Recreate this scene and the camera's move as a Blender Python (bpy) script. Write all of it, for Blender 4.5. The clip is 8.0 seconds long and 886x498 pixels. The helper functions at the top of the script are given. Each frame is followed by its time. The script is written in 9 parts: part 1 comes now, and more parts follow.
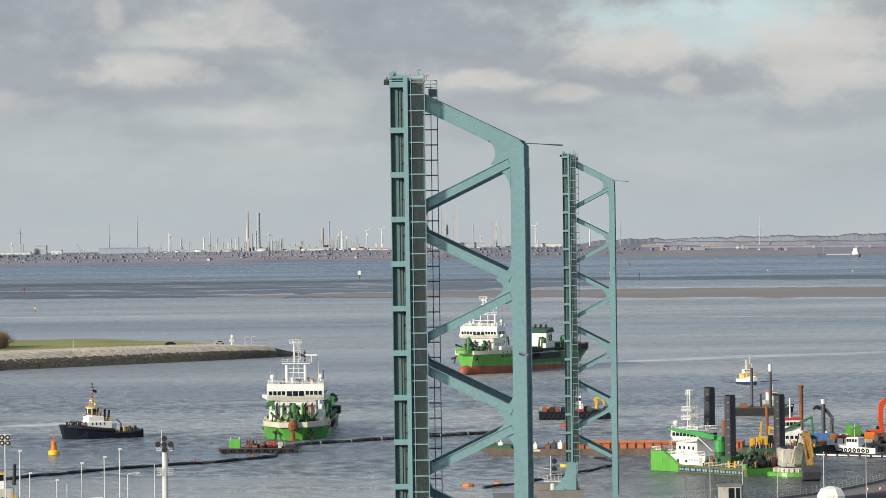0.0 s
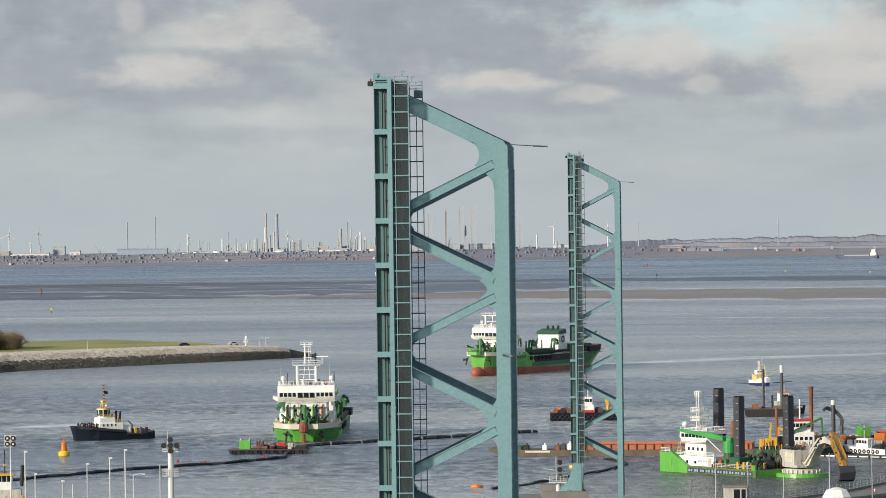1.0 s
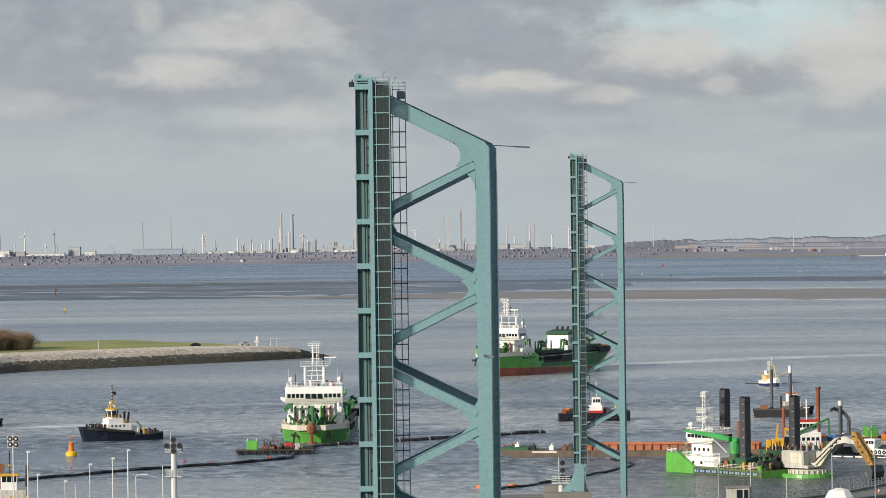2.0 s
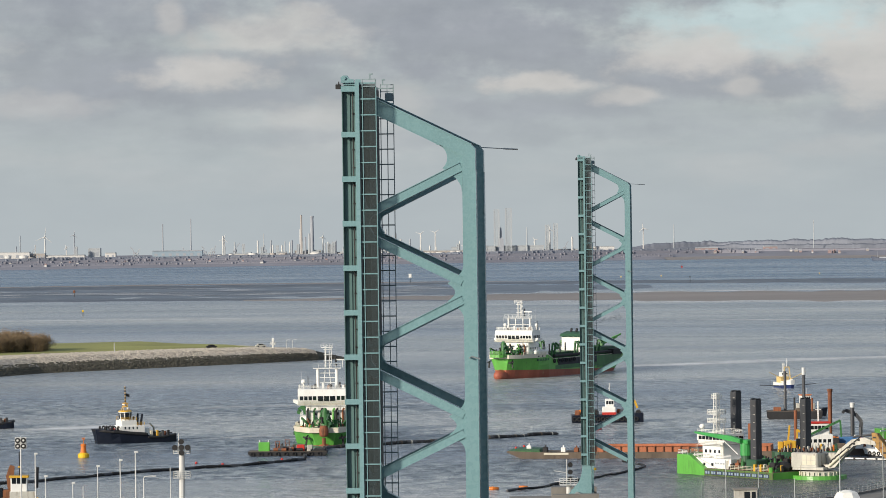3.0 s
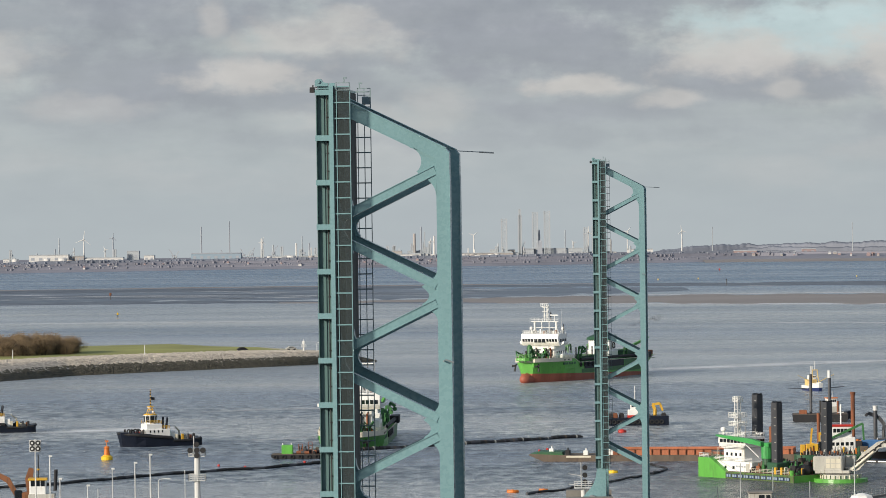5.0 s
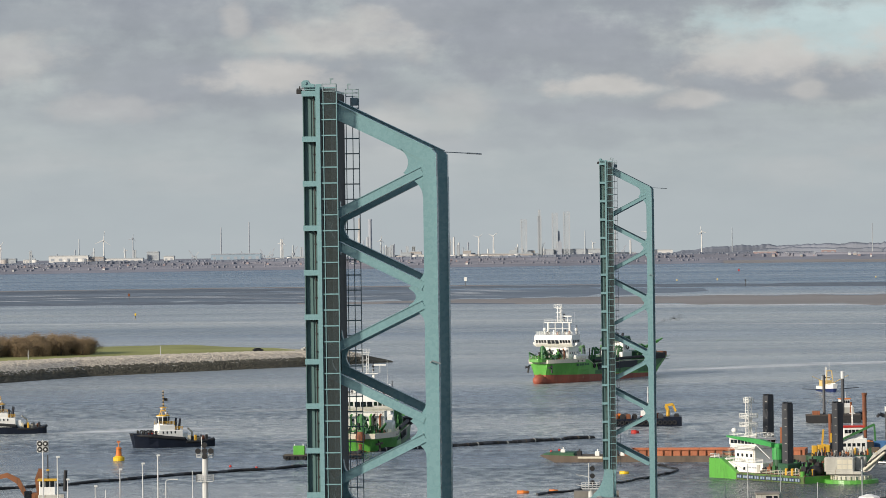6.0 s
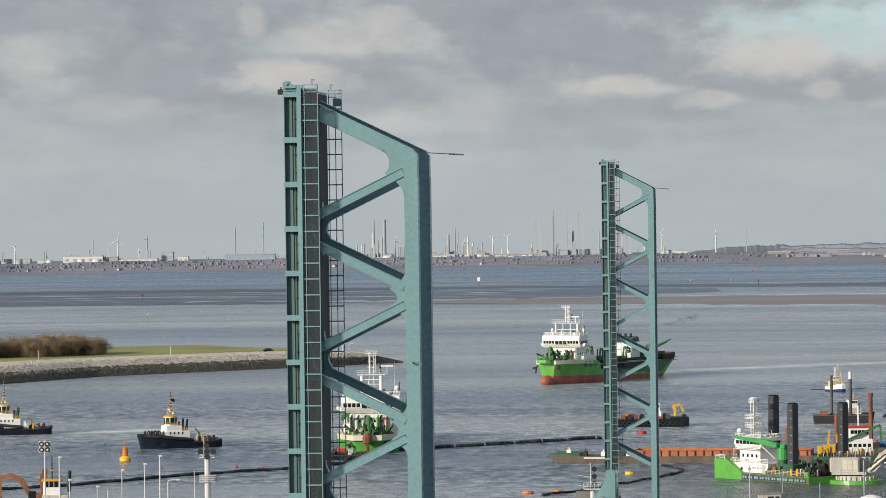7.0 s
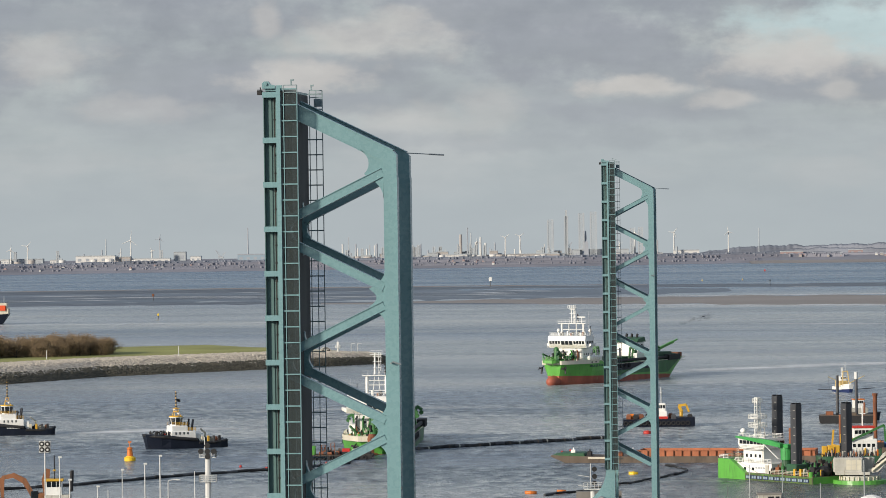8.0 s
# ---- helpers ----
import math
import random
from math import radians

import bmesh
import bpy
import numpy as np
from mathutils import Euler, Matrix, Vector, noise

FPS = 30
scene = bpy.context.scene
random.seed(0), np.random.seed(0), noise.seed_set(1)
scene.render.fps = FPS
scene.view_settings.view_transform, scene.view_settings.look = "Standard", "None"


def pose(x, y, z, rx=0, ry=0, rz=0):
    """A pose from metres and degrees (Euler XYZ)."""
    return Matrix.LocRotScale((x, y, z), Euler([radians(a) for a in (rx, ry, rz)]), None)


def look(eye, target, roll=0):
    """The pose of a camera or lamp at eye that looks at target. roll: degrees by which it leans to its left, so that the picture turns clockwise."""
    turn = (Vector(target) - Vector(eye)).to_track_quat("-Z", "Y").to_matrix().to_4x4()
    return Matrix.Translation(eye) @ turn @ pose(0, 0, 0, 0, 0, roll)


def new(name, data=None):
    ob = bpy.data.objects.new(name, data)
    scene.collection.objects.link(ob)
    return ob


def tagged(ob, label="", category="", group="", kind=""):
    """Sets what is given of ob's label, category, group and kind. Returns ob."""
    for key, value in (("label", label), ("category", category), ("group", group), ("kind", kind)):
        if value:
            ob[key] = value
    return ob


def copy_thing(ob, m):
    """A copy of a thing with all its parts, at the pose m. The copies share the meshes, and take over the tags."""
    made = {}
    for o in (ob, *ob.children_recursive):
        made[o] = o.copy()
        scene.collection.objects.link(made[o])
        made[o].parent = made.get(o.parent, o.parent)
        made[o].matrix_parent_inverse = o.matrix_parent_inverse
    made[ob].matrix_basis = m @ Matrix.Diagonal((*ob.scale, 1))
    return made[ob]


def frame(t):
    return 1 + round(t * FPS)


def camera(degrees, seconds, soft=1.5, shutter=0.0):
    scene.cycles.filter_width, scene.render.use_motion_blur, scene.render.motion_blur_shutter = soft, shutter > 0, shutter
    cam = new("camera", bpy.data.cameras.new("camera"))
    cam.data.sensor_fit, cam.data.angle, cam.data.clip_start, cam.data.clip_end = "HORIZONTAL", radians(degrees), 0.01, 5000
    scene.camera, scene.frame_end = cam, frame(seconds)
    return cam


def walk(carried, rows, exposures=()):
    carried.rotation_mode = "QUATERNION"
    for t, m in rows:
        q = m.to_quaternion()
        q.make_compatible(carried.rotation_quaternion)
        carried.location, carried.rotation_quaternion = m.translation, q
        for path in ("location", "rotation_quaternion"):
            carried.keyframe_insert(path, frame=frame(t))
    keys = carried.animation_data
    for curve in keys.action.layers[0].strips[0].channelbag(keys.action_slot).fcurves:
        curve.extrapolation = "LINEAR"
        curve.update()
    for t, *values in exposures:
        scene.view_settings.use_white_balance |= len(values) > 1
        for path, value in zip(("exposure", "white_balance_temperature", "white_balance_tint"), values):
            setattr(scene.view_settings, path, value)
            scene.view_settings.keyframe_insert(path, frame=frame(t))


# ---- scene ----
# ---- camera: a drone that slides to its right and pans to its left ----
EYE_Z = 62.0
ROLL = -0.75
cam = camera(12.68, 8.0, soft=0.85)
PATH = [  # seconds, metres to the side, degrees of pan to the left, degrees of tilt
    (0.0, 0.000, 0.0000, -0.6496),
    (0.5, 1.352, 0.1468, -0.6376),
    (1.0, 2.656, 0.2945, -0.6328),
    (1.5, 3.971, 0.4190, -0.6322),
    (3.0, 7.850, 0.8648, -0.5984),
    (3.5, 9.121, 1.0549, -0.5878),
    (4.0, 10.368, 1.2030, -0.5749),
    (4.5, 11.587, 1.3325, -0.5634),
    (6.0, 15.369, 1.7920, -0.5397),
    (6.5, 16.661, 1.9286, -0.5362),
    (7.0, 17.927, 2.0275, -0.5325),
    (7.5, 19.201, 2.1328, -0.5339),
    (8.0, 20.491, 2.2385, -0.5322),
]
walk(cam, [(t, pose(x, 0, EYE_Z, 90 + tilt, 0, pan) @ pose(0, 0, 0, 0, 0, ROLL)) for t, x, pan, tilt in PATH],
     exposures=[(0.0, 0.06), (1.5, 0.02), (3.5, -0.03), (8.0, -0.07)])

# ---- daylight: low winter sun behind and to the left, broken cloud ----
SUN_ELEVATION, SUN_FROM = 17.0, (-0.76, -0.65)   # degrees; the way towards the sun on the ground
sun_data = bpy.data.lights.new("sun", "SUN")
sun_data.energy, sun_data.angle, sun_data.color = 5.0, radians(7.0), (1.0, 0.895, 0.75)
sun = new("sun", sun_data)
sun.matrix_basis = look((0, 0, 0), (-SUN_FROM[0], -SUN_FROM[1], -math.tan(radians(SUN_ELEVATION))))


def make_world():
    w = bpy.data.worlds.new("sky")
    w.use_nodes = True
    scene.world = w
    nt = w.node_tree
    bg = nt.nodes["Background"]
    sky = nt.nodes.new("ShaderNodeTexSky")
    sky.sky_type, sky.sun_disc = "NISHITA", False
    sky.sun_elevation = radians(SUN_ELEVATION)
    sky.sun_rotation = math.atan2(SUN_FROM[0], SUN_FROM[1])
    tc = nt.nodes.new("ShaderNodeTexCoord")
    dim = nt.nodes.new("ShaderNodeMixRGB")          # the clear sky, scaled to the clouds' range
    dim.blend_type, dim.inputs["Fac"].default_value = "MULTIPLY", 1.0
    dim.inputs["Color2"].default_value = (0.115, 0.115, 0.115, 1)
    nt.links.new(sky.outputs["Color"], dim.inputs["Color1"])

    def clouds(scale, stretch, shift, detail=6.0, rough=0.55, warp=0.0):
        mp = nt.nodes.new("ShaderNodeMapping")
        mp.inputs["Scale"].default_value = stretch
        mp.inputs["Location"].default_value = shift
        no = nt.nodes.new("ShaderNodeTexNoise")
        no.inputs["Scale"].default_value = scale
        no.inputs["Detail"].default_value = detail
        no.inputs["Roughness"].default_value = rough
        no.inputs["Distortion"].default_value = warp
        nt.links.new(tc.outputs["Generated"], mp.inputs["Vector"])
        nt.links.new(mp.outputs["Vector"], no.inputs["Vector"])
        return no

    def ramp(stops):
        r = nt.nodes.new("ShaderNodeValToRGB")
        el = r.color_ramp.elements
        while len(el) < len(stops):
            el.new(0.5)
        for e, (p, c) in zip(el, stops):
            e.position, e.color = p, (*c, 1)
        return r

    def mix(fac, a, b, kind="MIX"):
        m = nt.nodes.new("ShaderNodeMixRGB")
        m.blend_type = kind
        if isinstance(fac, float):
            m.inputs["Fac"].default_value = fac
        else:
            nt.links.new(fac, m.inputs["Fac"])
        nt.links.new(a, m.inputs["Color1"])
        nt.links.new(b, m.inputs["Color2"])
        return m.outputs["Color"]

    # body of the cloud: grey-blue bases and paler gaps, flattened towards the horizon
    body = clouds(16.0, (1, 1, 3.6), (0.31, 0.2, 0.05), 7.0, 0.52)
    grey = ramp([(0.36, (0.33, 0.355, 0.41)), (0.47, (0.40, 0.435, 0.47)), (0.55, (0.45, 0.49, 0.51)), (0.66, (0.55, 0.56, 0.565))])
    warp = clouds(58.0, (1, 1, 2.0), (0.7, 0.1, 0.4), 8.0, 0.58)

    puff = clouds(95.0, (1, 1, 1.5), (0.2, 0.9, 0.1), 6.0, 0.55)

    def bank(across, up, wide, high, ragged=1.5):
        """How deep a view lies in a cloud bank: 0 outside, 1 at its heart. Bearings as slopes from straight ahead, with torn edges."""
        centre = nt.nodes.new("ShaderNodeVectorMath")
        centre.operation = "SUBTRACT"
        nt.links.new(tc.outputs["Generated"], centre.inputs[0])
        centre.inputs[1].default_value = (across, 1.0, up)
        size = nt.nodes.new("ShaderNodeVectorMath")
        size.operation = "MULTIPLY"
        nt.links.new(centre.outputs[0], size.inputs[0])
        size.inputs[1].default_value = (1 / wide, 1.0, 1 / high)
        torn = nt.nodes.new("ShaderNodeVectorMath")
        torn.operation = "MULTIPLY_ADD"
        nt.links.new(warp.outputs["Color"], torn.inputs[0])
        torn.inputs[1].default_value = (2 * ragged, 0, 2 * ragged)
        nt.links.new(size.outputs[0], torn.inputs[2])
        back = nt.nodes.new("ShaderNodeVectorMath")
        back.operation = "SUBTRACT"
        nt.links.new(torn.outputs[0], back.inputs[0])
        back.inputs[1].default_value = (ragged, 0, ragged)
        far = nt.nodes.new("ShaderNodeVectorMath")
        far.operation = "LENGTH"
        nt.links.new(back.outputs[0], far.inputs[0])
        fade = nt.nodes.new("ShaderNodeMapRange")
        fade.interpolation_type = "SMOOTHSTEP"
        fade.inputs["From Min"].default_value, fade.inputs["From Max"].default_value = 1.75, 0.55
        edge = nt.nodes.new("ShaderNodeMath")
        edge.operation, edge.inputs[1].default_value = "MULTIPLY_ADD", 1.5
        nt.links.new(puff.outputs["Fac"], edge.inputs[0])
        nt.links.new(far.outputs["Value"], edge.inputs[2])
        near = nt.nodes.new("ShaderNodeMath")
        near.operation, near.inputs[1].default_value = "SUBTRACT", 0.75
        nt.links.new(edge.outputs[0], near.inputs[0])
        nt.links.new(near.outputs[0], fade.inputs["Value"])
        return fade.outputs["Result"]

    def tint(colour):
        c = nt.nodes.new("ShaderNodeRGB")
        c.outputs[0].default_value = (*colour, 1)
        return c.outputs[0]

    def cover(under, colour, amount, *place):
        k = nt.nodes.new("ShaderNodeMath")
        k.operation, k.inputs[1].default_value = "MULTIPLY", amount
        nt.links.new(bank(*place), k.inputs[0])
        return mix(k.outputs[0], under, tint(colour))

    nt.links.new(body.outputs["Fac"], grey.inputs["Fac"])
    sky_all = grey.outputs["Color"]
    # a gap of clear sky, blue-grey cloud bases, then sunlit shoulders
    sky_all = cover(sky_all, (0.55, 0.68, 0.71), 0.95, 0.068, 0.0450, 0.021, 0.0065)
    for amount, *place in ((0.85, -0.005, 0.0413, 0.030, 0.0065), (0.7, -0.103, 0.0340, 0.020, 0.0075), (0.8, 0.059, 0.0306, 0.024, 0.0035), (0.8, -0.026, 0.0500, 0.050, 0.0055),
                           (0.7, -0.057, 0.0364, 0.016, 0.0030), (0.6, -0.097, 0.0497, 0.020, 0.0050), (0.55, 0.016, 0.0254, 0.020, 0.0030), (0.6, -0.069, 0.0280, 0.025, 0.0030),
                           (0.45, 0.094, 0.0215, 0.020, 0.0040), (0.7, 0.012, 0.0350, 0.026, 0.0035), (0.8, 0.150, 0.0400, 0.030, 0.0080), (0.8, -0.165, 0.0370, 0.024, 0.0080),
                           (0.6, -0.130, 0.0500, 0.030, 0.0050), (0.8, 0.030, 0.0620, 0.090, 0.0080), (0.8, -0.110, 0.0620, 0.060, 0.0070), (0.4, -0.020, 0.0180, 0.050, 0.0025)):
        sky_all = cover(sky_all, (0.292, 0.308, 0.375), amount, *place)
    for amount, *place in ((0.75, -0.0764, 0.0340, 0.012, 0.0032), (0.50, -0.0560, 0.0440, 0.017, 0.0050), (0.45, -0.0828, 0.0490, 0.0030, 0.0035), (0.85, 0.0101, 0.0308, 0.012, 0.0019),
                           (0.7, 0.0334, 0.0270, 0.007, 0.0018), (0.75, 0.0519, 0.0370, 0.015, 0.0045), (0.75, 0.0960, 0.0371, 0.017, 0.0090), (0.6, 0.0604, 0.0291, 0.0035, 0.0018),
                           (0.35, 0.0590, 0.0085, 0.012, 0.0030), (0.35, -0.0260, 0.0260, 0.008, 0.0050), (0.3, -0.0516, 0.0235, 0.012, 0.0030), (0.45, -0.1360, 0.0400, 0.010, 0.0050),
                           (0.35, -0.1150, 0.0270, 0.012, 0.0030), (0.3, 0.0850, 0.0140, 0.012, 0.0025)):
        sky_all = cover(sky_all, (0.70, 0.645, 0.615), amount, *place)
    # billows and thin level streaks all over the cover
    for tex, low, high in ((puff, 0.945, 1.06), (clouds(26.0, (1, 1, 6.0), (0.4, 0.3, 0.6), 4.0, 0.5), 0.94, 1.06)):
        grain = ramp([(0.32, (low * 0.985, low, low * 1.012)), (0.68, (high * 0.99, high * 0.995, high))])
        nt.links.new(tex.outputs["Fac"], grain.inputs["Fac"])
        sky_all = mix(1.0, sky_all, grain.outputs["Color"], "MULTIPLY")
    veil = mix(0.12, sky_all, dim.outputs["Color"])
    sky_all = veil
    # higher up the cover thins and turns a deeper blue-grey
    sep_up = nt.nodes.new("ShaderNodeSeparateXYZ")
    nt.links.new(tc.outputs["Generated"], sep_up.inputs["Vector"])
    high = ramp([(0.06, (0, 0, 0)), (0.30, (0.62, 0.62, 0.62))])
    nt.links.new(sep_up.outputs["Z"], high.inputs["Fac"])
    sky_all = mix(high.outputs["Color"], sky_all, tint((0.235, 0.315, 0.44)))
    # haze near the horizon
    sep = nt.nodes.new("ShaderNodeSeparateXYZ")
    nt.links.new(tc.outputs["Generated"], sep.inputs["Vector"])
    low = ramp([(0.0, (0.85, 0.85, 0.85)), (0.028, (0.25, 0.25, 0.25)), (0.06, (0, 0, 0))])
    nt.links.new(sep.outputs["Z"], low.inputs["Fac"])
    haze = nt.nodes.new("ShaderNodeRGB")
    haze.outputs[0].default_value = (0.455, 0.505, 0.53, 1)
    out = mix(low.outputs["Color"], sky_all, haze.outputs[0])
    nt.links.new(out, bg.inputs["Color"])
    bg.inputs["Strength"].default_value = 1.0


make_world()

NEAR_AT = (-2.3, 288.0, 14.7)
FAR_AT = (22.4, 698.5, 14.0)
LEAF_TURN = -3.8


# ---- materials ----
def nodes_of(name):
    m = bpy.data.materials.new(name)
    m.use_nodes = True
    nt = m.node_tree
    return m, nt, nt.nodes["Principled BSDF"]


def link(nt, a, out, b, inp):
    nt.links.new(a.outputs[out], b.inputs[inp])


def noise_node(nt, scale, detail=4.0, stretch=(1, 1, 1), rough=0.55):
    tc = nt.nodes.new("ShaderNodeTexCoord")
    mp = nt.nodes.new("ShaderNodeMapping")
    mp.inputs["Scale"].default_value = stretch
    no = nt.nodes.new("ShaderNodeTexNoise")
    no.inputs["Scale"].default_value = scale
    no.inputs["Detail"].default_value = detail
    no.inputs["Roughness"].default_value = rough
    link(nt, tc, "Object", mp, "Vector")
    link(nt, mp, "Vector", no, "Vector")
    return no


def ramp_node(nt, stops):
    r = nt.nodes.new("ShaderNodeValToRGB")
    el = r.color_ramp.elements
    while len(el) < len(stops):
        el.new(0.5)
    for e, (p, c) in zip(el, stops):
        e.position, e.color = p, (*c, 1)
    return r


def shade(c, k):
    return tuple(min(1.0, v * k) for v in c)


def paint(name, colour, rough=0.5, metal=0.0, big=0.3, fine=3.0, vary=0.18, dirt=None, dirt_at=0.62, streak=(1, 1, 0.25), bump=0.15, per_object=0.0):
    """A painted or raw surface: colour that varies at two scales, dirt or rust in patches that run down, fine relief."""
    m, nt, b = nodes_of(name)
    n1 = noise_node(nt, big, 5.0, streak)
    n2 = noise_node(nt, fine, 6.0)
    r1 = ramp_node(nt, [(0.3, shade(colour, 1 - vary)), (0.7, shade(colour, 1 + vary * 0.7))])
    link(nt, n1, "Fac", r1, "Fac")
    last = r1
    mix = nt.nodes.new("ShaderNodeMixRGB")
    mix.blend_type = "MULTIPLY"
    mix.inputs["Fac"].default_value = 0.6
    r2 = ramp_node(nt, [(0.25, (1 - vary,) * 3), (0.7, (1, 1, 1))])
    link(nt, n2, "Fac", r2, "Fac")
    link(nt, last, "Color", mix, "Color1")
    link(nt, r2, "Color", mix, "Color2")
    last = mix
    if dirt:
        n3 = noise_node(nt, big * 2.7, 8.0, (streak[0] * 2, streak[1] * 2, streak[2]), 0.65)
        r3 = ramp_node(nt, [(dirt_at, (0, 0, 0)), (min(1, dirt_at + 0.12), (1, 1, 1))])
        link(nt, n3, "Fac", r3, "Fac")
        mx = nt.nodes.new("ShaderNodeMixRGB")
        mx.inputs["Color2"].default_value = (*dirt, 1)
        link(nt, r3, "Color", mx, "Fac")
        link(nt, last, "Color", mx, "Color1")
        last = mx
    if per_object:
        oi = nt.nodes.new("ShaderNodeObjectInfo")
        r4 = ramp_node(nt, [(0, (1 - per_object,) * 3), (1, (1 + per_object * 0.3,) * 3)])
        link(nt, oi, "Random", r4, "Fac")
        mo = nt.nodes.new("ShaderNodeMixRGB")
        mo.blend_type = "MULTIPLY"
        mo.inputs["Fac"].default_value = 1
        link(nt, last, "Color", mo, "Color1")
        link(nt, r4, "Color", mo, "Color2")
        last = mo
    link(nt, last, "Color", b, "Base Color")
    rr = ramp_node(nt, [(0.3, (max(0.05, rough - 0.1),) * 3), (0.7, (min(1, rough + 0.12),) * 3)])
    link(nt, n2, "Fac", rr, "Fac")
    link(nt, rr, "Color", b, "Roughness")
    b.inputs["Metallic"].default_value = metal
    if bump:
        bp = nt.nodes.new("ShaderNodeBump")
        bp.inputs["Strength"].default_value = bump
        bp.inputs["Distance"].default_value = 0.03
        link(nt, n2, "Fac", bp, "Height")
        link(nt, bp, "Normal", b, "Normal")
    return m


TEAL = paint("teal_paint", (0.176, 0.310, 0.332), 0.27, vary=0.07, dirt=(0.16, 0.25, 0.25), dirt_at=0.70, bump=0.03)
# the same teal, darkened to hold the shade between the cross girders
TEAL_SHADED = paint("teal_paint_recess_shade", (0.085, 0.165, 0.162), 0.5, vary=0.14, dirt=(0.1, 0.14, 0.13), dirt_at=0.6, bump=0.05)
GALV = paint("galvanised_steel", (0.36, 0.39, 0.40), 0.45, 0.6, vary=0.12)
RAIL = paint("grey_blue_railing_paint", (0.20, 0.27, 0.29), 0.45, vary=0.12)
FOOTWAY = paint("dark_footway_coating", (0.024, 0.042, 0.045), 0.9, vary=0.25, bump=0.4)
ROADWAY = paint("worn_grey_wearing_course", (0.115, 0.115, 0.11), 0.9, vary=0.25, dirt=(0.07, 0.07, 0.065), bump=0.4)
WHITE = paint("white_ship_paint", (0.80, 0.80, 0.77), 0.4, vary=0.10, dirt=(0.50, 0.40, 0.28), dirt_at=0.63)
CREAM = paint("cream_ship_paint", (0.62, 0.58, 0.47), 0.5, vary=0.12, dirt=(0.35, 0.22, 0.12), dirt_at=0.62)
GREEN = paint("bright_green_hull_paint", (0.112, 0.385, 0.062), 0.4, vary=0.22, dirt=(0.08, 0.20, 0.05), dirt_at=0.56)
GREEN_DK = paint("dark_green_deck_paint", (0.03, 0.10, 0.05), 0.55, vary=0.25, dirt=(0.09, 0.06, 0.04), dirt_at=0.58)
GREEN_JIB = paint("mid_green_crane_paint", (0.055, 0.33, 0.085), 0.4, vary=0.18, dirt=(0.04, 0.14, 0.05), dirt_at=0.58)
ARM = paint("weathered_ochre_arm", (0.40, 0.22, 0.045), 0.55, vary=0.3, dirt=(0.10, 0.06, 0.03), dirt_at=0.5)
MOSS = paint("mossy_green_side", (0.10, 0.17, 0.045), 0.7, vary=0.4, dirt=(0.06, 0.06, 0.035), dirt_at=0.5)
# weathered dark green, also laid over hull sides as painted shade
GREEN_SIDE = paint("weathered_and_shaded_green", (0.045, 0.17, 0.05), 0.5, vary=0.3, dirt=(0.03, 0.05, 0.04), dirt_at=0.55)
REDBOOT = paint("red_antifouling", (0.36, 0.10, 0.06), 0.6, vary=0.25, dirt=(0.30, 0.20, 0.10), dirt_at=0.6)
NAVY = paint("navy_black_hull_paint", (0.010, 0.014, 0.026), 0.4, vary=0.25, dirt=(0.022, 0.024, 0.03), dirt_at=0.63)
BLACK = paint("black_rubber_and_steel", (0.018, 0.018, 0.020), 0.7, vary=0.3, dirt=(0.06, 0.055, 0.05))
SPUD = paint("dark_steel_spud", (0.055, 0.058, 0.066), 0.5, vary=0.3, dirt=(0.12, 0.12, 0.12), dirt_at=0.6)
RUST = paint("rusty_steel", (0.26, 0.095, 0.045), 0.85, vary=0.35, dirt=(0.12, 0.05, 0.03), dirt_at=0.5, bump=0.4)
RUSTORANGE = paint("orange_rust_coaming", (0.42, 0.15, 0.075), 0.8, vary=0.25, dirt=(0.20, 0.09, 0.05), dirt_at=0.58)
TIMBER = paint("grey_brown_barge_side", (0.135, 0.105, 0.080), 0.85, vary=0.3, dirt=(0.08, 0.06, 0.05), dirt_at=0.55, bump=0.4)
YELLOW = paint("yellow_machine_paint", (0.62, 0.36, 0.035), 0.45, vary=0.12, dirt=(0.25, 0.15, 0.05), dirt_at=0.64)
BUOY_Y = paint("yellow_buoy_paint", (0.78, 0.50, 0.02), 0.4, vary=0.08)
ORANGE = paint("orange_paint", (0.62, 0.17, 0.02), 0.45, vary=0.12, dirt=(0.25, 0.10, 0.04), dirt_at=0.66)
REDORANGE = paint("red_orange_machine_paint", (0.70, 0.09, 0.025), 0.4, vary=0.10)
RED = paint("red_paint", (0.50, 0.035, 0.025), 0.45, vary=0.12)
BLUE = paint("blue_container_paint", (0.05, 0.16, 0.36), 0.5, vary=0.15)
DKBLUE = paint("deep_blue_hull_paint", (0.02, 0.035, 0.12), 0.4, vary=0.2)
OCHRE = paint("pale_yellow_wheelhouse_paint", (0.66, 0.48, 0.20), 0.5, vary=0.12, dirt=(0.35, 0.24, 0.12))
GREYMACH = paint("light_grey_machine_paint", (0.50, 0.49, 0.44), 0.5, vary=0.2, dirt=(0.22, 0.18, 0.13), dirt_at=0.54)
CONCRETE = paint("concrete", (0.21, 0.20, 0.185), 0.9, vary=0.22, dirt=(0.15, 0.145, 0.13), bump=0.4)
ASPHALT = paint("asphalt", (0.055, 0.055, 0.057), 0.92, vary=0.25, bump=0.4)
POLE = paint("white_grey_pole_paint", (0.60, 0.61, 0.60), 0.45, vary=0.08)
LAMPBLACK = paint("black_signal_face", (0.015, 0.015, 0.016), 0.6, vary=0.2)
SAND = paint("wet_sand", (0.30, 0.265, 0.245), 0.55, big=0.004, fine=0.05, vary=0.25, streak=(0.3, 1, 1))
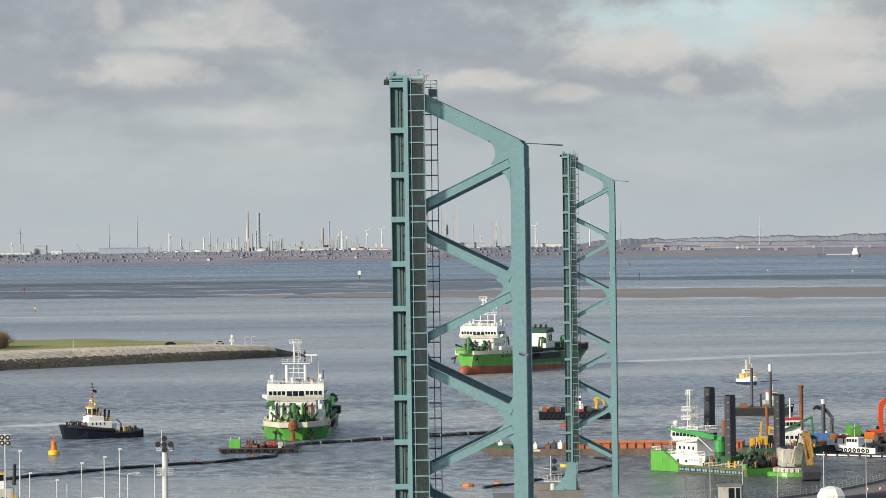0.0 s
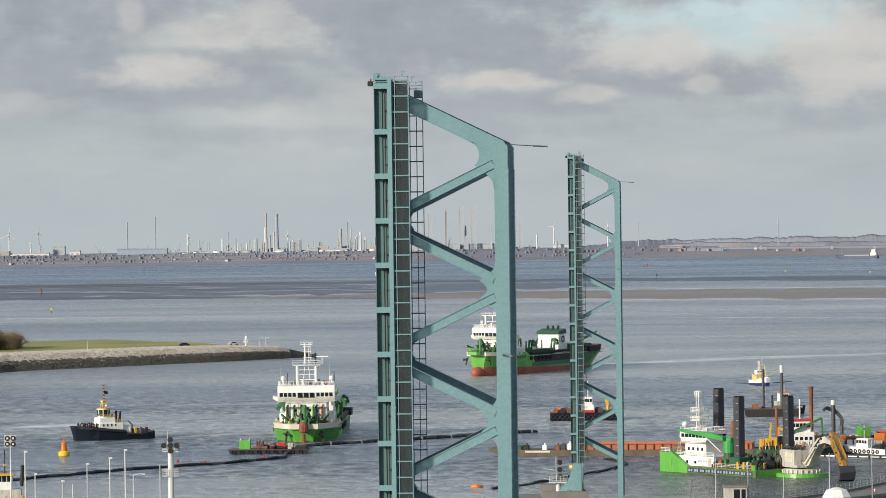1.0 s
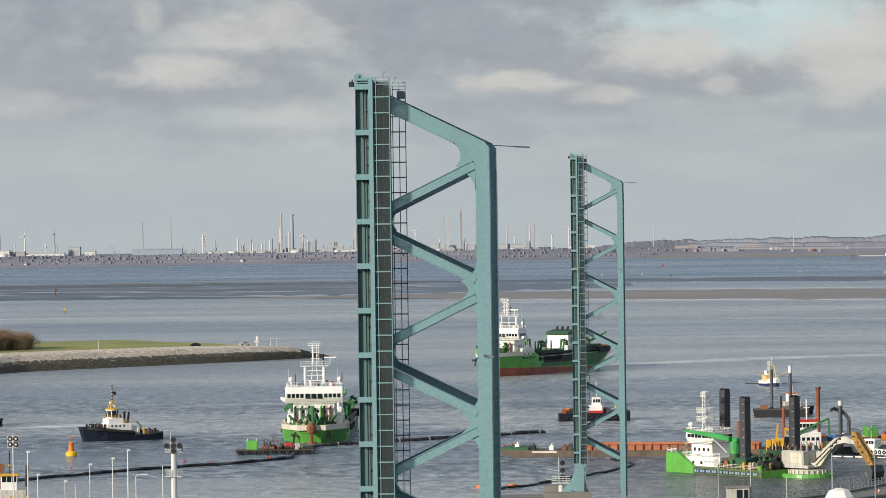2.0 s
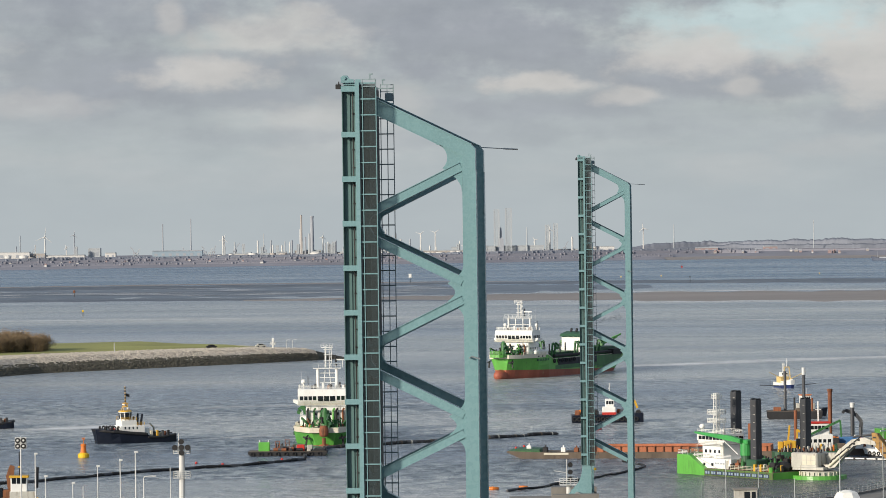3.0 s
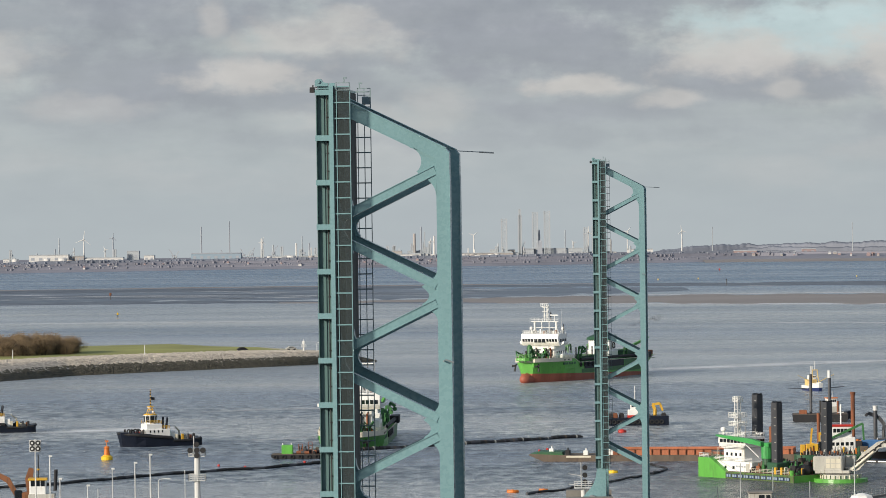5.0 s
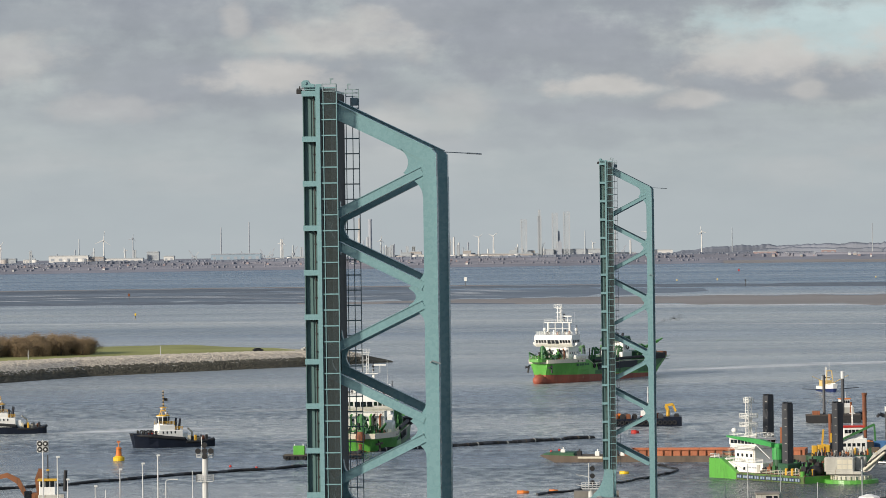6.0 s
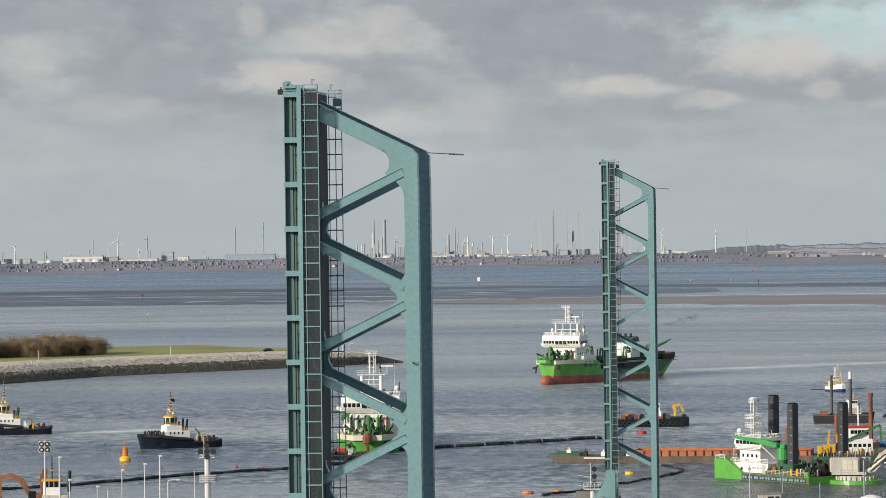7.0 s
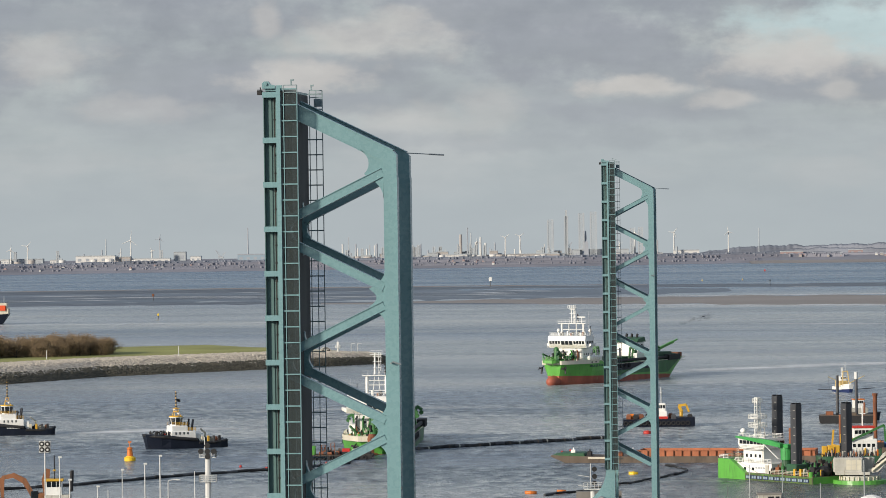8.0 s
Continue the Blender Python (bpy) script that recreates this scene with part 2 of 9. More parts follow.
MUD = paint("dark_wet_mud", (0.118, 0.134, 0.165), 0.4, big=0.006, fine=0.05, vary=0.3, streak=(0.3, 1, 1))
DRY_SAND = paint("dry_yellow_sand", (0.50, 0.45, 0.31), 0.9, big=0.05, fine=0.6, vary=0.2, streak=(1, 1, 1), dirt=(0.30, 0.29, 0.12), dirt_at=0.6)
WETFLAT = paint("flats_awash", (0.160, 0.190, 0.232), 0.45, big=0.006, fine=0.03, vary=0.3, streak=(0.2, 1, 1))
GRASS = paint("winter_grass", (0.30, 0.30, 0.085), 0.95, big=0.03, fine=0.6, vary=0.25, streak=(1, 1, 1), dirt=(0.16, 0.14, 0.06), dirt_at=0.6, bump=0.6)
BROWN = paint("brown_machine_paint", (0.26, 0.105, 0.045), 0.6, vary=0.25, dirt=(0.12, 0.06, 0.03), dirt_at=0.56)
RIPRAP = paint("grey_riprap_stone", (0.52, 0.465, 0.395), 0.9, big=0.5, fine=2.0, vary=0.35, streak=(1, 1, 1), bump=0.5, per_object=0.3)
WEED = paint("weed_covered_riprap", (0.085, 0.078, 0.058), 0.8, big=0.5, fine=2.0, vary=0.4, streak=(1, 1, 1), bump=0.5, per_object=0.3)
TWIG = paint("bare_brown_twigs", (0.30, 0.215, 0.125), 0.95, big=0.05, fine=0.9, vary=0.35, streak=(1, 1, 1))
BARK = paint("tree_bark", (0.10, 0.08, 0.065), 0.95, big=0.5, fine=4, vary=0.3)
# far materials: the haze of distance is mixed into these base colours
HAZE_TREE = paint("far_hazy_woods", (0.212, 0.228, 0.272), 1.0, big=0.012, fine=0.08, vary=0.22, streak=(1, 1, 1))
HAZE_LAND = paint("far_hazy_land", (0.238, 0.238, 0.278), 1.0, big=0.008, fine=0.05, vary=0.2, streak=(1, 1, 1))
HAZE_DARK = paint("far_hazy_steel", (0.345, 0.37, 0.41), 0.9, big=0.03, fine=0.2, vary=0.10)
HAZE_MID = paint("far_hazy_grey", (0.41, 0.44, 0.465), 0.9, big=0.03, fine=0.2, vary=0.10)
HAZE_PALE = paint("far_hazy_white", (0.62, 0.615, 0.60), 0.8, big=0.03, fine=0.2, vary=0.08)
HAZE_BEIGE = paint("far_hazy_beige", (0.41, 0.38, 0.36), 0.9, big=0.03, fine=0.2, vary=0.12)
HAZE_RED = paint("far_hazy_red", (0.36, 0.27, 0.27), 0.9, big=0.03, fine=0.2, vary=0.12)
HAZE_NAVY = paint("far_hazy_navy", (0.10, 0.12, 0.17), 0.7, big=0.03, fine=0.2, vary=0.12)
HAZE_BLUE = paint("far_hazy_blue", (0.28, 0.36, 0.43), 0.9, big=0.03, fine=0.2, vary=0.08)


def glass_dark():
    m, nt, b = nodes_of("dark_tinted_glass")
    b.inputs["Base Color"].default_value = (0.012, 0.016, 0.02, 1)
    b.inputs["Roughness"].default_value = 0.08
    b.inputs["Specular IOR Level"].default_value = 0.7
    return m


def water_material():
    """Grey estuary water: short wind ripples near the lock, smooth lanes further out, a ruffled far channel with its
    reflected sky blue in the colour.
    """
    m, nt, b = nodes_of("estuary_water")
    tc = nt.nodes.new("ShaderNodeTexCoord")
    sp = nt.nodes.new("ShaderNodeSeparateXYZ")
    link(nt, tc, "Object", sp, "Vector")

    def mixed(kind, fac, a, b2):
        x = nt.nodes.new("ShaderNodeMixRGB")
        x.blend_type = kind
        for v, slot in ((fac, "Fac"), (a, "Color1"), (b2, "Color2")):
            if isinstance(v, float):
                x.inputs[slot].default_value = v
            elif isinstance(v, tuple):
                x.inputs[slot].default_value = (*v, 1)
            else:
                nt.links.new(v, x.inputs[slot])
        return x.outputs["Color"]

    def reach(y0, y1, top=1.0):
        r = nt.nodes.new("ShaderNodeMapRange")
        r.interpolation_type = "SMOOTHSTEP"
        r.inputs["From Min"].default_value, r.inputs["From Max"].default_value, r.inputs["To Max"].default_value = y0, y1, top
        link(nt, sp, "Y", r, "Value")
        return r.outputs["Result"]

    # paler and darker bands drawn out along x, at two scales
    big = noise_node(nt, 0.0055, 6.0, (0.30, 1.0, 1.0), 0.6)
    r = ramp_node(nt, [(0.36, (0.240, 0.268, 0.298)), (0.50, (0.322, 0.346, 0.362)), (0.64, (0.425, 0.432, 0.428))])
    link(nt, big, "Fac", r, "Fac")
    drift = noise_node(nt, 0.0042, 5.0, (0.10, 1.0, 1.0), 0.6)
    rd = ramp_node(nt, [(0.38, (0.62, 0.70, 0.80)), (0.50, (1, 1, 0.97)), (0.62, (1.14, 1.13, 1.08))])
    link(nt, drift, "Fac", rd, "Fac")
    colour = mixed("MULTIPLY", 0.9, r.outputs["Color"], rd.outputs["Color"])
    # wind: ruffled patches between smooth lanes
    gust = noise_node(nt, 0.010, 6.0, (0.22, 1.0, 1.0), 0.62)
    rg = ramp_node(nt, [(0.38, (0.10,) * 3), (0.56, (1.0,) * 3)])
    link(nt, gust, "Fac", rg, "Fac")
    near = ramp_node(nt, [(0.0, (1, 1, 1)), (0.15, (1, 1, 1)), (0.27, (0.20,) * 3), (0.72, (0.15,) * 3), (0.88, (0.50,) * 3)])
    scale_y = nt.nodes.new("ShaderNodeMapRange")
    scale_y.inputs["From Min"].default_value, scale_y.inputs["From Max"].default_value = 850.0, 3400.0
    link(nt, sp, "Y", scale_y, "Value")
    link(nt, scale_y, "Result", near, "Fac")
    # silty water by the dredging, the dredger's dark reflection put into its colour
    side = nt.nodes.new("ShaderNodeMapRange")
    side.inputs["From Min"].default_value, side.inputs["From Max"].default_value, side.inputs["To Max"].default_value = 10.0, 60.0, 0.85
    link(nt, sp, "X", side, "Value")
    dark_water = mixed("MULTIPLY", 1.0, reach(1010.0, 900.0), side.outputs["Result"])
    ruffle = mixed("MULTIPLY", 1.0, rg.outputs["Color"], near.outputs["Color"])
    ruffle = mixed("LIGHTEN", 1.0, ruffle, dark_water)
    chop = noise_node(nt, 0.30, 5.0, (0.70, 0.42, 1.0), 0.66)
    # ripple faces that mirror darker or paler sky, painted as tones in the colour
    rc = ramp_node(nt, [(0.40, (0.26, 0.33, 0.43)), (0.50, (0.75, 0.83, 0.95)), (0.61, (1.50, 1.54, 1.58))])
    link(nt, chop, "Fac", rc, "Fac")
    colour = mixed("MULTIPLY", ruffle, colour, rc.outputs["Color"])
    colour = mixed("MIX", dark_water, colour, (0.075, 0.078, 0.076))
    # far water blued with distance: the higher sky's reflection, mixed into the base colour
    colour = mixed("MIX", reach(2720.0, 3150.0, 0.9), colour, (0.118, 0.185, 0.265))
    nt.links.new(colour, b.inputs["Base Color"])
    rr = ramp_node(nt, [(0.38, (0.17,) * 3), (0.60, (0.30,) * 3)])
    link(nt, gust, "Fac", rr, "Fac")
    link(nt, rr, "Color", b, "Roughness")
    b.inputs["IOR"].default_value = 1.33
    w1 = noise_node(nt, 0.5, 5.0, (0.9, 1.0, 1.0), 0.65)
    bp = nt.nodes.new("ShaderNodeBump")
    bp.inputs["Distance"].default_value = 1.5
    strength = ramp_node(nt, [(0.0, (0.26,) * 3), (1.0, (1.0,) * 3)])
    nt.links.new(ruffle, strength.inputs["Fac"])
    link(nt, strength, "Color", bp, "Strength")
    link(nt, w1, "Fac", bp, "Height")
    bq = nt.nodes.new("ShaderNodeBump")
    bq.inputs["Distance"].default_value = 4.5
    link(nt, strength, "Color", bq, "Strength")
    link(nt, chop, "Fac", bq, "Height")
    link(nt, bp, "Normal", bq, "Normal")
    link(nt, bq, "Normal", b, "Normal")
    return m


def foam_material():
    """Broken pale foam of a wake, see-through between the flecks and thinning to its edges."""
    m, nt, b = nodes_of("wake_foam")
    b.inputs["Base Color"].default_value = (0.80, 0.81, 0.82, 1)
    b.inputs["Roughness"].default_value = 0.6
    n = noise_node(nt, 0.11, 7.0, (0.40, 1.0, 1.0), 0.68)
    r = ramp_node(nt, [(0.32, (0.0,) * 3), (0.54, (0.95,) * 3)])
    link(nt, n, "Fac", r, "Fac")
    at = nt.nodes.new("ShaderNodeAttribute")
    at.attribute_name = "cover"
    k = nt.nodes.new("ShaderNodeMath")
    k.operation = "MULTIPLY"
    link(nt, r, "Color", k, 0)
    link(nt, at, "Fac", k, 1)
    link(nt, k, "Value", b, "Alpha")
    return m


def wire_mesh():
    """Fine dark wire mesh: mostly see-through, the wires dull."""
    m, nt, b = nodes_of("fine_wire_mesh")
    b.inputs["Base Color"].default_value = (0.03, 0.045, 0.047, 1)
    b.inputs["Roughness"].default_value = 0.7
    n = noise_node(nt, 2.0, 4.0)
    r = ramp_node(nt, [(0.3, (0.42,) * 3), (0.7, (0.58,) * 3)])
    link(nt, n, "Fac", r, "Fac")
    link(nt, r, "Color", b, "Alpha")
    return m


for flats in (MUD, SAND, WETFLAT):
    flats.node_tree.nodes["Principled BSDF"].inputs["Specular IOR Level"].default_value = 0.12
NAVY.node_tree.nodes["Principled BSDF"].inputs["Specular IOR Level"].default_value = 0.2
MESH = wire_mesh()
GLASS = glass_dark()
WATER = water_material()
FOAM = foam_material()


def smoke_material():
    m, nt, b = nodes_of("thin_black_smoke")
    b.inputs["Base Color"].default_value = (0.03, 0.03, 0.032, 1)
    b.inputs["Roughness"].default_value = 1.0
    n = noise_node(nt, 0.8, 4.0)
    r = ramp_node(nt, [(0.38, (0.0,) * 3), (0.72, (0.11,) * 3)])
    link(nt, n, "Fac", r, "Fac")
    link(nt, r, "Color", b, "Alpha")
    return m


SMOKE = smoke_material()


# ---- mesh tools ----
def box(bm, x0, x1, y0, y1, z0, z1):
    v = [bm.verts.new((x, y, z)) for x in (x0, x1) for y in (y0, y1) for z in (z0, z1)]
    for f in ((0, 1, 3, 2), (4, 6, 7, 5), (0, 4, 5, 1), (2, 3, 7, 6), (0, 2, 6, 4), (1, 5, 7, 3)):
        bm.faces.new([v[i] for i in f])
    return v


def chamfer_box(bm, x0, x1, y0, y1, z0, z1, c=0.05):
    """A box with its upright and upper edges cut."""
    rings = []
    for z, k in ((z0, 0), (z1 - c, 0), (z1, c)):
        a, b, d, e = x0 + k, x1 - k, y0 + k, y1 - k
        rings.append([(a + c, d, z), (b - c, d, z), (b, d + c, z), (b, e - c, z), (b - c, e, z), (a + c, e, z), (a, e - c, z), (a, d + c, z)])
    skin(bm, rings)


def skin(bm, rings, close=True, caps=True):
    """Faces between rings of points."""
    vs = [[bm.verts.new(p) for p in r] for r in rings]
    n = len(vs[0])
    for a, b in zip(vs, vs[1:]):
        for i in range(n if close else n - 1):
            j = (i + 1) % n
            bm.faces.new((a[i], a[j], b[j], b[i]))
    if caps:
        bm.faces.new(list(reversed(vs[0])))
        bm.faces.new(vs[-1])
    return vs


def tube(bm, p, q, r0, r1=None, n=8):
    """A round bar from p to q."""
    r1 = r0 if r1 is None else r1
    p, q = Vector(p), Vector(q)
    d = (q - p).normalized()
    u = d.orthogonal().normalized()
    w = d.cross(u)
    rings = []
    for c, r in ((p, r0), (q, r1)):
        rings.append([c + r * (math.cos(2 * math.pi * i / n) * u + math.sin(2 * math.pi * i / n) * w) for i in range(n)])
    skin(bm, rings)


def sweep(bm, pts, r, n=8):
    """One bent round bar through the points."""
    pts = [Vector(p) for p in pts]
    rings = []
    for i, p in enumerate(pts):
        d = (pts[min(i + 1, len(pts) - 1)] - pts[max(i - 1, 0)]).normalized()
        u = d.cross(Vector((0, 0, 1))).normalized()
        w = u.cross(d)
        rings.append([p + r * (math.cos(2 * math.pi * k / n) * u + math.sin(2 * math.pi * k / n) * w) for k in range(n)])
    skin(bm, rings)


def beam(bm, p, q, wide, high, up=(0, 0, 1)):
    """A square bar from p to q: high along up, wide across it."""
    p, q = Vector(p), Vector(q)
    d = (q - p).normalized()
    s = d.cross(Vector(up))
    s = d.orthogonal() if s.length < 1e-4 else s
    s = s.normalized() * wide / 2
    u = s.normalized().cross(d) * high / 2
    skin(bm, [[c - s - u, c + s - u, c + s + u, c - s + u] for c in (p, q)])


def channel(bm, p, q, wide, high, thick, up):
    """An open channel or I bar: web with two flanges, flanges apart along up."""
    p, q, up = Vector(p), Vector(q), Vector(up)
    d = (q - p).normalized()
    s = d.cross(up).normalized()
    u = s.cross(d)
    off = u * (high - thick) / 2
    beam(bm, p, q, thick, high - 2 * thick, u)
    beam(bm, p + off, q + off, wide, thick, u)
    beam(bm, p - off, q - off, wide, thick, u)


def plate(bm, pts, y0, y1):
    """A flat plate with an outline in x and z, between two depths."""
    skin(bm, [[(x, y0, z) for x, z in pts], [(x, y1, z) for x, z in pts]])


def slab(bm, pts, z0, z1):
    """An outline in x and y between two heights."""
    skin(bm, [[(x, y, z0) for x, y in pts], [(x, y, z1) for x, y in pts]])


def ring(bm, c, r, t, axis="x", n=12, m=6):
    """A tyre."""
    rows = []
    for i in range(n):
        a = 2 * math.pi * i / n
        row = []
        for j in range(m):
            b = 2 * math.pi * j / m
            k, h = r + t * math.cos(b), t * math.sin(b)
            u, v = k * math.cos(a), k * math.sin(a)
            o = (h, u, v) if axis == "x" else (u, h, v) if axis == "y" else (u, v, h)
            row.append(bm.verts.new((c[0] + o[0], c[1] + o[1], c[2] + o[2])))
        rows.append(row)
    for i in range(n):
        for j in range(m):
            a, b = rows[i], rows[(i + 1) % n]
            bm.faces.new((a[j], b[j], b[(j + 1) % m], a[(j + 1) % m]))


def ball(bm, c, r, n=10, m=6, squash=1.0):
    rings = []
    for j in range(m + 1):
        b = -math.pi / 2 + math.pi * (j + 0.001) / (m + 0.002)
        rings.append([(c[0] + r * math.cos(b) * math.cos(2 * math.pi * i / n), c[1] + r * math.cos(b) * math.sin(2 * math.pi * i / n), c[2] + r * squash * math.sin(b)) for i in range(n)])
    skin(bm, rings)


def done(bm, name, material, smooth=False):
    bmesh.ops.recalc_face_normals(bm, faces=bm.faces[:])
    me = bpy.data.meshes.new(name)
    bm.to_mesh(me)
    bm.free()
    for m in material if isinstance(material, (list, tuple)) else [material]:
        me.materials.append(m)
    if smooth:
        me.polygons.foreach_set("use_smooth", [True] * len(me.polygons))
    return me


def part(name, bm, material, parent, label="", smooth=False):
    ob = new(name, done(bm, name, material, smooth))
    ob.parent = parent
    return tagged(ob, label)


def thing(name, m, label, category, group="", kind=""):
    """An Empty at the thing's base."""
    ob = new(name)
    ob.matrix_basis = m
    return tagged(ob, label, category, group, kind)


def single(name, bm, material, m, label, category, group="", kind="", smooth=False):
    ob = new(name, done(bm, name, material, smooth))
    ob.matrix_basis = m
    return tagged(ob, label, category, group, kind)


def rails(bm, pts, h=1.0, step=1.6, r=0.03, rows=3):
    """A ship's railing along a line of points."""
    for p, q in zip(pts, pts[1:]):
        p, q = Vector(p), Vector(q)
        for k in range(1, rows + 1):
            o = Vector((0, 0, h * k / rows))
            beam(bm, p + o, q + o, 2 * r, 2 * r)
        n = max(1, round((q - p).length / step))
        for i in range(n + 1):
            c = p.lerp(q, i / n)
            beam(bm, c, c + Vector((0, 0, h)), 2 * r, 2 * r, (1, 0, 0))


def hull_rings(length, beam_w, stations, keel=-1.2, curve=5):
    """Rings of a ship's hull, from stern to bow. stations: (place 0..1, half width at deck, half width at water, deck height, forward rake)."""
    rings = []
    for s, hd, hw, top, rake in stations:
        ring_pts = []
        for side in (1, -1):
            col = []
            for k in range(curve + 1):
                f = k / curve
                z = keel + (top - keel) * f
                g = f ** 0.8
                w = (hw + (hd - hw) * g) * beam_w / 2
                col.append((s * length + rake * g, side * w, z))
            ring_pts += col if side == 1 else list(reversed(col))
        rings.append(ring_pts)
    return rings


# ---- water, land ----
def ground_sheet():
    bm = bmesh.new()
    vs = [bm.verts.new(p) for p in ((-6000, -3000, 0), (6000, -3000, 0), (6000, 8000, 0), (-6000, 8000, 0))]
    bm.faces.new(vs)
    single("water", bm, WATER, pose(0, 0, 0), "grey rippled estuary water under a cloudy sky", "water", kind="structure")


ground_sheet()


# ---- bascule bridge leaves ----
LEAF = 56.5          # from pivot to tip
WIDE = 13.6          # across the deck
TRUSS_NEAR, TRUSS_FAR = 1.7, 10.0
CHORD = 7.6         # centre line of the upper chord over the deck


def leaf_truss(parent, y):
    """One side truss, with its chord, end post and diagonals."""
    z = lambda down: LEAF - down
    t = 0.50
    bm = bmesh.new()
    # upper chord, a box with small flange lips
    box(bm, CHORD - 0.42, CHORD + 0.55, y - t, y + t, -4.0, z(6.6))
    box(bm, CHORD + 0.52, CHORD + 0.58, y - t - 0.06, y + t + 0.06, -4.0, z(6.6))
    truss = part("truss", bm, TEAL, parent, "teal painted box chord of the side truss")
    bm = bmesh.new()
    k = 0.490
    plate(bm, [(0.0, z(0.82)), (CHORD + 0.25, z(0.82 + k * (CHORD + 0.25))), (CHORD + 0.55, z(5.0)), (CHORD + 0.55, z(6.6)), (CHORD - 0.42, z(6.6)), (CHORD - 0.42, z(1.92 + k * (CHORD - 0.42))), (0.0, z(1.92))], y - t, y + t)
    beam(bm, (0.0, y, z(0.80)), (CHORD + 0.3, y, z(0.80 + k * (CHORD + 0.3))), 2 * t + 0.16, 0.06, (0.4, 0, 0.9))
    beam(bm, (0.0, y, z(1.94)), (CHORD - 2.0, y, z(1.94 + k * (CHORD - 2.0))), 2 * t + 0.16, 0.06, (0.4, 0, 0.9))
    part("end_post", bm, TEAL, truss)
    # rounded plate in the corner under the end post
    bm = bmesh.new()
    arc_a = [(CHORD - 2.5 + math.cos(a), z(5.6 - math.sin(a))) for a in [radians(80 - 13 * i) for i in range(11)]]
    arc_b = [(CHORD - 0.46 - 0.85 * (1 - i / 8) ** 2.2, z(6.75 + 1.35 * i / 8)) for i in range(9)]
    plate(bm, [(CHORD - 0.40, z(4.9)), (CHORD - 1.2, z(4.5)), (CHORD - 2.2, z(4.2))] + arc_a + arc_b, y - 0.36, y + 0.36)
    part("gusset", bm, TEAL, truss)
    # diagonals between deck and chord
    for k in range(6):
        zr, zl = z(5.7 + 9.66 * k), z(10.35 + 9.66 * k)
        for (x0, z0), (x1, z1), name in (((CHORD - 0.5, zr - 0.55), (0.1, zl + 0.70), "diagonal"), ((0.1, zl - 0.85), (CHORD - 0.5, zr - 9.66 + 0.75), "diagonal")):
            if min(z0, z1) < 1.0:
                continue
            bm = bmesh.new()
            channel(bm, (x0, y, z0), (x1, y, z1), 0.92, 0.64, 0.05, (0, 0, 1))
            beam(bm, (x0, y, z0), (x1, y, z1), 0.80, 0.54)
            part(name, bm, TEAL, truss)
        # gusset with rounded corners on the chord
        for node, side in ((zr - 9.66, 1), (zl, -1)):
            if node < 2.5:
                continue
            bm = bmesh.new()
            base = CHORD - 0.40 if side == 1 else 0.02
            s = -1 if side == 1 else 1
            big = 1.0 if side == 1 else 0.5
            prof = [(base + s * (0.04 + 1.15 * big * (1 - i / 8) ** 2.4), node + 0.66 + 1.30 * (i / 8) ** 0.9) for i in range(9)]
            inner = [(base + s * big * (0.66 + 0.46 * (i / 5) ** 2), node - 0.58 * i / 5) for i in range(-5, 6)]
            low = [(x, 2 * node - zz) for x, zz in prof]
            plate(bm, [(base, node + 2.0)] + prof[::-1] + inner + low + [(base, node - 2.0)], y - 0.36, y + 0.36)
            part("gusset", bm, TEAL, truss)
    return truss


def leaf_railing(parent, y, material, label):
    """A footway railing with square posts: posts stand out from the deck."""
    bm = bmesh.new()
    for x in ((0.12, 1.10) if y < 1 else (0.12, 0.62, 1.10)):
        beam(bm, (x, y, 2.0), (x, y, LEAF + 0.1), 0.045 if x < 1 else 0.08, 0.06, (1, 0, 0))
    rail = part("railing", bm, material, parent, label)
    if y < 1:
        b3 = bmesh.new()
        box(b3, 0.14, 1.06, y + 0.03, y + 0.04, 2.4, LEAF - 0.2)
        part("mesh_panel", b3, MESH, rail, "dark fine wire mesh behind the railing posts")
    n = int((LEAF - 3) / 1.148)
    me = None
    for i in range(n + 1):
        z = LEAF - 0.15 - 1.148 * i
        if me is None:
            b2 = bmesh.new()
            box(b2, -0.12, 1.12, -0.045, 0.045, -0.045, 0.045)
            me = done(b2, "railing_post", material)
        o = new("railing_post", me)
        o.parent, o.location = rail, (0, y, z)
    return rail


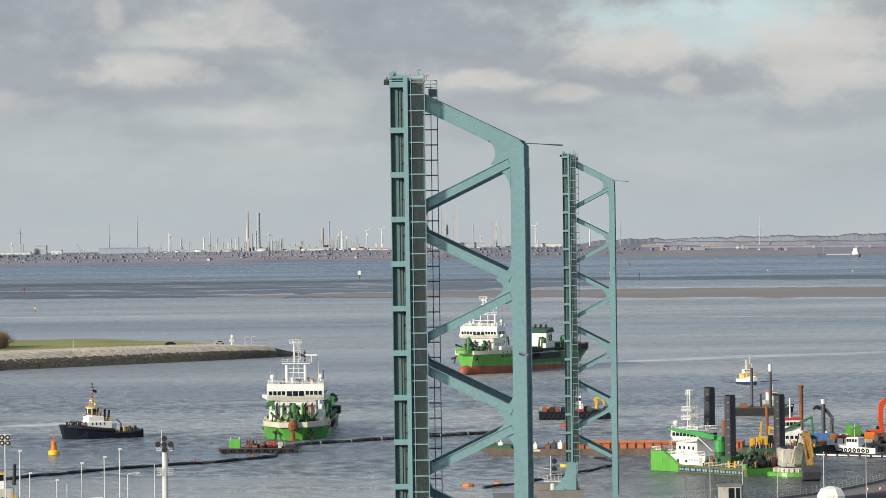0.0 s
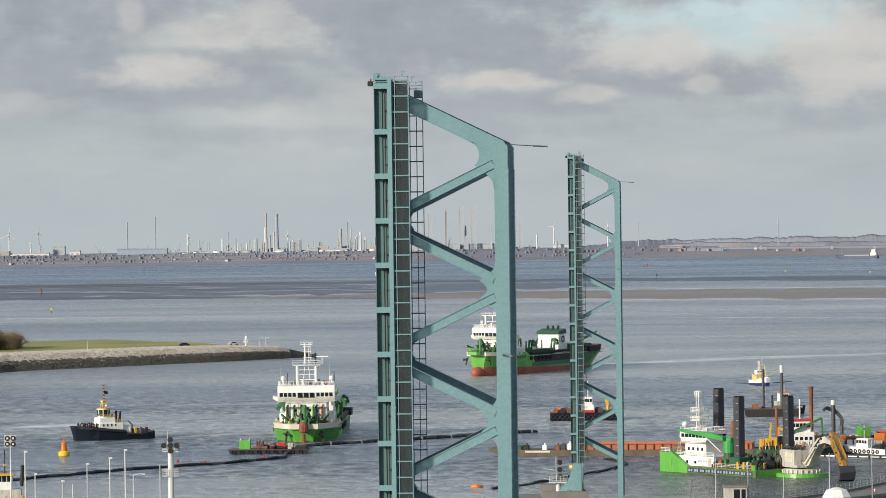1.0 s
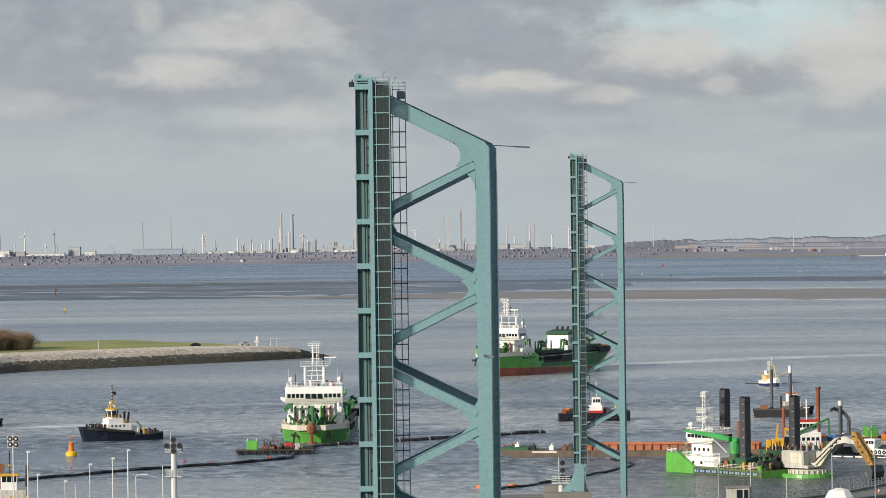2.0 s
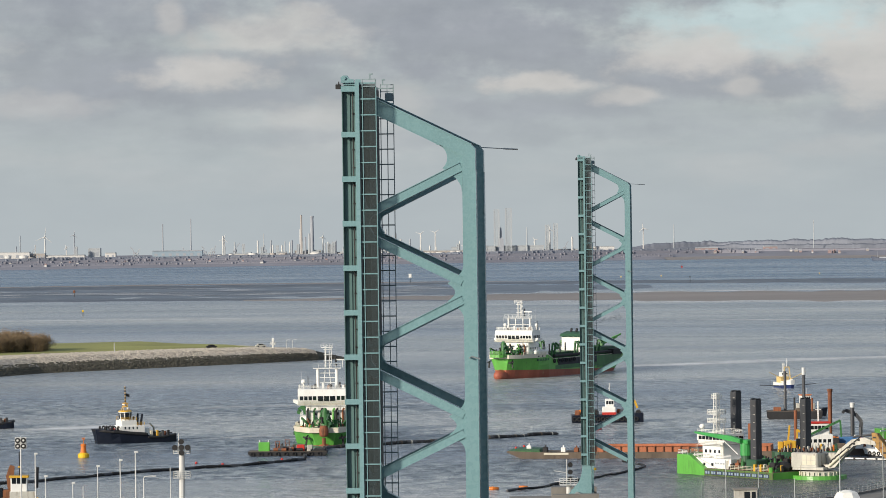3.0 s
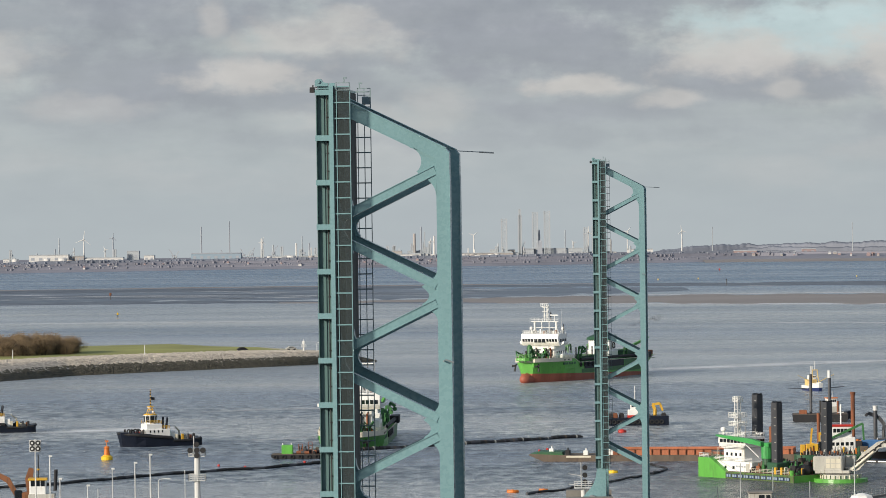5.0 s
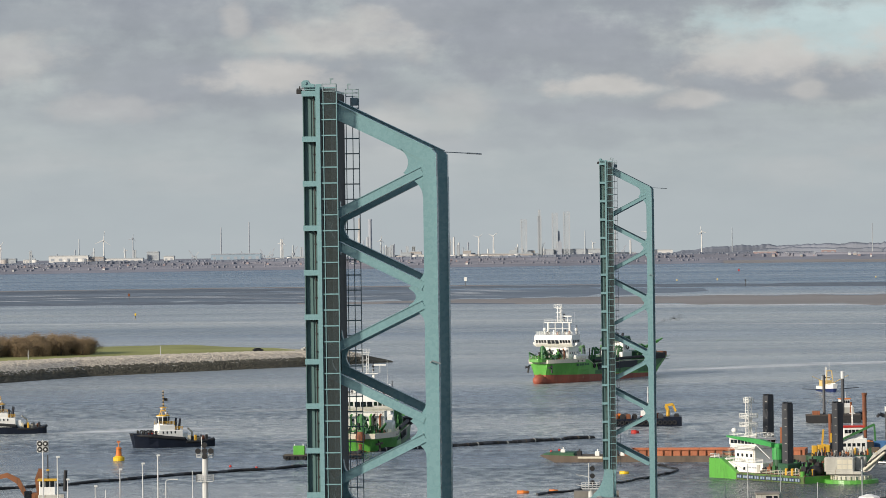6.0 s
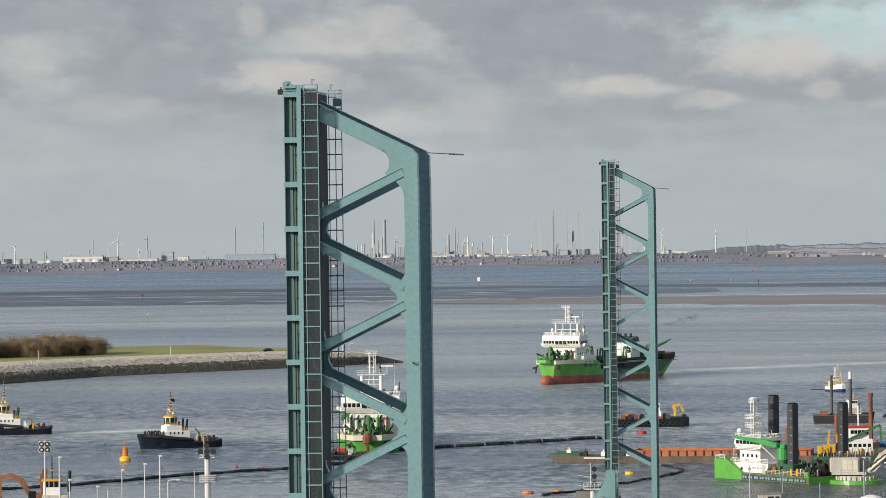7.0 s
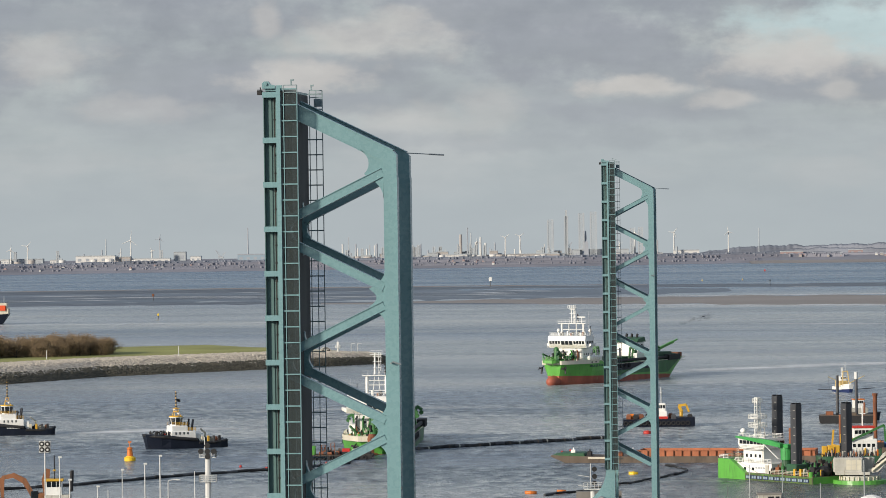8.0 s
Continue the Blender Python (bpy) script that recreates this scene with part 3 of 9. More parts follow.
def bridge_leaf(m):
    leaf = thing("bridge_leaf", m, "teal steel bascule bridge leaf raised upright over the lock", "bridge", "raised bridge leaves")
    # deck plate: footway, carriageway, far footway
    bm = bmesh.new()
    box(bm, -0.10, 0.0, 0.05, WIDE - 0.05, 2.5, LEAF - 0.3)
    deck = part("deck", bm, ROADWAY, leaf, "grey worn road surface of the raised deck")
    bm = bmesh.new()
    box(bm, 0.004, 0.03, 0.25, TRUSS_NEAR - 0.7, 2.5, LEAF - 0.3)
    part("footway", bm, FOOTWAY, deck, "dark grey footway surface")
    bm = bmesh.new()
    box(bm, 0.004, 0.34, TRUSS_NEAR + 0.75, TRUSS_NEAR + 0.95, 2.5, LEAF - 0.4)
    part("kerb", bm, FOOTWAY, deck)
    # edge beams and longitudinal girders under the deck
    for y in (0.0, WIDE):
        bm = bmesh.new()
        box(bm, -0.42, -0.104, y - 0.14, y + 0.14, 2.5, LEAF - 0.1)
        part("edge_beam", bm, TEAL, leaf)
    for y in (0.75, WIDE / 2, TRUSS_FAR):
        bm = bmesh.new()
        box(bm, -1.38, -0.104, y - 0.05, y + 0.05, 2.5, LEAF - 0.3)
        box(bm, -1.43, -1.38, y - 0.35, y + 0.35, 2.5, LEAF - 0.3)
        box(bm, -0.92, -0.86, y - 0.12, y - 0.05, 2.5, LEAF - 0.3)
        part("girder", bm, TEAL_SHADED, leaf)
    bm = bmesh.new()
    for x in (-0.45, -0.62):
        tube(bm, (x, 0.4, 2.5), (x, 0.4, LEAF - 0.8), 0.05 if x < -0.5 else 0.03, n=6)
    for i in range(40):
        box(bm, -0.70, -0.40, 0.40, 0.55, 3.4 + 1.3 * i, 3.5 + 1.3 * i)
    part("cable_duct", bm, BLACK, leaf, "black cable ducts under the footway")
    # cross girders: I sections with a thick outer flange
    b2 = bmesh.new()
    box(b2, -1.40, -0.43, 0.02, WIDE - 0.02, -0.03, 0.03)
    box(b2, -1.44, -0.43, -0.02, 0.10, -0.2, 0.2)
    box(b2, -1.44, -1.39, 0.02, WIDE - 0.02, -0.2, 0.2)
    me = done(b2, "cross_girder", TEAL)
    for k in range(17):
        z = LEAF - 0.55 if k == 0 else LEAF - 0.63 - 3.22 * k
        if z > 3:
            o = new("cross_girder", me)
            o.parent, o.location = leaf, (0, 0, z)
    leaf_truss(leaf, TRUSS_NEAR)
    leaf_truss(leaf, TRUSS_FAR)
    leaf_railing(leaf, 0.0, TEAL, "pale teal footway railing")
    leaf_railing(leaf, WIDE, RAIL, "grey-blue footway railing on the far edge")
    bm = bmesh.new()
    for x in (0.35, 0.75):
        beam(bm, (x, TRUSS_NEAR + 0.9, 2.5), (x, TRUSS_NEAR + 0.9, LEAF - 0.4), 0.10, 0.06, (1, 0, 0))
    part("crash_barrier", bm, RAIL, leaf, "slim steel crash barrier beside the road")
    # tip: end plate, lock bolts, bearing blocks and lights
    bm = bmesh.new()
    box(bm, -1.3, 0.0, 0.3, WIDE - 0.3, LEAF - 0.28, LEAF - 0.1)
    box(bm, -0.40, 0.02, -0.10, 0.10, LEAF - 0.1, LEAF + 0.12)
    part("tip_plate", bm, TEAL, leaf)
    bm = bmesh.new()
    plate(bm, [(-1.45, LEAF - 0.1), (-1.45, LEAF + 0.28), (-1.28, LEAF + 0.42), (-1.0, LEAF + 0.42), (-0.86, LEAF + 0.2), (-0.5, LEAF + 0.12), (-0.5, LEAF - 0.1)], 0.05, 0.6)
    tube(bm, (-1.18, -0.06, LEAF + 0.22), (-1.18, 0.7, LEAF + 0.22), 0.12, n=10)
    part("locking_bolt", bm, TEAL, leaf)
    bm = bmesh.new()
    chamfer_box(bm, -1.85, -1.48, 0.2, 0.6, LEAF - 0.55, LEAF - 0.22, 0.03)
    beam(bm, (-1.62, 0.4, LEAF - 0.5), (-1.62, 0.4, LEAF + 0.0), 0.08, 0.08, (1, 0, 0))
    beam(bm, (-1.85, 0.4, LEAF - 0.18), (-1.3, 0.4, LEAF - 0.18), 0.05, 0.05)
    part("navigation_light", bm, BLACK, leaf, "small dark lamp box on the tip")
    for y, x in ((0.3, 0.65), (WIDE - 0.6, 0.35)):
        bm = bmesh.new()
        beam(bm, (x, y, LEAF + 0.1), (x, y, LEAF + 0.55), 0.09, 0.09, (1, 0, 0))
        box(bm, x - 0.06, x + 0.2, y - 0.06, y + 0.06, LEAF + 0.43, LEAF + 0.55)
        part("bracket", bm, RAIL, leaf, "hooked steel bracket")
    for y in (-0.06, WIDE + 0.05):
        bm = bmesh.new()
        for zz in (0.12, -0.4):
            beam(bm, (0.1, y, LEAF + zz), (1.1, y, LEAF + zz), 0.06, 0.06, (0, 1, 0))
        for x in (0.12, 1.08):
            beam(bm, (x, y, LEAF - 0.43), (x, y, LEAF + 0.15), 0.06, 0.06, (1, 0, 0))
        part("end_gate", bm, RAIL, leaf)
    bm = bmesh.new()
    chamfer_box(bm, 0.45, 1.05, WIDE - 0.05, WIDE + 0.4, LEAF - 1.1, LEAF - 0.5, 0.04)
    part("control_box", bm, RAIL, leaf)
    # level whip aerial on the corner
    bm = bmesh.new()
    tube(bm, (CHORD + 0.1, TRUSS_FAR, LEAF - 4.75), (CHORD + 3.1, TRUSS_FAR, LEAF - 4.95), 0.035, n=6)
    tube(bm, (CHORD + 2.0, TRUSS_FAR, LEAF - 4.88), (CHORD + 3.1, TRUSS_FAR, LEAF - 4.95), 0.06, n=6)
    part("aerial", bm, GALV, leaf, "thin grey rod on the truss corner")
    bm = bmesh.new()
    tube(bm, (CHORD, TRUSS_NEAR - 0.50, LEAF - 20.1), (CHORD, TRUSS_NEAR - 0.9, LEAF - 20.1), 0.06, n=6)
    tube(bm, (CHORD + 0.1, TRUSS_NEAR - 0.85, LEAF - 20.0), (CHORD + 0.75, TRUSS_NEAR - 0.85, LEAF - 20.2), 0.06, n=6)
    part("cleat", bm, GALV, leaf)
    # flared root at the pivot
    for y in (TRUSS_NEAR - 0.9, TRUSS_FAR - 0.6):
        bm = bmesh.new()
        pts = [(0.4, -4), (0.4, 2.6), (-1.3, 2.6)] + [(-1.3 - 3.2 * (i / 8) ** 2.4, 2.6 - 5.6 * (i / 8)) for i in range(1, 9)] + [(-4.6, -4)]
        plate(bm, pts, y, y + 1.4)
        part("root_girder", bm, TEAL, leaf, "flared teal root plate at the pivot")
    bm = bmesh.new()
    tube(bm, (-2.2, -0.6, -3.0), (-2.2, WIDE + 0.6, -3.0), 0.8, n=16)
    part("pivot_shaft", bm, GALV, leaf)
    return leaf


near_leaf = bridge_leaf(pose(*NEAR_AT, 0, 0, LEAF_TURN))
far_leaf = copy_thing(near_leaf, pose(*FAR_AT, 0, 0, LEAF_TURN))
far_leaf.scale = (0.94, 1, 1)
tagged(far_leaf, "teal steel bascule bridge leaf raised upright at the outer lock head")


# ---- ships: x forward, origin at the stem on the water ----
def hull_parts(ship, length, wide, tops, bands, bow=0.14, rake=2.2, stern_w=0.8, keel=-1.0, stem_blunt=0.03, cap=None, stern_rise=0.0, swell=0.66):
    """Hull plating in bands of paint. tops: (metres from the stem, deck height); bands: (height from, height to or None for the deck, material, name)."""
    def top_at(u):
        for (a, h), (b, k) in zip(tops, tops[1:]):
            if a <= u <= b:
                return h + (k - h) * (u - a) / max(1e-6, b - a)
        return tops[-1][1]

    def half(u, f):
        w = min(1.0, (u / length + stem_blunt + 0.03 * f) / (bow * (1 - 0.35 * f))) ** swell
        tail = max(0.0, (u / length - 0.86) / 0.14)
        return wide / 2 * w * (1 - (1 - stern_w) * tail ** 2)

    us = sorted({0.0, 0.01 * length, 0.02 * length, 0.035 * length, 0.06 * length, 0.10 * length, 0.15 * length, 0.25 * length, 0.78 * length, 0.84 * length, 0.9 * length, 0.95 * length, length,
                 *[a for a, _ in tops if 0 < a < length]})
    high = max(h for _, h in tops)
    made = []
    for z0, z1, material, name in bands:
        bm = bmesh.new()
        rows = []
        for u in us:
            t = top_at(u)
            trim = 0.75 * u / length
            a, b = min(z0 * (1 - trim) if z0 > 0 else z0, t), t if z1 is None else min(z1 * (1 - trim), t)
            pts = []
            for k in range(4):
                z = a + (b - a) * k / 3
                f = max(0.0, (z - keel) / (high - keel))
                x = -u + rake * f ** 1.5 * max(0.0, 1 - u / (0.3 * length)) - stern_rise * (1 - f) * -max(0.0, (u / length - 0.78) / 0.22)
                pts.append((x, half(u, f), z))
            rows.append(pts + [(x, -y, z) for x, y, z in reversed(pts)])
        skin(bm, rows, close=True)
        bmesh.ops.remove_doubles(bm, verts=bm.verts[:], dist=0.002)
        made.append(part(name, bm, material, ship))
    if cap:
        bm = bmesh.new()
        for u, v in zip(us, us[1:]):
            for sgn in (1, -1):
                p = (-u + rake * max(0.0, 1 - u / (0.3 * length)) * (top_at(u) / high) ** 1.5, sgn * half(u, 1), top_at(u) + 0.03)
                q = (-v + rake * max(0.0, 1 - v / (0.3 * length)) * (top_at(v) / high) ** 1.5, sgn * half(v, 1), top_at(v) + 0.03)
                beam(bm, p, q, 0.25, 0.18)
        part("gunwale", bm, cap, ship)
    return half


def pane_row(parent, x, y0, y1, z0, z1, n, gap=0.25, lean=0.0, axis="y"):
    """A row of window panes, each its own pane, standing 3 cm proud."""
    w = (y1 - y0) / n
    for i in range(n):
        a, b = y0 + w * i + gap / 2, y0 + w * (i + 1) - gap / 2
        bm = bmesh.new()
        if axis == "y":
            skin(bm, [[(x - 0.04, a, z0), (x - 0.04, b, z0), (x - 0.04 + lean, b, z1), (x - 0.04 + lean, a, z1)], [(x + 0.03, a, z0), (x + 0.03, b, z0), (x + 0.03 + lean, b, z1), (x + 0.03 + lean, a, z1)]])
        else:
            box(bm, a, b, x - 0.03, x + 0.03, z0, z1)
        part("window", bm, GLASS, parent)


def lattice(bm, x, y, z0, z1, w, step=1.5, r=0.06):
    for sx in (-1, 1):
        for sy in (-1, 1):
            beam(bm, (x + sx * w, y + sy * w, z0), (x + sx * w, y + sy * w, z1), r * 2, r * 2, (1, 0, 0))
    n = max(1, int((z1 - z0) / step))
    for i in range(n + 1):
        z = z0 + (z1 - z0) * i / n
        for s in (-1, 1):
            beam(bm, (x - w, y + s * w, z), (x + w, y + s * w, z), r, r)
            beam(bm, (x + s * w, y - w, z), (x + s * w, y + w, z), r, r)
            if i < n:
                zz = z0 + (z1 - z0) * (i + 1) / n
                beam(bm, (x + s * w, y - w, z), (x + s * w, y + w, zz), r, r)


def hopper_dredger(m, label, length, boot, bell=True, bow_top=9.2, portal=2.5, rake=3.0, blunt=0.012, swell=0.66):
    """A trailing suction hopper dredger with its wheelhouse forward."""
    ship = thing("hopper_dredger", m, label, "ship", "green hopper dredgers")
    wide = 17.5
    tops = [(0, bow_top), (20, bow_top - 0.4), (23.5, 6.4), (length * 0.92, 6.4), (length, 7.0)]
    half = hull_parts(ship, length, wide, tops, [(-1.0, boot, REDBOOT, "boot_top"), (boot, None, GREEN, "hull")], bow=0.24, rake=rake, cap=CREAM, stern_rise=15.5, stem_blunt=blunt, swell=swell)
    bm = bmesh.new()
    skin(bm, [[(x, r * math.cos(a), 1.2 + r * 0.95 * math.sin(a)) for a in [2 * math.pi * i / 12 for i in range(12)]] for x, r in ((-6, 2.6), (-1, 2.5), (1.8, 2.2), (3.2, 1.6), (4.0, 0.6))])
    part("bulbous_bow", bm, REDBOOT, ship, smooth=True)
    # dark upper strake amidships; darker green below and aft paints in the side's shade
    for s in (1, -1):
        bm = bmesh.new()
        box(bm, -length * 0.66, -25, s * wide / 2 - 0.02, s * wide / 2 + 0.03, boot * 0.8, 3.995)
        part("strake", bm, GREEN_SIDE, ship, "hull side in darker green for its shade")
        bm = bmesh.new()
        box(bm, -length * 0.66, -27, s * wide / 2 - 0.02, s * wide / 2 + 0.04, 4.0, 6.6)
        part("strake", bm, NAVY, ship, "blackened hull strake beside the hopper")
        bm = bmesh.new()
        plate(bm, [(-length * 0.665, boot * 0.62), (-length * 0.665, 6.3), (-length * 0.90, 6.3), (-length * 0.80, boot * 0.62)], s * wide / 2 - 0.02, s * wide / 2 + 0.035)
        part("strake", bm, GREEN_SIDE, ship, "hull side in darker green for its shade")
        for i in range(5):
            bm = bmesh.new()
            box(bm, -20.2 + 1.9 * i, -19.0 + 1.9 * i, s * wide / 2 - 0.3, s * wide / 2 + 0.05, 6.7, 7.5)
            part("name_bar", bm, GREEN_DK, ship)
    # cream bulwark round the bow, with dark freeing ports
    for s in (1, -1):
        bm = bmesh.new()
        rows = []
        rows.append([(rake + 0.10 + d, 0.0, z) for d, z in ((0, bow_top - 1.25), (0, bow_top + 0.12), (-0.2, bow_top + 0.12), (-0.2, bow_top - 1.25))])
        for u in (0.0, 0.7, 1.5, 2.6, 4.5, 7.5, 11.2, 18.0):
            x = -u + rake * max(0.0, 1 - u / (0.3 * length))
            w = half(u, 1.0)
            rows.append([(x + 0.06, s * (w + 0.07), bow_top - 1.25), (x + 0.06, s * (w + 0.07), bow_top + 0.12), (x - 0.06, s * (w - 0.12), bow_top + 0.12), (x - 0.06, s * (w - 0.12), bow_top - 1.25)])
        skin(bm, rows)
        wall = part("bulwark", bm, CREAM, ship, "stained cream bulwark round the bow")
        for u in (6.0, 9.0, 12.0, 15.0):
            bm = bmesh.new()
            box(bm, -u - 0.5, -u + 0.5, s * (half(u, 1) + 0.02) - 0.08, s * (half(u, 1) + 0.02) + 0.08, bow_top - 1.0, bow_top - 0.55)
            part("freeing_port", bm, BLACK, wall)
    # decks
    bm = bmesh.new()
    pts = [(-u, half(u, 0.95) - 0.25) for u in (0.6, 2, 4, 7, 11, 15, 21)]
    slab(bm, [(x, y) for x, y in pts] + [(x, -y) for x, y in reversed(pts)], 8.0, 8.15)
    part("foredeck", bm, CREAM, ship, "stained cream foredeck")
    bm = bmesh.new()
    box(bm, -length + 1, -21, -wide / 2 * 0.8, wide / 2 * 0.8, 5.6, 5.75)
    part("main_deck", bm, GREEN_DK, ship)
    # accommodation
    bm = bmesh.new()
    chamfer_box(bm, -18.5, -10.5, -5.6, 5.6, 6.2, 12.8, 0.25)
    chamfer_box(bm, -22.5, -13, -7.4, 7.4, 6.2, 9.8, 0.25)
    house = part("deckhouse", bm, WHITE, ship, "white deckhouse with small square windows")
    pane_row(house, -10.5, -3.9, 3.9, 10.2, 10.9, 4, 1.4)
    for s in (1, -1):
        pane_row(house, s * 5.6, -18.0, -11.2, 10.2, 10.9, 4, 1.0, axis="x")
        for k in range(3):
            bm = bmesh.new()
            box(bm, -20.5 + 3 * k, -19.7 + 3 * k, s * 7.38, s * 7.44, 7.0, 8.9)
            part("door", bm, CREAM, house)
    # wheelhouse: wide, with raked front
    bm = bmesh.new()
    prof = [(-15.8, 12.8), (-10.6, 12.8), (-9.6, 14.1), (-9.2, 15.4), (-9.5, 16.9), (-10.0, 17.2), (-15.8, 17.2)]
    plate(bm, prof, -7.6, 7.6)
    skin(bm, [[(-15.0, s * 7.6, 12.9), (-11.0, s * 7.6, 12.9), (-11.0, s * 9.0, 13.7), (-14.6, s * 9.0, 13.7)] + [] for s in (1,)] + [[(-15.0, 7.6, 14.2), (-11.0, 7.6, 14.2), (-11.0, 9.0, 14.4), (-14.6, 9.0, 14.4)]])
    skin(bm, [[(-15.0, -7.6, 12.9), (-11.0, -7.6, 12.9), (-11.0, -9.0, 13.7), (-14.6, -9.0, 13.7)], [(-15.0, -7.6, 14.2), (-11.0, -7.6, 14.2), (-11.0, -9.0, 14.4), (-14.6, -9.0, 14.4)]])
    wheel = part("wheelhouse", bm, WHITE, ship, "white wheelhouse with a row of dark windows")
    for y0, y1, n, z0 in ((-7.2, -2.6, 4, 14.25), (-2.4, 2.4, 3, 14.0), (2.6, 7.2, 4, 14.25)):
        pane_row(wheel, -9.53, y0, y1, z0, 15.3, n, 0.28, 0.30)
    for s in (1, -1):
        pane_row(wheel, s * 7.6, -15.4, -10.3, 14.2, 15.3, 4, 0.3, axis="x")
    bm = bmesh.new()
    rails(bm, [(-10.3, -7.4, 17.2), (-10.3, 7.4, 17.2)], 1.0, 1.4, 0.04)
    rails(bm, [(-15.6, 7.4, 17.2), (-10.3, 7.4, 17.2)], 1.0, 1.4, 0.04)
    rails(bm, [(-15.6, -7.4, 17.2), (-10.3, -7.4, 17.2)], 1.0, 1.4, 0.04)
    part("railing", bm, WHITE, wheel)
    # portal mast
    bm = bmesh.new()
    box(bm, -14.8, -13.2, -portal - 1.2, portal + 1.2, 22.4, 22.6)
    mast = part("mast", bm, WHITE, ship, "white portal mast with platforms and aerials")
    mast.location.z = 0.0 if portal < 3 else -1.0

    def mast_bar(name, p, q, r):
        bar = bmesh.new()
        tube(bar, p, q, r, n=8)
        part(name, bar, WHITE, mast)

    for s in (1, -1):
        mast_bar("mast_leg", (-14, s * portal, 17.2), (-14, s * portal, 22.4), 0.42)
        mast_bar("brace", (-14, s * portal, 19.2), (-15.8, s * (portal + 0.4), 17.2), 0.10)
        if portal > 3:
            mast_bar("mast_leg", (-14, s * 1.5, 17.2), (-14, s * 1.5, 22.4), 0.2)
            mast_bar("brace", (-14, s * (portal + 1.4), 17.2), (-14, s * portal, 20.6), 0.08)
        else:
            mast_bar("brace", (-14, s * 1.0, 17.2), (-14, s * 0.5, 22.4), 0.09)
    for z in (18.6, 20.0, 21.2) if portal < 3 else (20.2,):
        mast_bar("crossbar", (-14, -portal, z), (-14, portal, z), 0.11)
    bm = bmesh.new()
    rails(bm, [(-13.2, -portal - 1.2, 22.6), (-13.2, portal + 1.2, 22.6)], 1.1, 1.5, 0.03, 2)
    part("mast_rail", bm, WHITE, mast)
    bm = bmesh.new()
    lattice(bm, -14, 0.9, 22.6, 28.4, 0.3, 1.6, 0.05)
    tube(bm, (-14, -0.4, 22.75), (-14, -0.4, 28.4), 0.22, n=8)
    for z in (24.4, 26.0, 27.4):
        box(bm, -14.6, -13.4, -0.9, 1.3, z, z + 0.12)
    box(bm, -14.7, -13.3, -1.6, 1.6, 27.9, 28.05)
    rails(bm, [(-13.3, -1.6, 28.05), (-13.3, 1.6, 28.05)], 0.9, 0.8, 0.03, 2)
    part("topmast", bm, WHITE, mast)
    bm = bmesh.new()
    beam(bm, (-13, 4.2, 24.6), (-13, 4.2, 22.7), 0.15, 0.15, (1, 0, 0))
    box(bm, -13.2, -12.8, 2.6, 5.8, 24.6, 24.95)
    part("radar_scanner", bm, WHITE, mast)
    for z in (25.4, 24.4, 23.4):
        bm = bmesh.new()
        ball(bm, (-13.5, 2.4, z), 0.34, 8, 5)
        part("signal_ball", bm, BLACK, mast, "black day-signal ball")
    bm = bmesh.new()
    tube(bm, (-13.5, 2.4, 22.4), (-13.5, 2.4, 26.2), 0.05, n=5)
    part("signal_halyard", bm, BLACK, mast)
    for y, z in ((-6.4, 17.2), (6.6, 17.2)):
        bm = bmesh.new()
        tube(bm, (-15, y, z), (-15, y, z + 1.3), 0.25, n=8)
        ball(bm, (-15, y, z + 1.7), 0.7, 10, 6)
        part("satellite_dome", bm, WHITE, ship, smooth=True)
    for x, y, top, r0, r1, mt in ((-15, 6.0, 26.0, 0.07, 0.03, POLE), (-15, -7.0, 22.0, 0.06, 0.03, POLE), (-14, 7.3, 20.6, 0.12, 0.12, BLACK), (-15, -5.2, 20.4, 0.10, 0.08, BLACK)):
        bm = bmesh.new()
        tube(bm, (x, y, 17.2), (x, y, top), r0, r1, 6)
        part("whip_aerial", bm, mt, ship)
    for i, y in enumerate((-3.9, -3.1, -1.0, 0.4, 1.1, 3.4, 4.3, 5.2)):
        bm = bmesh.new()
        chamfer_box(bm, -12.6, -11.8, y - 0.3, y + 0.3, 17.2, 18.0 + 0.4 * (i % 3), 0.08)
        part("roof_fitting", bm, [BLACK, SPUD, WHITE, RUST][i % 4], ship)
    # bow coupling with its suction bend, crane, winches and anchor gear
    rnd = random.Random(8)
    for i in range(120):
        x, y, h = rnd.uniform(-9.8, -1.5), rnd.uniform(-7.0, 7.0), rnd.uniform(0.6, 2.6)
        if abs(y) > 2.4 - x * 0.52:
            continue
        bm = bmesh.new()
        z = bow_top - 1.05
        if i % 4 == 0:
            tube(bm, (x, y - 0.6, z + 0.6), (x, y + 0.6, z + 0.6), 0.45, n=8)
            box(bm, x - 0.3, x + 0.3, y - 0.5, y + 0.5, z, z + 0.3)
        elif i % 4 == 1:
            tube(bm, (x, y, z), (x, y, z + h + 0.9), 0.14, n=6)
            beam(bm, (x, y, z + h + 0.8), (x + rnd.uniform(-1, 1), y + rnd.uniform(-1.2, 1.2), z + h), 0.14, 0.18)
        elif i % 4 == 2:
            chamfer_box(bm, x - 0.25, x + 0.25, y - 0.22, y + 0.22, z, z + h * 0.8, 0.06)
        else:
            chamfer_box(bm, x - 0.45, x + 0.45, y - 0.4, y + 0.4, z, z + h * 0.55, 0.08)
            tube(bm, (x, y, z + h * 0.5), (x, y, z + h), 0.12, n=6)
        part("deck_gear", bm, [CREAM, GREEN_SIDE, BLACK, RUST, GREEN, SPUD, ORANGE, GREEN_DK, BLACK, CREAM, GREEN_SIDE][i % 11], ship)
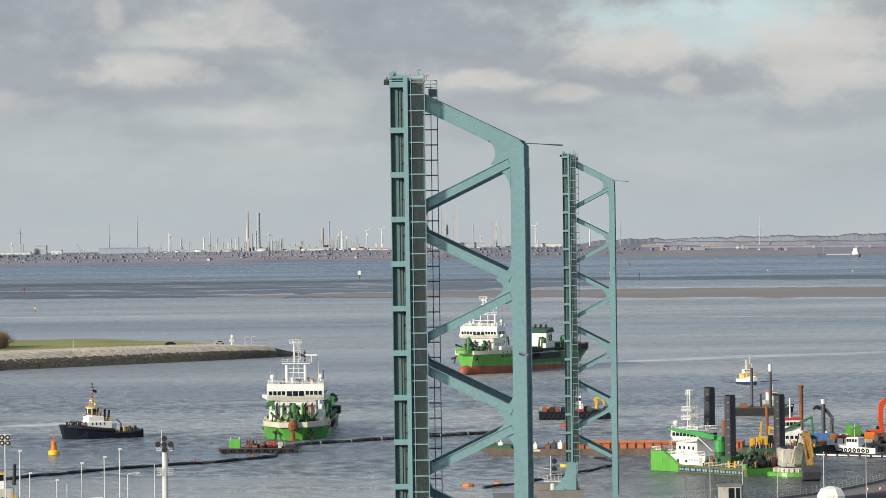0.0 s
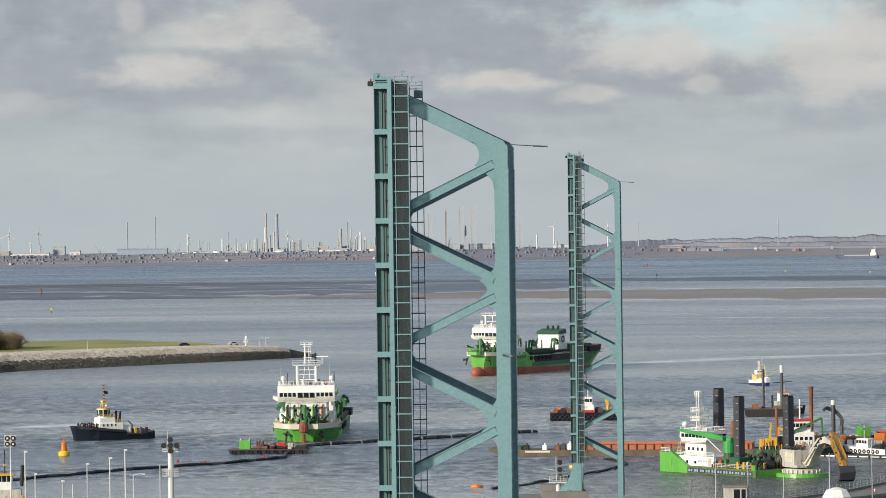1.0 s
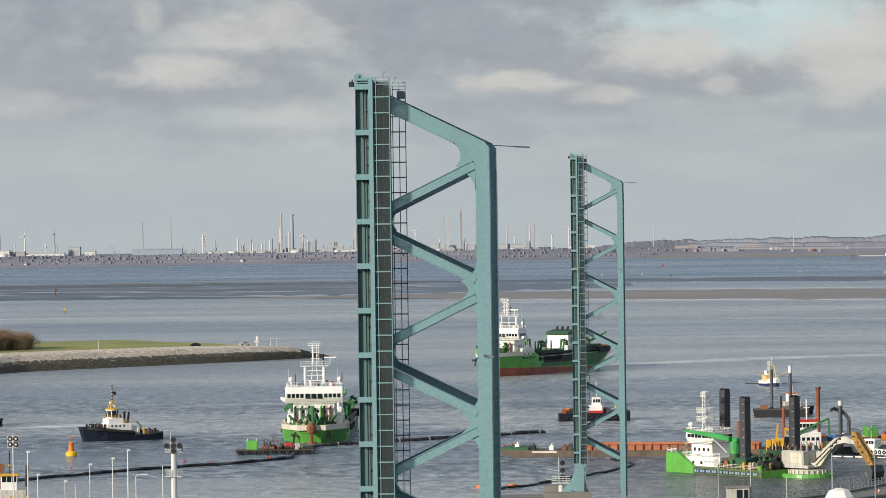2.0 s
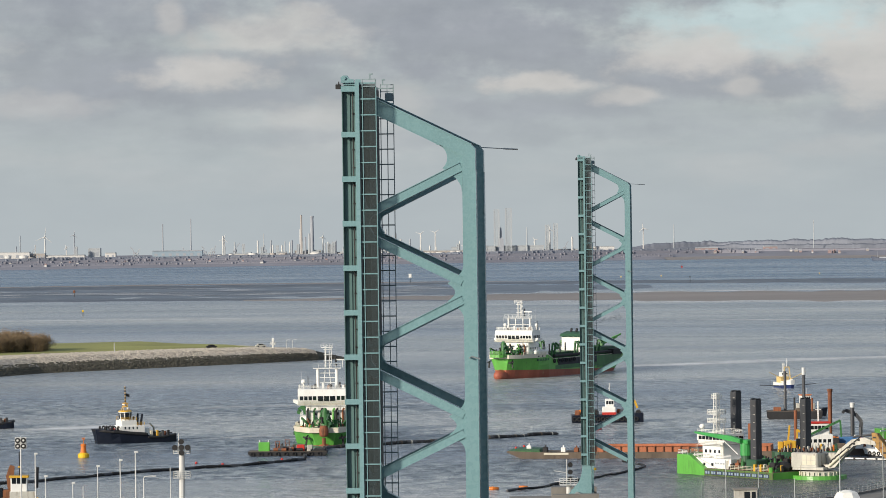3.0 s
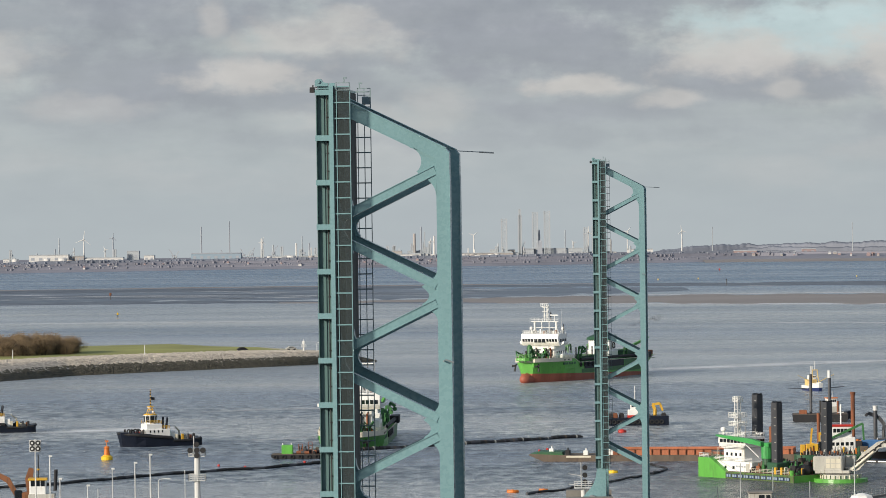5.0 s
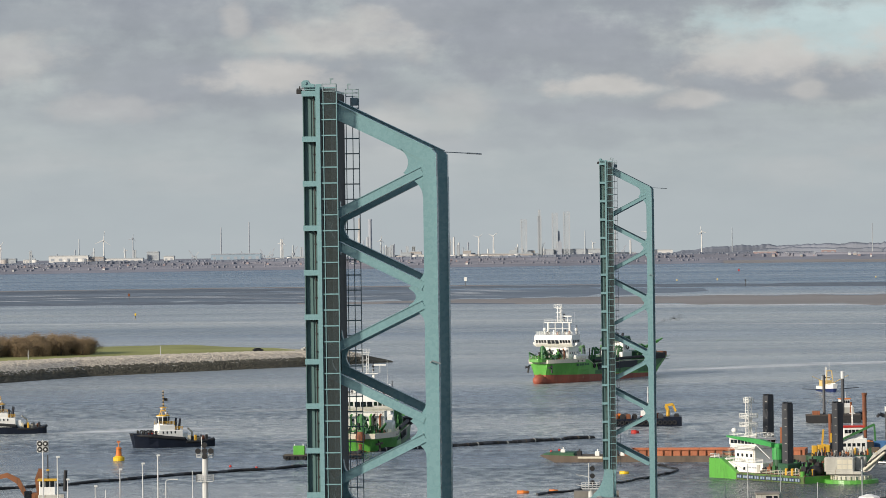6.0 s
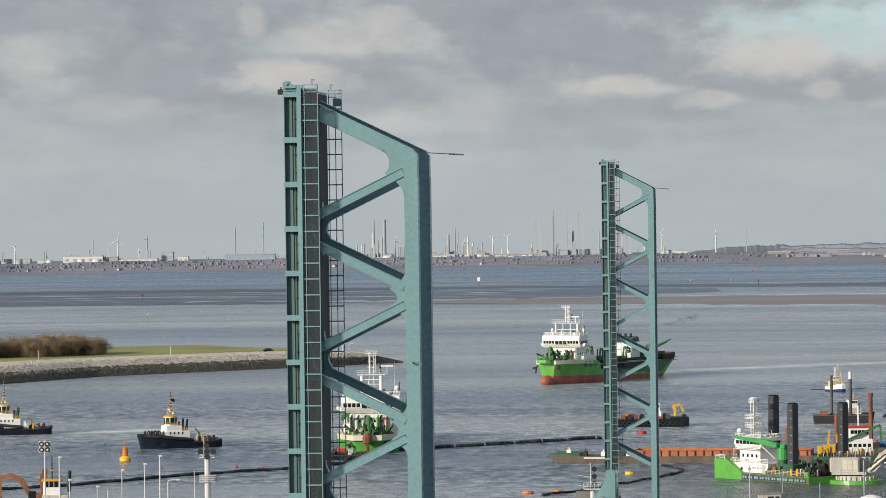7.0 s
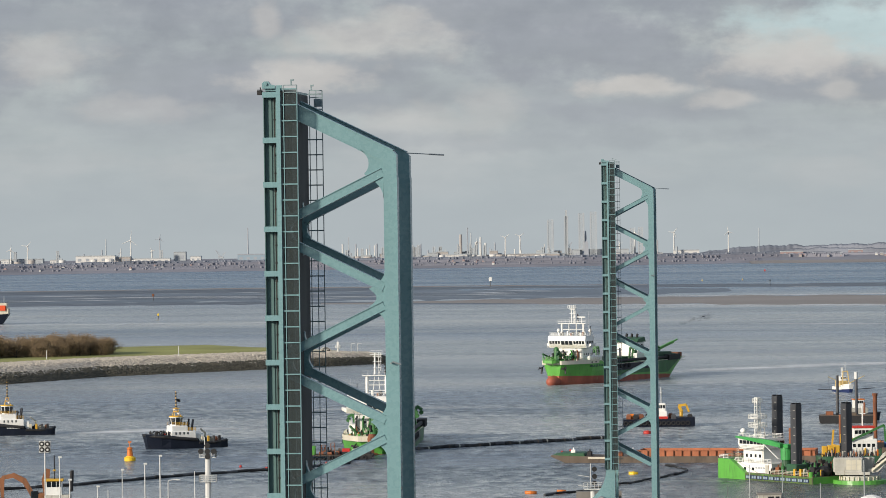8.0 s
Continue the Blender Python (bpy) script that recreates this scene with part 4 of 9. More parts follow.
    # ladders, vents and pipes on the front of the deckhouse
    for y in (-4.9, -2.2, 3.0, 4.8):
        bm = bmesh.new()
        for q in range(9):
            beam(bm, (-10.38, y, 8.6 + 0.48 * q), (-10.38, y + 0.5, 8.6 + 0.48 * q), 0.05, 0.05)
        for q in (0.0, 0.5):
            beam(bm, (-10.38, y + q, 8.2), (-10.38, y + q, 12.7), 0.06, 0.06, (1, 0, 0))
        part("ladder", bm, [CREAM, GREYMACH][int(y > 0)], ship)
    for y, mt in ((-3.4, GREEN_SIDE), (-1.5, BLACK), (1.7, GREEN), (4.2, RUST), (2.5, BLACK), (-5.2, SPUD)):
        bm = bmesh.new()
        tube(bm, (-10.0, y, 8.2), (-10.0, y, 11.4), 0.28, n=8)
        tube(bm, (-10.0, y, 11.4), (-8.6, y + 0.4, 12.0), 0.28, n=8)
        part("vent_pipe", bm, mt, ship)
    bm = bmesh.new()
    box(bm, -9.3, -9.15, -7.7, 7.7, 13.05, 13.16)
    rails(bm, [(-9.0, -7.6, 12.9), (-9.0, 7.6, 12.9)], 0.9, 1.6, 0.035, 2)
    part("window_walkway", bm, CREAM, ship, "narrow walkway under the wheelhouse windows")
    for s in (1, -1):
        for k in range(6):
            bm = bmesh.new()
            ring(bm, (-24 - 3.2 * k, s * (wide / 2 + 0.25), 5.6), 0.62, 0.26, "y", 12, 6)
            part("tyre_fender", bm, BLACK, ship)
        bm = bmesh.new()
        rails(bm, [(-22.3, s * 7.2, 9.8), (-13.2, s * 7.2, 9.8)], 1.0, 1.5, 0.035)
        part("boat_deck_rail", bm, WHITE, ship)
    bm = bmesh.new()
    tube(bm, (-1.6, 0, 7.6), (-1.6, 0, 13.4), 1.1, 0.8, 12)
    tube(bm, (-1.6, 0, 12.4), (-7.5, -1.2, 11.0), 0.8, n=10)
    tube(bm, (-1.6, 0, 13.2), (-1.6, 0, 14.2), 0.8, 0.45, 10)
    box(bm, -2.2, -1.0, -1.3, 1.3, 10.6, 11.3)
    for s in (1, -1):
        beam(bm, (-3.4, s * 2.0, 8.1), (-1.6, s * 0.7, 13.6), 0.45, 0.45)
        tube(bm, (-4.6, s * 2.6, 8.15), (-4.6, s * 2.6, 11.0), 0.5, n=8)
    box(bm, -4.9, -2.9, -2.6, 2.6, 8.15, 9.9)
    bow_gear = part("bow_coupling", bm, GREEN_SIDE, ship, "weathered green bow coupling with pipe bend")
    for y, z in ((-1.5, 9.4), (1.4, 10.2), (-0.9, 11.6), (0.9, 12.4), (1.9, 8.8), (-2.2, 8.6)):
        bm = bmesh.new()
        tube(bm, (-0.9, y, z), (-0.4, y * 0.7, z - 1.3), 0.26, n=8)
        chamfer_box(bm, -1.3, -0.5, y - 0.4, y + 0.4, z - 0.3, z + 0.35, 0.08)
        part("hydraulic_ram", bm, [BLACK, GREEN_DK][int(y > 0)], bow_gear)
    if bell:
        bm = bmesh.new()
        tube(bm, (3.9, 0, 8.7), (3.9, 0, 7.4), 1.25, 1.15, 14)
        tube(bm, (3.9, 0, 7.4), (3.9, 0, 7.0), 1.15, 0.7, 14)
        tube(bm, (3.9, 0, 9.9), (3.9, 0, 8.7), 0.9, 1.25, 14)
        part("coupling_bell", bm, RUST, bow_gear, "rusty red bell of the bow coupling")
        bm = bmesh.new()
        tube(bm, (3.9, 0, 6.7), (3.4, 0, 1.6), 0.5, 0.42, 10)
        beam(bm, (2.6, 0, 8.2), (3.9, 0, 8.2), 0.8, 0.6)
        part("fender_post", bm, RUST, bow_gear)
    else:
        for y in (-2.4, 2.4):
            bm = bmesh.new()
            beam(bm, (0.6, y * 0.6, 9.0), (3.6, y * 0.5, 10.6), 0.35, 0.4)
            beam(bm, (3.6, y * 0.5, 10.6), (3.4, y * 0.5, 8.0), 0.3, 0.3)
            part("bow_davit", bm, GREEN, bow_gear)
        bm = bmesh.new()
        slab(bm, [(4.6, 1.6), (4.6, -1.6), (3.6, -2.6), (-1.0, -3.6), (-1.0, 3.6), (3.6, 2.6)], 8.5, 9.6)
        part("bow_platform", bm, GREEN, bow_gear, "bright green platform over the stem")
        bm = bmesh.new()
        rails(bm, [(3.8, -2.5, 9.6), (4.5, -1.5, 9.6), (4.5, 1.5, 9.6), (3.8, 2.5, 9.6)], 1.2, 1.0, 0.06)
        part("platform_rail", bm, GREEN, bow_gear)
    for s in (1, -1):
        bm = bmesh.new()
        tube(bm, (-6.5, s * 5.0, 8.15), (-6.5, s * 5.0, 10.2), 0.35, n=8)
        beam(bm, (-6.5, s * 5.0, 10.0), (-2.8, s * 6.2, 11.6), 0.4, 0.5)
        beam(bm, (-2.8, s * 6.2, 11.6), (-1.2, s * 4.8, 10.2), 0.3, 0.3)
        part("deck_crane", bm, GREEN_SIDE, ship)
        bm = bmesh.new()
        tube(bm, (-7.6, s * 3.4, 9.0), (-7.6, s * 5.6, 9.0), 0.8, n=12)
        box(bm, -8.4, -6.8, s * 4.4 - 0.3, s * 4.4 + 0.3, 8.15, 9.4)
        part("winch", bm, RUST, ship)
        bm = bmesh.new()
        beam(bm, (-0.4, s * 4.4, 7.3), (2.4, s * 5.0, 6.3), 0.25, 0.25)
        beam(bm, (1.0, s * 5.6, 6.8), (1.6, s * 3.8, 6.4), 0.35, 0.5)
        beam(bm, (0.3, s * 4.6, 7.0), (0.6, s * 4.9, 4.6), 0.5, 0.35, (1, 0, 0))
        part("anchor", bm, BLACK, ship)
        bm = bmesh.new()
        rails(bm, [(-20, s * 8.5, 8.9), (-12, s * 8.6, 8.9), (-4, s * 6.9, 9.1)], 1.0, 1.5, 0.04)
        part("bulwark_rail", bm, CREAM, ship)
    for o in ship.children:
        if o.name.split(".")[0] in ("foredeck", "bow_coupling", "winch", "deck_crane", "anchor", "bulwark_rail", "bow_davit", "name_bar"):
            o.location.z = bow_top - 9.2
    # suction pipe gantries and pipe along each side
    for s in (1, -1):
        for u in (26, 44, 62):
            bm = bmesh.new()
            for du in (0, 2.2):
                beam(bm, (-u - du, s * 6.5, 5.7), (-u - du, s * 7.2, 12.0), 0.5, 0.6, (1, 0, 0))
                beam(bm, (-u - du, s * 7.2, 12.0), (-u - du, s * 8.7, 11.0), 0.5, 0.7)
            beam(bm, (-u, s * 7.2, 11.8), (-u - 2.2, s * 7.2, 11.8), 0.4, 0.4)
            tube(bm, (-u - 0.2, s * 8.5, 10.3), (-u - 2.0, s * 8.5, 10.3), 0.6, n=10)
            part("pipe_gantry", bm, GREEN_SIDE, ship, "dark green suction pipe gantry")
        bm = bmesh.new()
        tube(bm, (-25, s * 8.3, 7.4), (-length * 0.85, s * 8.3, 7.4), 0.55, n=10)
        box(bm, -length * 0.9, -length * 0.8, s * 8.3 - 1.2, s * 8.3 + 1.2, 6.3, 8.3)
        part("suction_pipe", bm, BLACK, ship, "dark suction pipe stowed along the side")
    # hopper coaming, posts and hydraulic rams
    bm = bmesh.new()
    for s in (1, -1):
        box(bm, -50, -25, s * 5.2 - 0.15, s * 5.2 + 0.15, 5.7, 8.4)
    for x in (-50, -25):
        box(bm, x - 0.15, x + 0.15, -5.2, 5.2, 5.7, 8.4)
    part("hopper_coaming", bm, GREEN_DK, ship)
    for i in range(6):
        bm = bmesh.new()
        tube(bm, (-27.5 - 4.2 * i, 0.6, 7.8), (-27.5 - 4.2 * i, 0.6, 11.4), 0.28, n=8)
        part("hopper_post", bm, SPUD, ship)
    bm = bmesh.new()
    box(bm, -49.5, -26, -0.8, 0.8, 7.4, 7.8)
    part("catwalk", bm, GREEN_DK, ship)
    # funnel house aft
    bm = bmesh.new()
    chamfer_box(bm, -60.5, -53, -5.2, 5.2, 5.75, 9.6, 0.2)
    chamfer_box(bm, -60, -55, -4.4, 4.4, 9.6, 13.4, 0.2)
    aft = part("funnel_house", bm, WHITE, ship, "white engine casing with dark green top")
    bm = bmesh.new()
    skin(bm, [[(-61, -4.7, 13.4), (-54, -4.7, 13.4), (-54, 4.7, 13.4), (-61, 4.7, 13.4)], [(-60, -4.7, 15.2), (-55, -4.7, 14.4), (-55, 4.7, 14.4), (-60, 4.7, 15.2)]])
    part("funnel_top", bm, GREEN_DK, aft)
    for y in (-2.2, 0, 2.2):
        bm = bmesh.new()
        tube(bm, (-58.5, y, 14.6), (-59.2, y, 16.2), 0.45, n=8)
        part("exhaust", bm, BLACK, aft)
    bm = bmesh.new()
    ring(bm, (-56.8, 5.24, 11.4), 1.0, 0.22, "y", 14, 5)
    part("funnel_mark", bm, BLACK, aft)
    # stern crane and rusty gear
    bm = bmesh.new()
    tube(bm, (-68, 3, 5.75), (-68, 3, 9.4), 0.8, n=10)
    beam(bm, (-68, 3, 9.0), (-length + 6, 5, 12.6), 0.7, 0.9)
    beam(bm, (-length + 6, 5, 12.6), (-length + 3, 5.2, 13.4), 0.4, 0.5)
    part("stern_crane", bm, GREEN, ship, "bright green stern crane")
    bm = bmesh.new()
    chamfer_box(bm, -length + 9, -66, -6, 6, 5.75, 9.2, 0.15)
    box(bm, -length + 5, -length + 9, -3, 5.5, 6.0, 8.4)
    part("pump_house", bm, GREEN_DK, ship)
    bm = bmesh.new()
    chamfer_box(bm, -length + 0.8, -length + 4, -6, 6, 6.8, 8.6, 0.15)
    part("stern_bin", bm, RUST, ship)
    return ship


def smoke(m):
    """Black exhaust drift, a loose cloud of rigid puffs."""
    rnd = random.Random(5)
    bm = bmesh.new()
    for i in range(26):
        t = (i + 0.5) / 26
        c = (13 * t, rnd.uniform(-1, 1) * (0.2 + 0.6 * t), 0.4 + 3.0 * t + rnd.uniform(-0.6, 0.6) * (0.3 + t))
        ball(bm, c, rnd.uniform(0.6, 1.2) * (0.5 + 0.9 * t), 12, 7, 0.75)
    return single("smoke", bm, SMOKE, m, "thin black exhaust smoke drifting from the funnel", "smoke", kind="stuff", smooth=True)


def harbour_tug(m, label, flag=True):
    """A tug, bow fenders of rubber, wheelhouse forward of the middle."""
    tug = thing("tug", m, label, "tugboat", "harbour tugs")
    length, wide = 24.5, 9.0
    hull_parts(tug, length, wide, [(0, 3.9), (6.5, 3.5), (9.5, 3.1), (14.5, 2.7), (15.5, 1.7), (20, 1.5), (24.5, 2.1)], [(-0.8, None, NAVY, "hull")], bow=0.32, rake=1.0, stern_w=0.75)
    for s in (1, -1):
        for r, pts in ((0.38, [(0.9, 0, 3.6), (0.2, s * 1.9, 3.55), (-1.5, s * 3.3, 3.4), (-4.0, s * 4.4, 3.2), (-8, s * 4.7, 2.8), (-14.5, s * 4.7, 2.3)]),
                       (0.30, [(-15, s * 4.65, 1.5), (-20, s * 4.5, 1.4), (-23.6, s * 3.8, 1.8), (-24.7, s * 1.5, 2.0)])):
            bm = bmesh.new()
            sweep(bm, pts, r)
            part("rubber_fender", bm, BLACK, tug, "black rubber fender round the hull")
    bm = bmesh.new()
    slab(bm, [(0.2, 1.2), (0.2, -1.2), (-4, -4), (-15, -4.3), (-15, 4.3), (-4, 4)], 2.4, 2.5)
    slab(bm, [(-15, 4.2), (-15, -4.2), (-24, -3.4), (-24, 3.4)], 1.3, 1.4)
    part("deck", bm, GREEN_DK, tug)
    for i in range(5):
        bm = bmesh.new()
        ring(bm, (-1.9 - 1.05 * i, 2.4 - 0.5 * (i % 2), 3.95), 0.52, 0.2, "y" if i % 2 else "x", 12, 5)
        part("tyre", bm, BLACK, tug)
        bm = bmesh.new()
        ring(bm, (-1.9 - 1.05 * i, -2.4 + 0.5 * (i % 2), 3.95), 0.52, 0.2, "y" if i % 2 else "x", 12, 5)
        part("tyre", bm, BLACK, tug)
    bm = bmesh.new()
    tube(bm, (-5.2, -0.9, 3.4), (-5.2, 0.9, 3.4), 0.6, n=10)
    box(bm, -5.8, -4.6, -1.3, 1.3, 2.8, 3.3)
    part("winch", bm, RED, tug, "red towing winch on the foredeck")
    bm = bmesh.new()
    chamfer_box(bm, -14.6, -6.6, -3.0, 3.0, 2.5, 4.6, 0.2)
    chamfer_box(bm, -12.2, -7.0, -2.5, 2.5, 4.6, 6.0, 0.2)
    chamfer_box(bm, -16.4, -13.0, -2.4, 2.4, 1.4, 3.9, 0.2)
    house = part("deckhouse", bm, WHITE, tug, "white deckhouse")
    pane_row(house, 3.02, -12.6, -7.5, 3.7, 4.3, 4, 0.9, axis="x")
    pane_row(house, -3.02, -12.6, -7.5, 3.7, 4.3, 4, 0.9, axis="x")
    bm = bmesh.new()
    rings = []
    for z, k in ((6.0, 0.0), (6.5, 0.12), (8.1, 0.34), (8.3, 0.34)):
        rings.append([(-9.2 + (1.75 + k) * math.cos(a), (1.75 + k) * math.sin(a), z) for a in [math.pi / 8 + math.pi / 4 * i for i in range(8)]])
    skin(bm, rings)
    wheel = part("wheelhouse", bm, WHITE, tug, "eight-sided wheelhouse glazed all round")
    for i in range(8):
        a0, a1 = math.pi / 8 + math.pi / 4 * i, math.pi / 8 + math.pi / 4 * (i + 1)
        bm = bmesh.new()
        quad = []
        for z, k in ((6.35, 0.10), (8.1, 0.37)):
            p = Vector((-9.2 + (1.75 + k) * math.cos(a0), (1.75 + k) * math.sin(a0), z))
            q = Vector((-9.2 + (1.75 + k) * math.cos(a1), (1.75 + k) * math.sin(a1), z))
            quad += [p.lerp(q, 0.1), p.lerp(q, 0.9)]
        am = (a0 + a1) / 2
        o = Vector((math.cos(am), math.sin(am), 0)) * 0.03
        skin(bm, [[quad[0] - o, quad[1] - o, quad[3] - o, quad[2] - o], [quad[0] + o, quad[1] + o, quad[3] + o, quad[2] + o]])
        part("window", bm, GLASS, wheel)
    bm = bmesh.new()
    tube(bm, (-9.2, 0, 8.3), (-9.2, 0, 8.6), 2.2, 2.0, 8)
    part("roof", bm, YELLOW, wheel, "yellow wheelhouse roof")
    bm = bmesh.new()
    box(bm, -10.0, -8.6, -1.2, 1.2, 10.5, 10.65)
    mast = part("mast", bm, YELLOW, tug, "yellow and black mast")
    for s in (1, -1):
        for p, q in (((-8.4, s * 1.0, 8.6), (-9.0, s * 0.4, 10.6)), ((-10.4, s * 1.0, 8.6), (-9.6, s * 0.4, 10.6))):
            bm = bmesh.new()
            beam(bm, p, q, 0.16, 0.16)
            part("mast_leg", bm, YELLOW, mast)
    bm = bmesh.new()
    box(bm, -9.6, -9.0, -1.6, 1.6, 9.6, 9.8)
    part("crossbar", bm, YELLOW, mast)
    bm = bmesh.new()
    tube(bm, (-9.3, 0, 10.6), (-9.3, 0, 15.2), 0.17, 0.10, 6)
    part("mast_top", bm, YELLOW, mast)
    for k, z in enumerate((11.1, 12.0, 12.9, 13.8, 14.6)):
        bm = bmesh.new()
        tube(bm, (-9.3, 0, z - 0.2), (-9.3, 0, z + 0.2), 0.24, n=8)
        beam(bm, (-9.3, -0.5 + 0.2 * (k % 2), z), (-9.3, 0.6, z), 0.1, 0.1)
        part("mast_lamp", bm, BLACK, mast)
    bm = bmesh.new()
    beam(bm, (-8.7, -0.9, 10.2), (-8.7, 0.9, 10.2), 0.18, 0.22)
    ball(bm, (-9.8, 1.0, 9.3), 0.42, 8, 5)
    part("radar_scanner", bm, WHITE, mast)
    if flag:
        bm = bmesh.new()
        for i in range(5):
            skin(bm, [[(-9.5 - 0.24 * i, 0.08 * math.sin(i * 1.4), 12.4 - 0.05 * i), (-9.5 - 0.24 * i, 0.08 * math.sin(i * 1.4), 13.2 - 0.05 * i)], [(-9.74 - 0.24 * i, 0.08 * math.sin((i + 1) * 1.4), 12.35 - 0.05 * i), (-9.74 - 0.24 * i, 0.08 * math.sin((i + 1) * 1.4), 13.15 - 0.05 * i)]], close=False, caps=False)
        part("flag", bm, BLACK, mast, "small dark flag")
    for s in (1, -1):
        bm = bmesh.new()
        tube(bm, (-13.4, s * 1.9, 3.9), (-14.0, s * 1.9, 7.6), 0.42, 0.30, 10)
        part("funnel", bm, NAVY, tug)
    bm = bmesh.new()
    tube(bm, (-18.4, 0, 1.4), (-18.4, 0, 4.0), 0.3, n=8)
    beam(bm, (-18.4, 0, 3.8), (-16.6, 1.2, 5.0), 0.3, 0.35)
    box(bm, -20.5, -19.0, -1.2, 1.2, 1.4, 2.5)
    part("deck_crane", bm, CREAM, tug)
    for i in range(16):
        x, y = -15.4 - 0.45 * i, -2.6 + 1.7 * (i % 4)
        bm = bmesh.new()
        chamfer_box(bm, x - 0.35, x + 0.35, y - 0.35, y + 0.35, 1.4, 2.1 + 0.35 * (i % 4), 0.08)
        part("deck_gear", bm, [BLACK, SPUD, YELLOW, CREAM, RUST][i % 5], tug)
    for s in (1, -1):
        bm = bmesh.new()
        rails(bm, [(-12.0, s * 2.4, 6.0), (-7.2, s * 2.4, 6.0)], 0.9, 1.2, 0.04)
        rails(bm, [(-14.4, s * 2.9, 4.6), (-12.2, s * 2.9, 4.6)], 0.9, 1.1, 0.04)
        part("railing", bm, YELLOW, tug)
        bm = bmesh.new()
        tube(bm, (-12.6, s * 2.0, 4.6), (-12.6, s * 2.0, 6.4), 0.22, n=8)
        ball(bm, (-12.6, s * 2.0, 6.5), 0.38, 8, 5)
        part("vent", bm, BLACK, tug)
    tug.scale = (0.88, 0.92, 1.0)
    for s in (1, -1):
        for i in range(0 if flag else 9):
            bm = bmesh.new()
            box(bm, -13.2 + 0.48 * i, -12.85 + 0.48 * i, s * 4.62 - 0.1, s * 4.62 + 0.12, 2.0, 2.3)
            part("name_bar", bm, POLE, tug)
    return tug


def multicat(m):
    """A flat workboat hung with tyres, small wheelhouse, folded deck crane."""
    boat = thing("workboat", m, "dark flat workboat hung with tyres, yellow crane folded", "workboat")
    bm = bmesh.new()
    skin(bm, [[(x, -4.2, z), (x, 4.2, z), (x, 4.2, 2.2), (x, -4.2, 2.2)] for x, z in ((-10.2, 0.2), (-9.0, -0.6), (9.0, -0.6), (10.2, 0.2))])
    part("hull", bm, NAVY, boat)
    bm = bmesh.new()
    box(bm, 5.0, 10.2, -4.2, 4.2, 2.2, 2.7)
    part("bow_block", bm, NAVY, boat)
    for i in range(14):
        bm = bmesh.new()
        ring(bm, (-9.4 + 1.35 * i, -4.42, 1.1), 0.5, 0.2, "y", 10, 5)
        part("tyre", bm, BLACK, boat)
    bm = bmesh.new()
    chamfer_box(bm, -1.4, 2.4, -2.2, 2.2, 2.2, 4.4, 0.15)
    chamfer_box(bm, -0.6, 2.0, -1.8, 1.8, 4.4, 6.6, 0.15)
    wheel = part("wheelhouse", bm, WHITE, boat, "small white wheelhouse")
    pane_row(wheel, -1.82, -0.4, 1.8, 5.2, 6.1, 3, 0.15, axis="x")
    pane_row(wheel, 1.98, -1.6, 1.6, 5.2, 6.1, 3, 0.15)
    bm = bmesh.new()
    box(bm, -1.5, 2.5, -2.25, 2.25, 2.22, 2.9)
    part("band", bm, RED, wheel)
    bm = bmesh.new()
    tube(bm, (0.7, 0, 6.6), (0.7, 0, 11.2), 0.14, n=6)
    beam(bm, (0.7, -0.6, 10.2), (0.7, 0.6, 10.2), 0.12, 0.16)
    beam(bm, (0.7, -0.9, 8.2), (0.7, 0.9, 8.2), 0.12, 0.16)
    ball(bm, (0.7, 0, 9.6), 0.3, 6, 4)
    part("mast", bm, POLE, boat)
    bm = bmesh.new()
    tube(bm, (6.4, 0, 2.7), (6.4, 0, 4.6), 0.5, n=8)
    beam(bm, (6.4, 0, 4.2), (5.8, 0, 5.7), 0.9, 0.9)
    beam(bm, (5.6, 0, 5.8), (7.8, 0, 6.1), 0.8, 0.7)
    beam(bm, (7.8, 0, 6.1), (8.6, 0, 4.0), 0.5, 0.6)
    part("crane", bm, YELLOW, boat, "yellow folded deck crane")
    for x, y, mt in ((-7.6, 0.4, ORANGE), (-8.6, -1.6, RUST), (-5.6, 1.2, SPUD), (-5.0, -2.2, RUST), (-3.2, -1.4, BLACK), (3.4, 1.6, RUST), (4.2, -2.0, SPUD), (-6.6, -2.6, BLACK), (8.8, -2.4, BLACK)):
        bm = bmesh.new()
        chamfer_box(bm, x - 0.7, x + 0.7, y - 0.6, y + 0.6, 2.2, 3.3, 0.08)
        tube(bm, (x - 0.5, y, 3.3), (x + 0.5, y, 3.3), 0.3, n=8)
        part("winch", bm, mt, boat)
    return boat


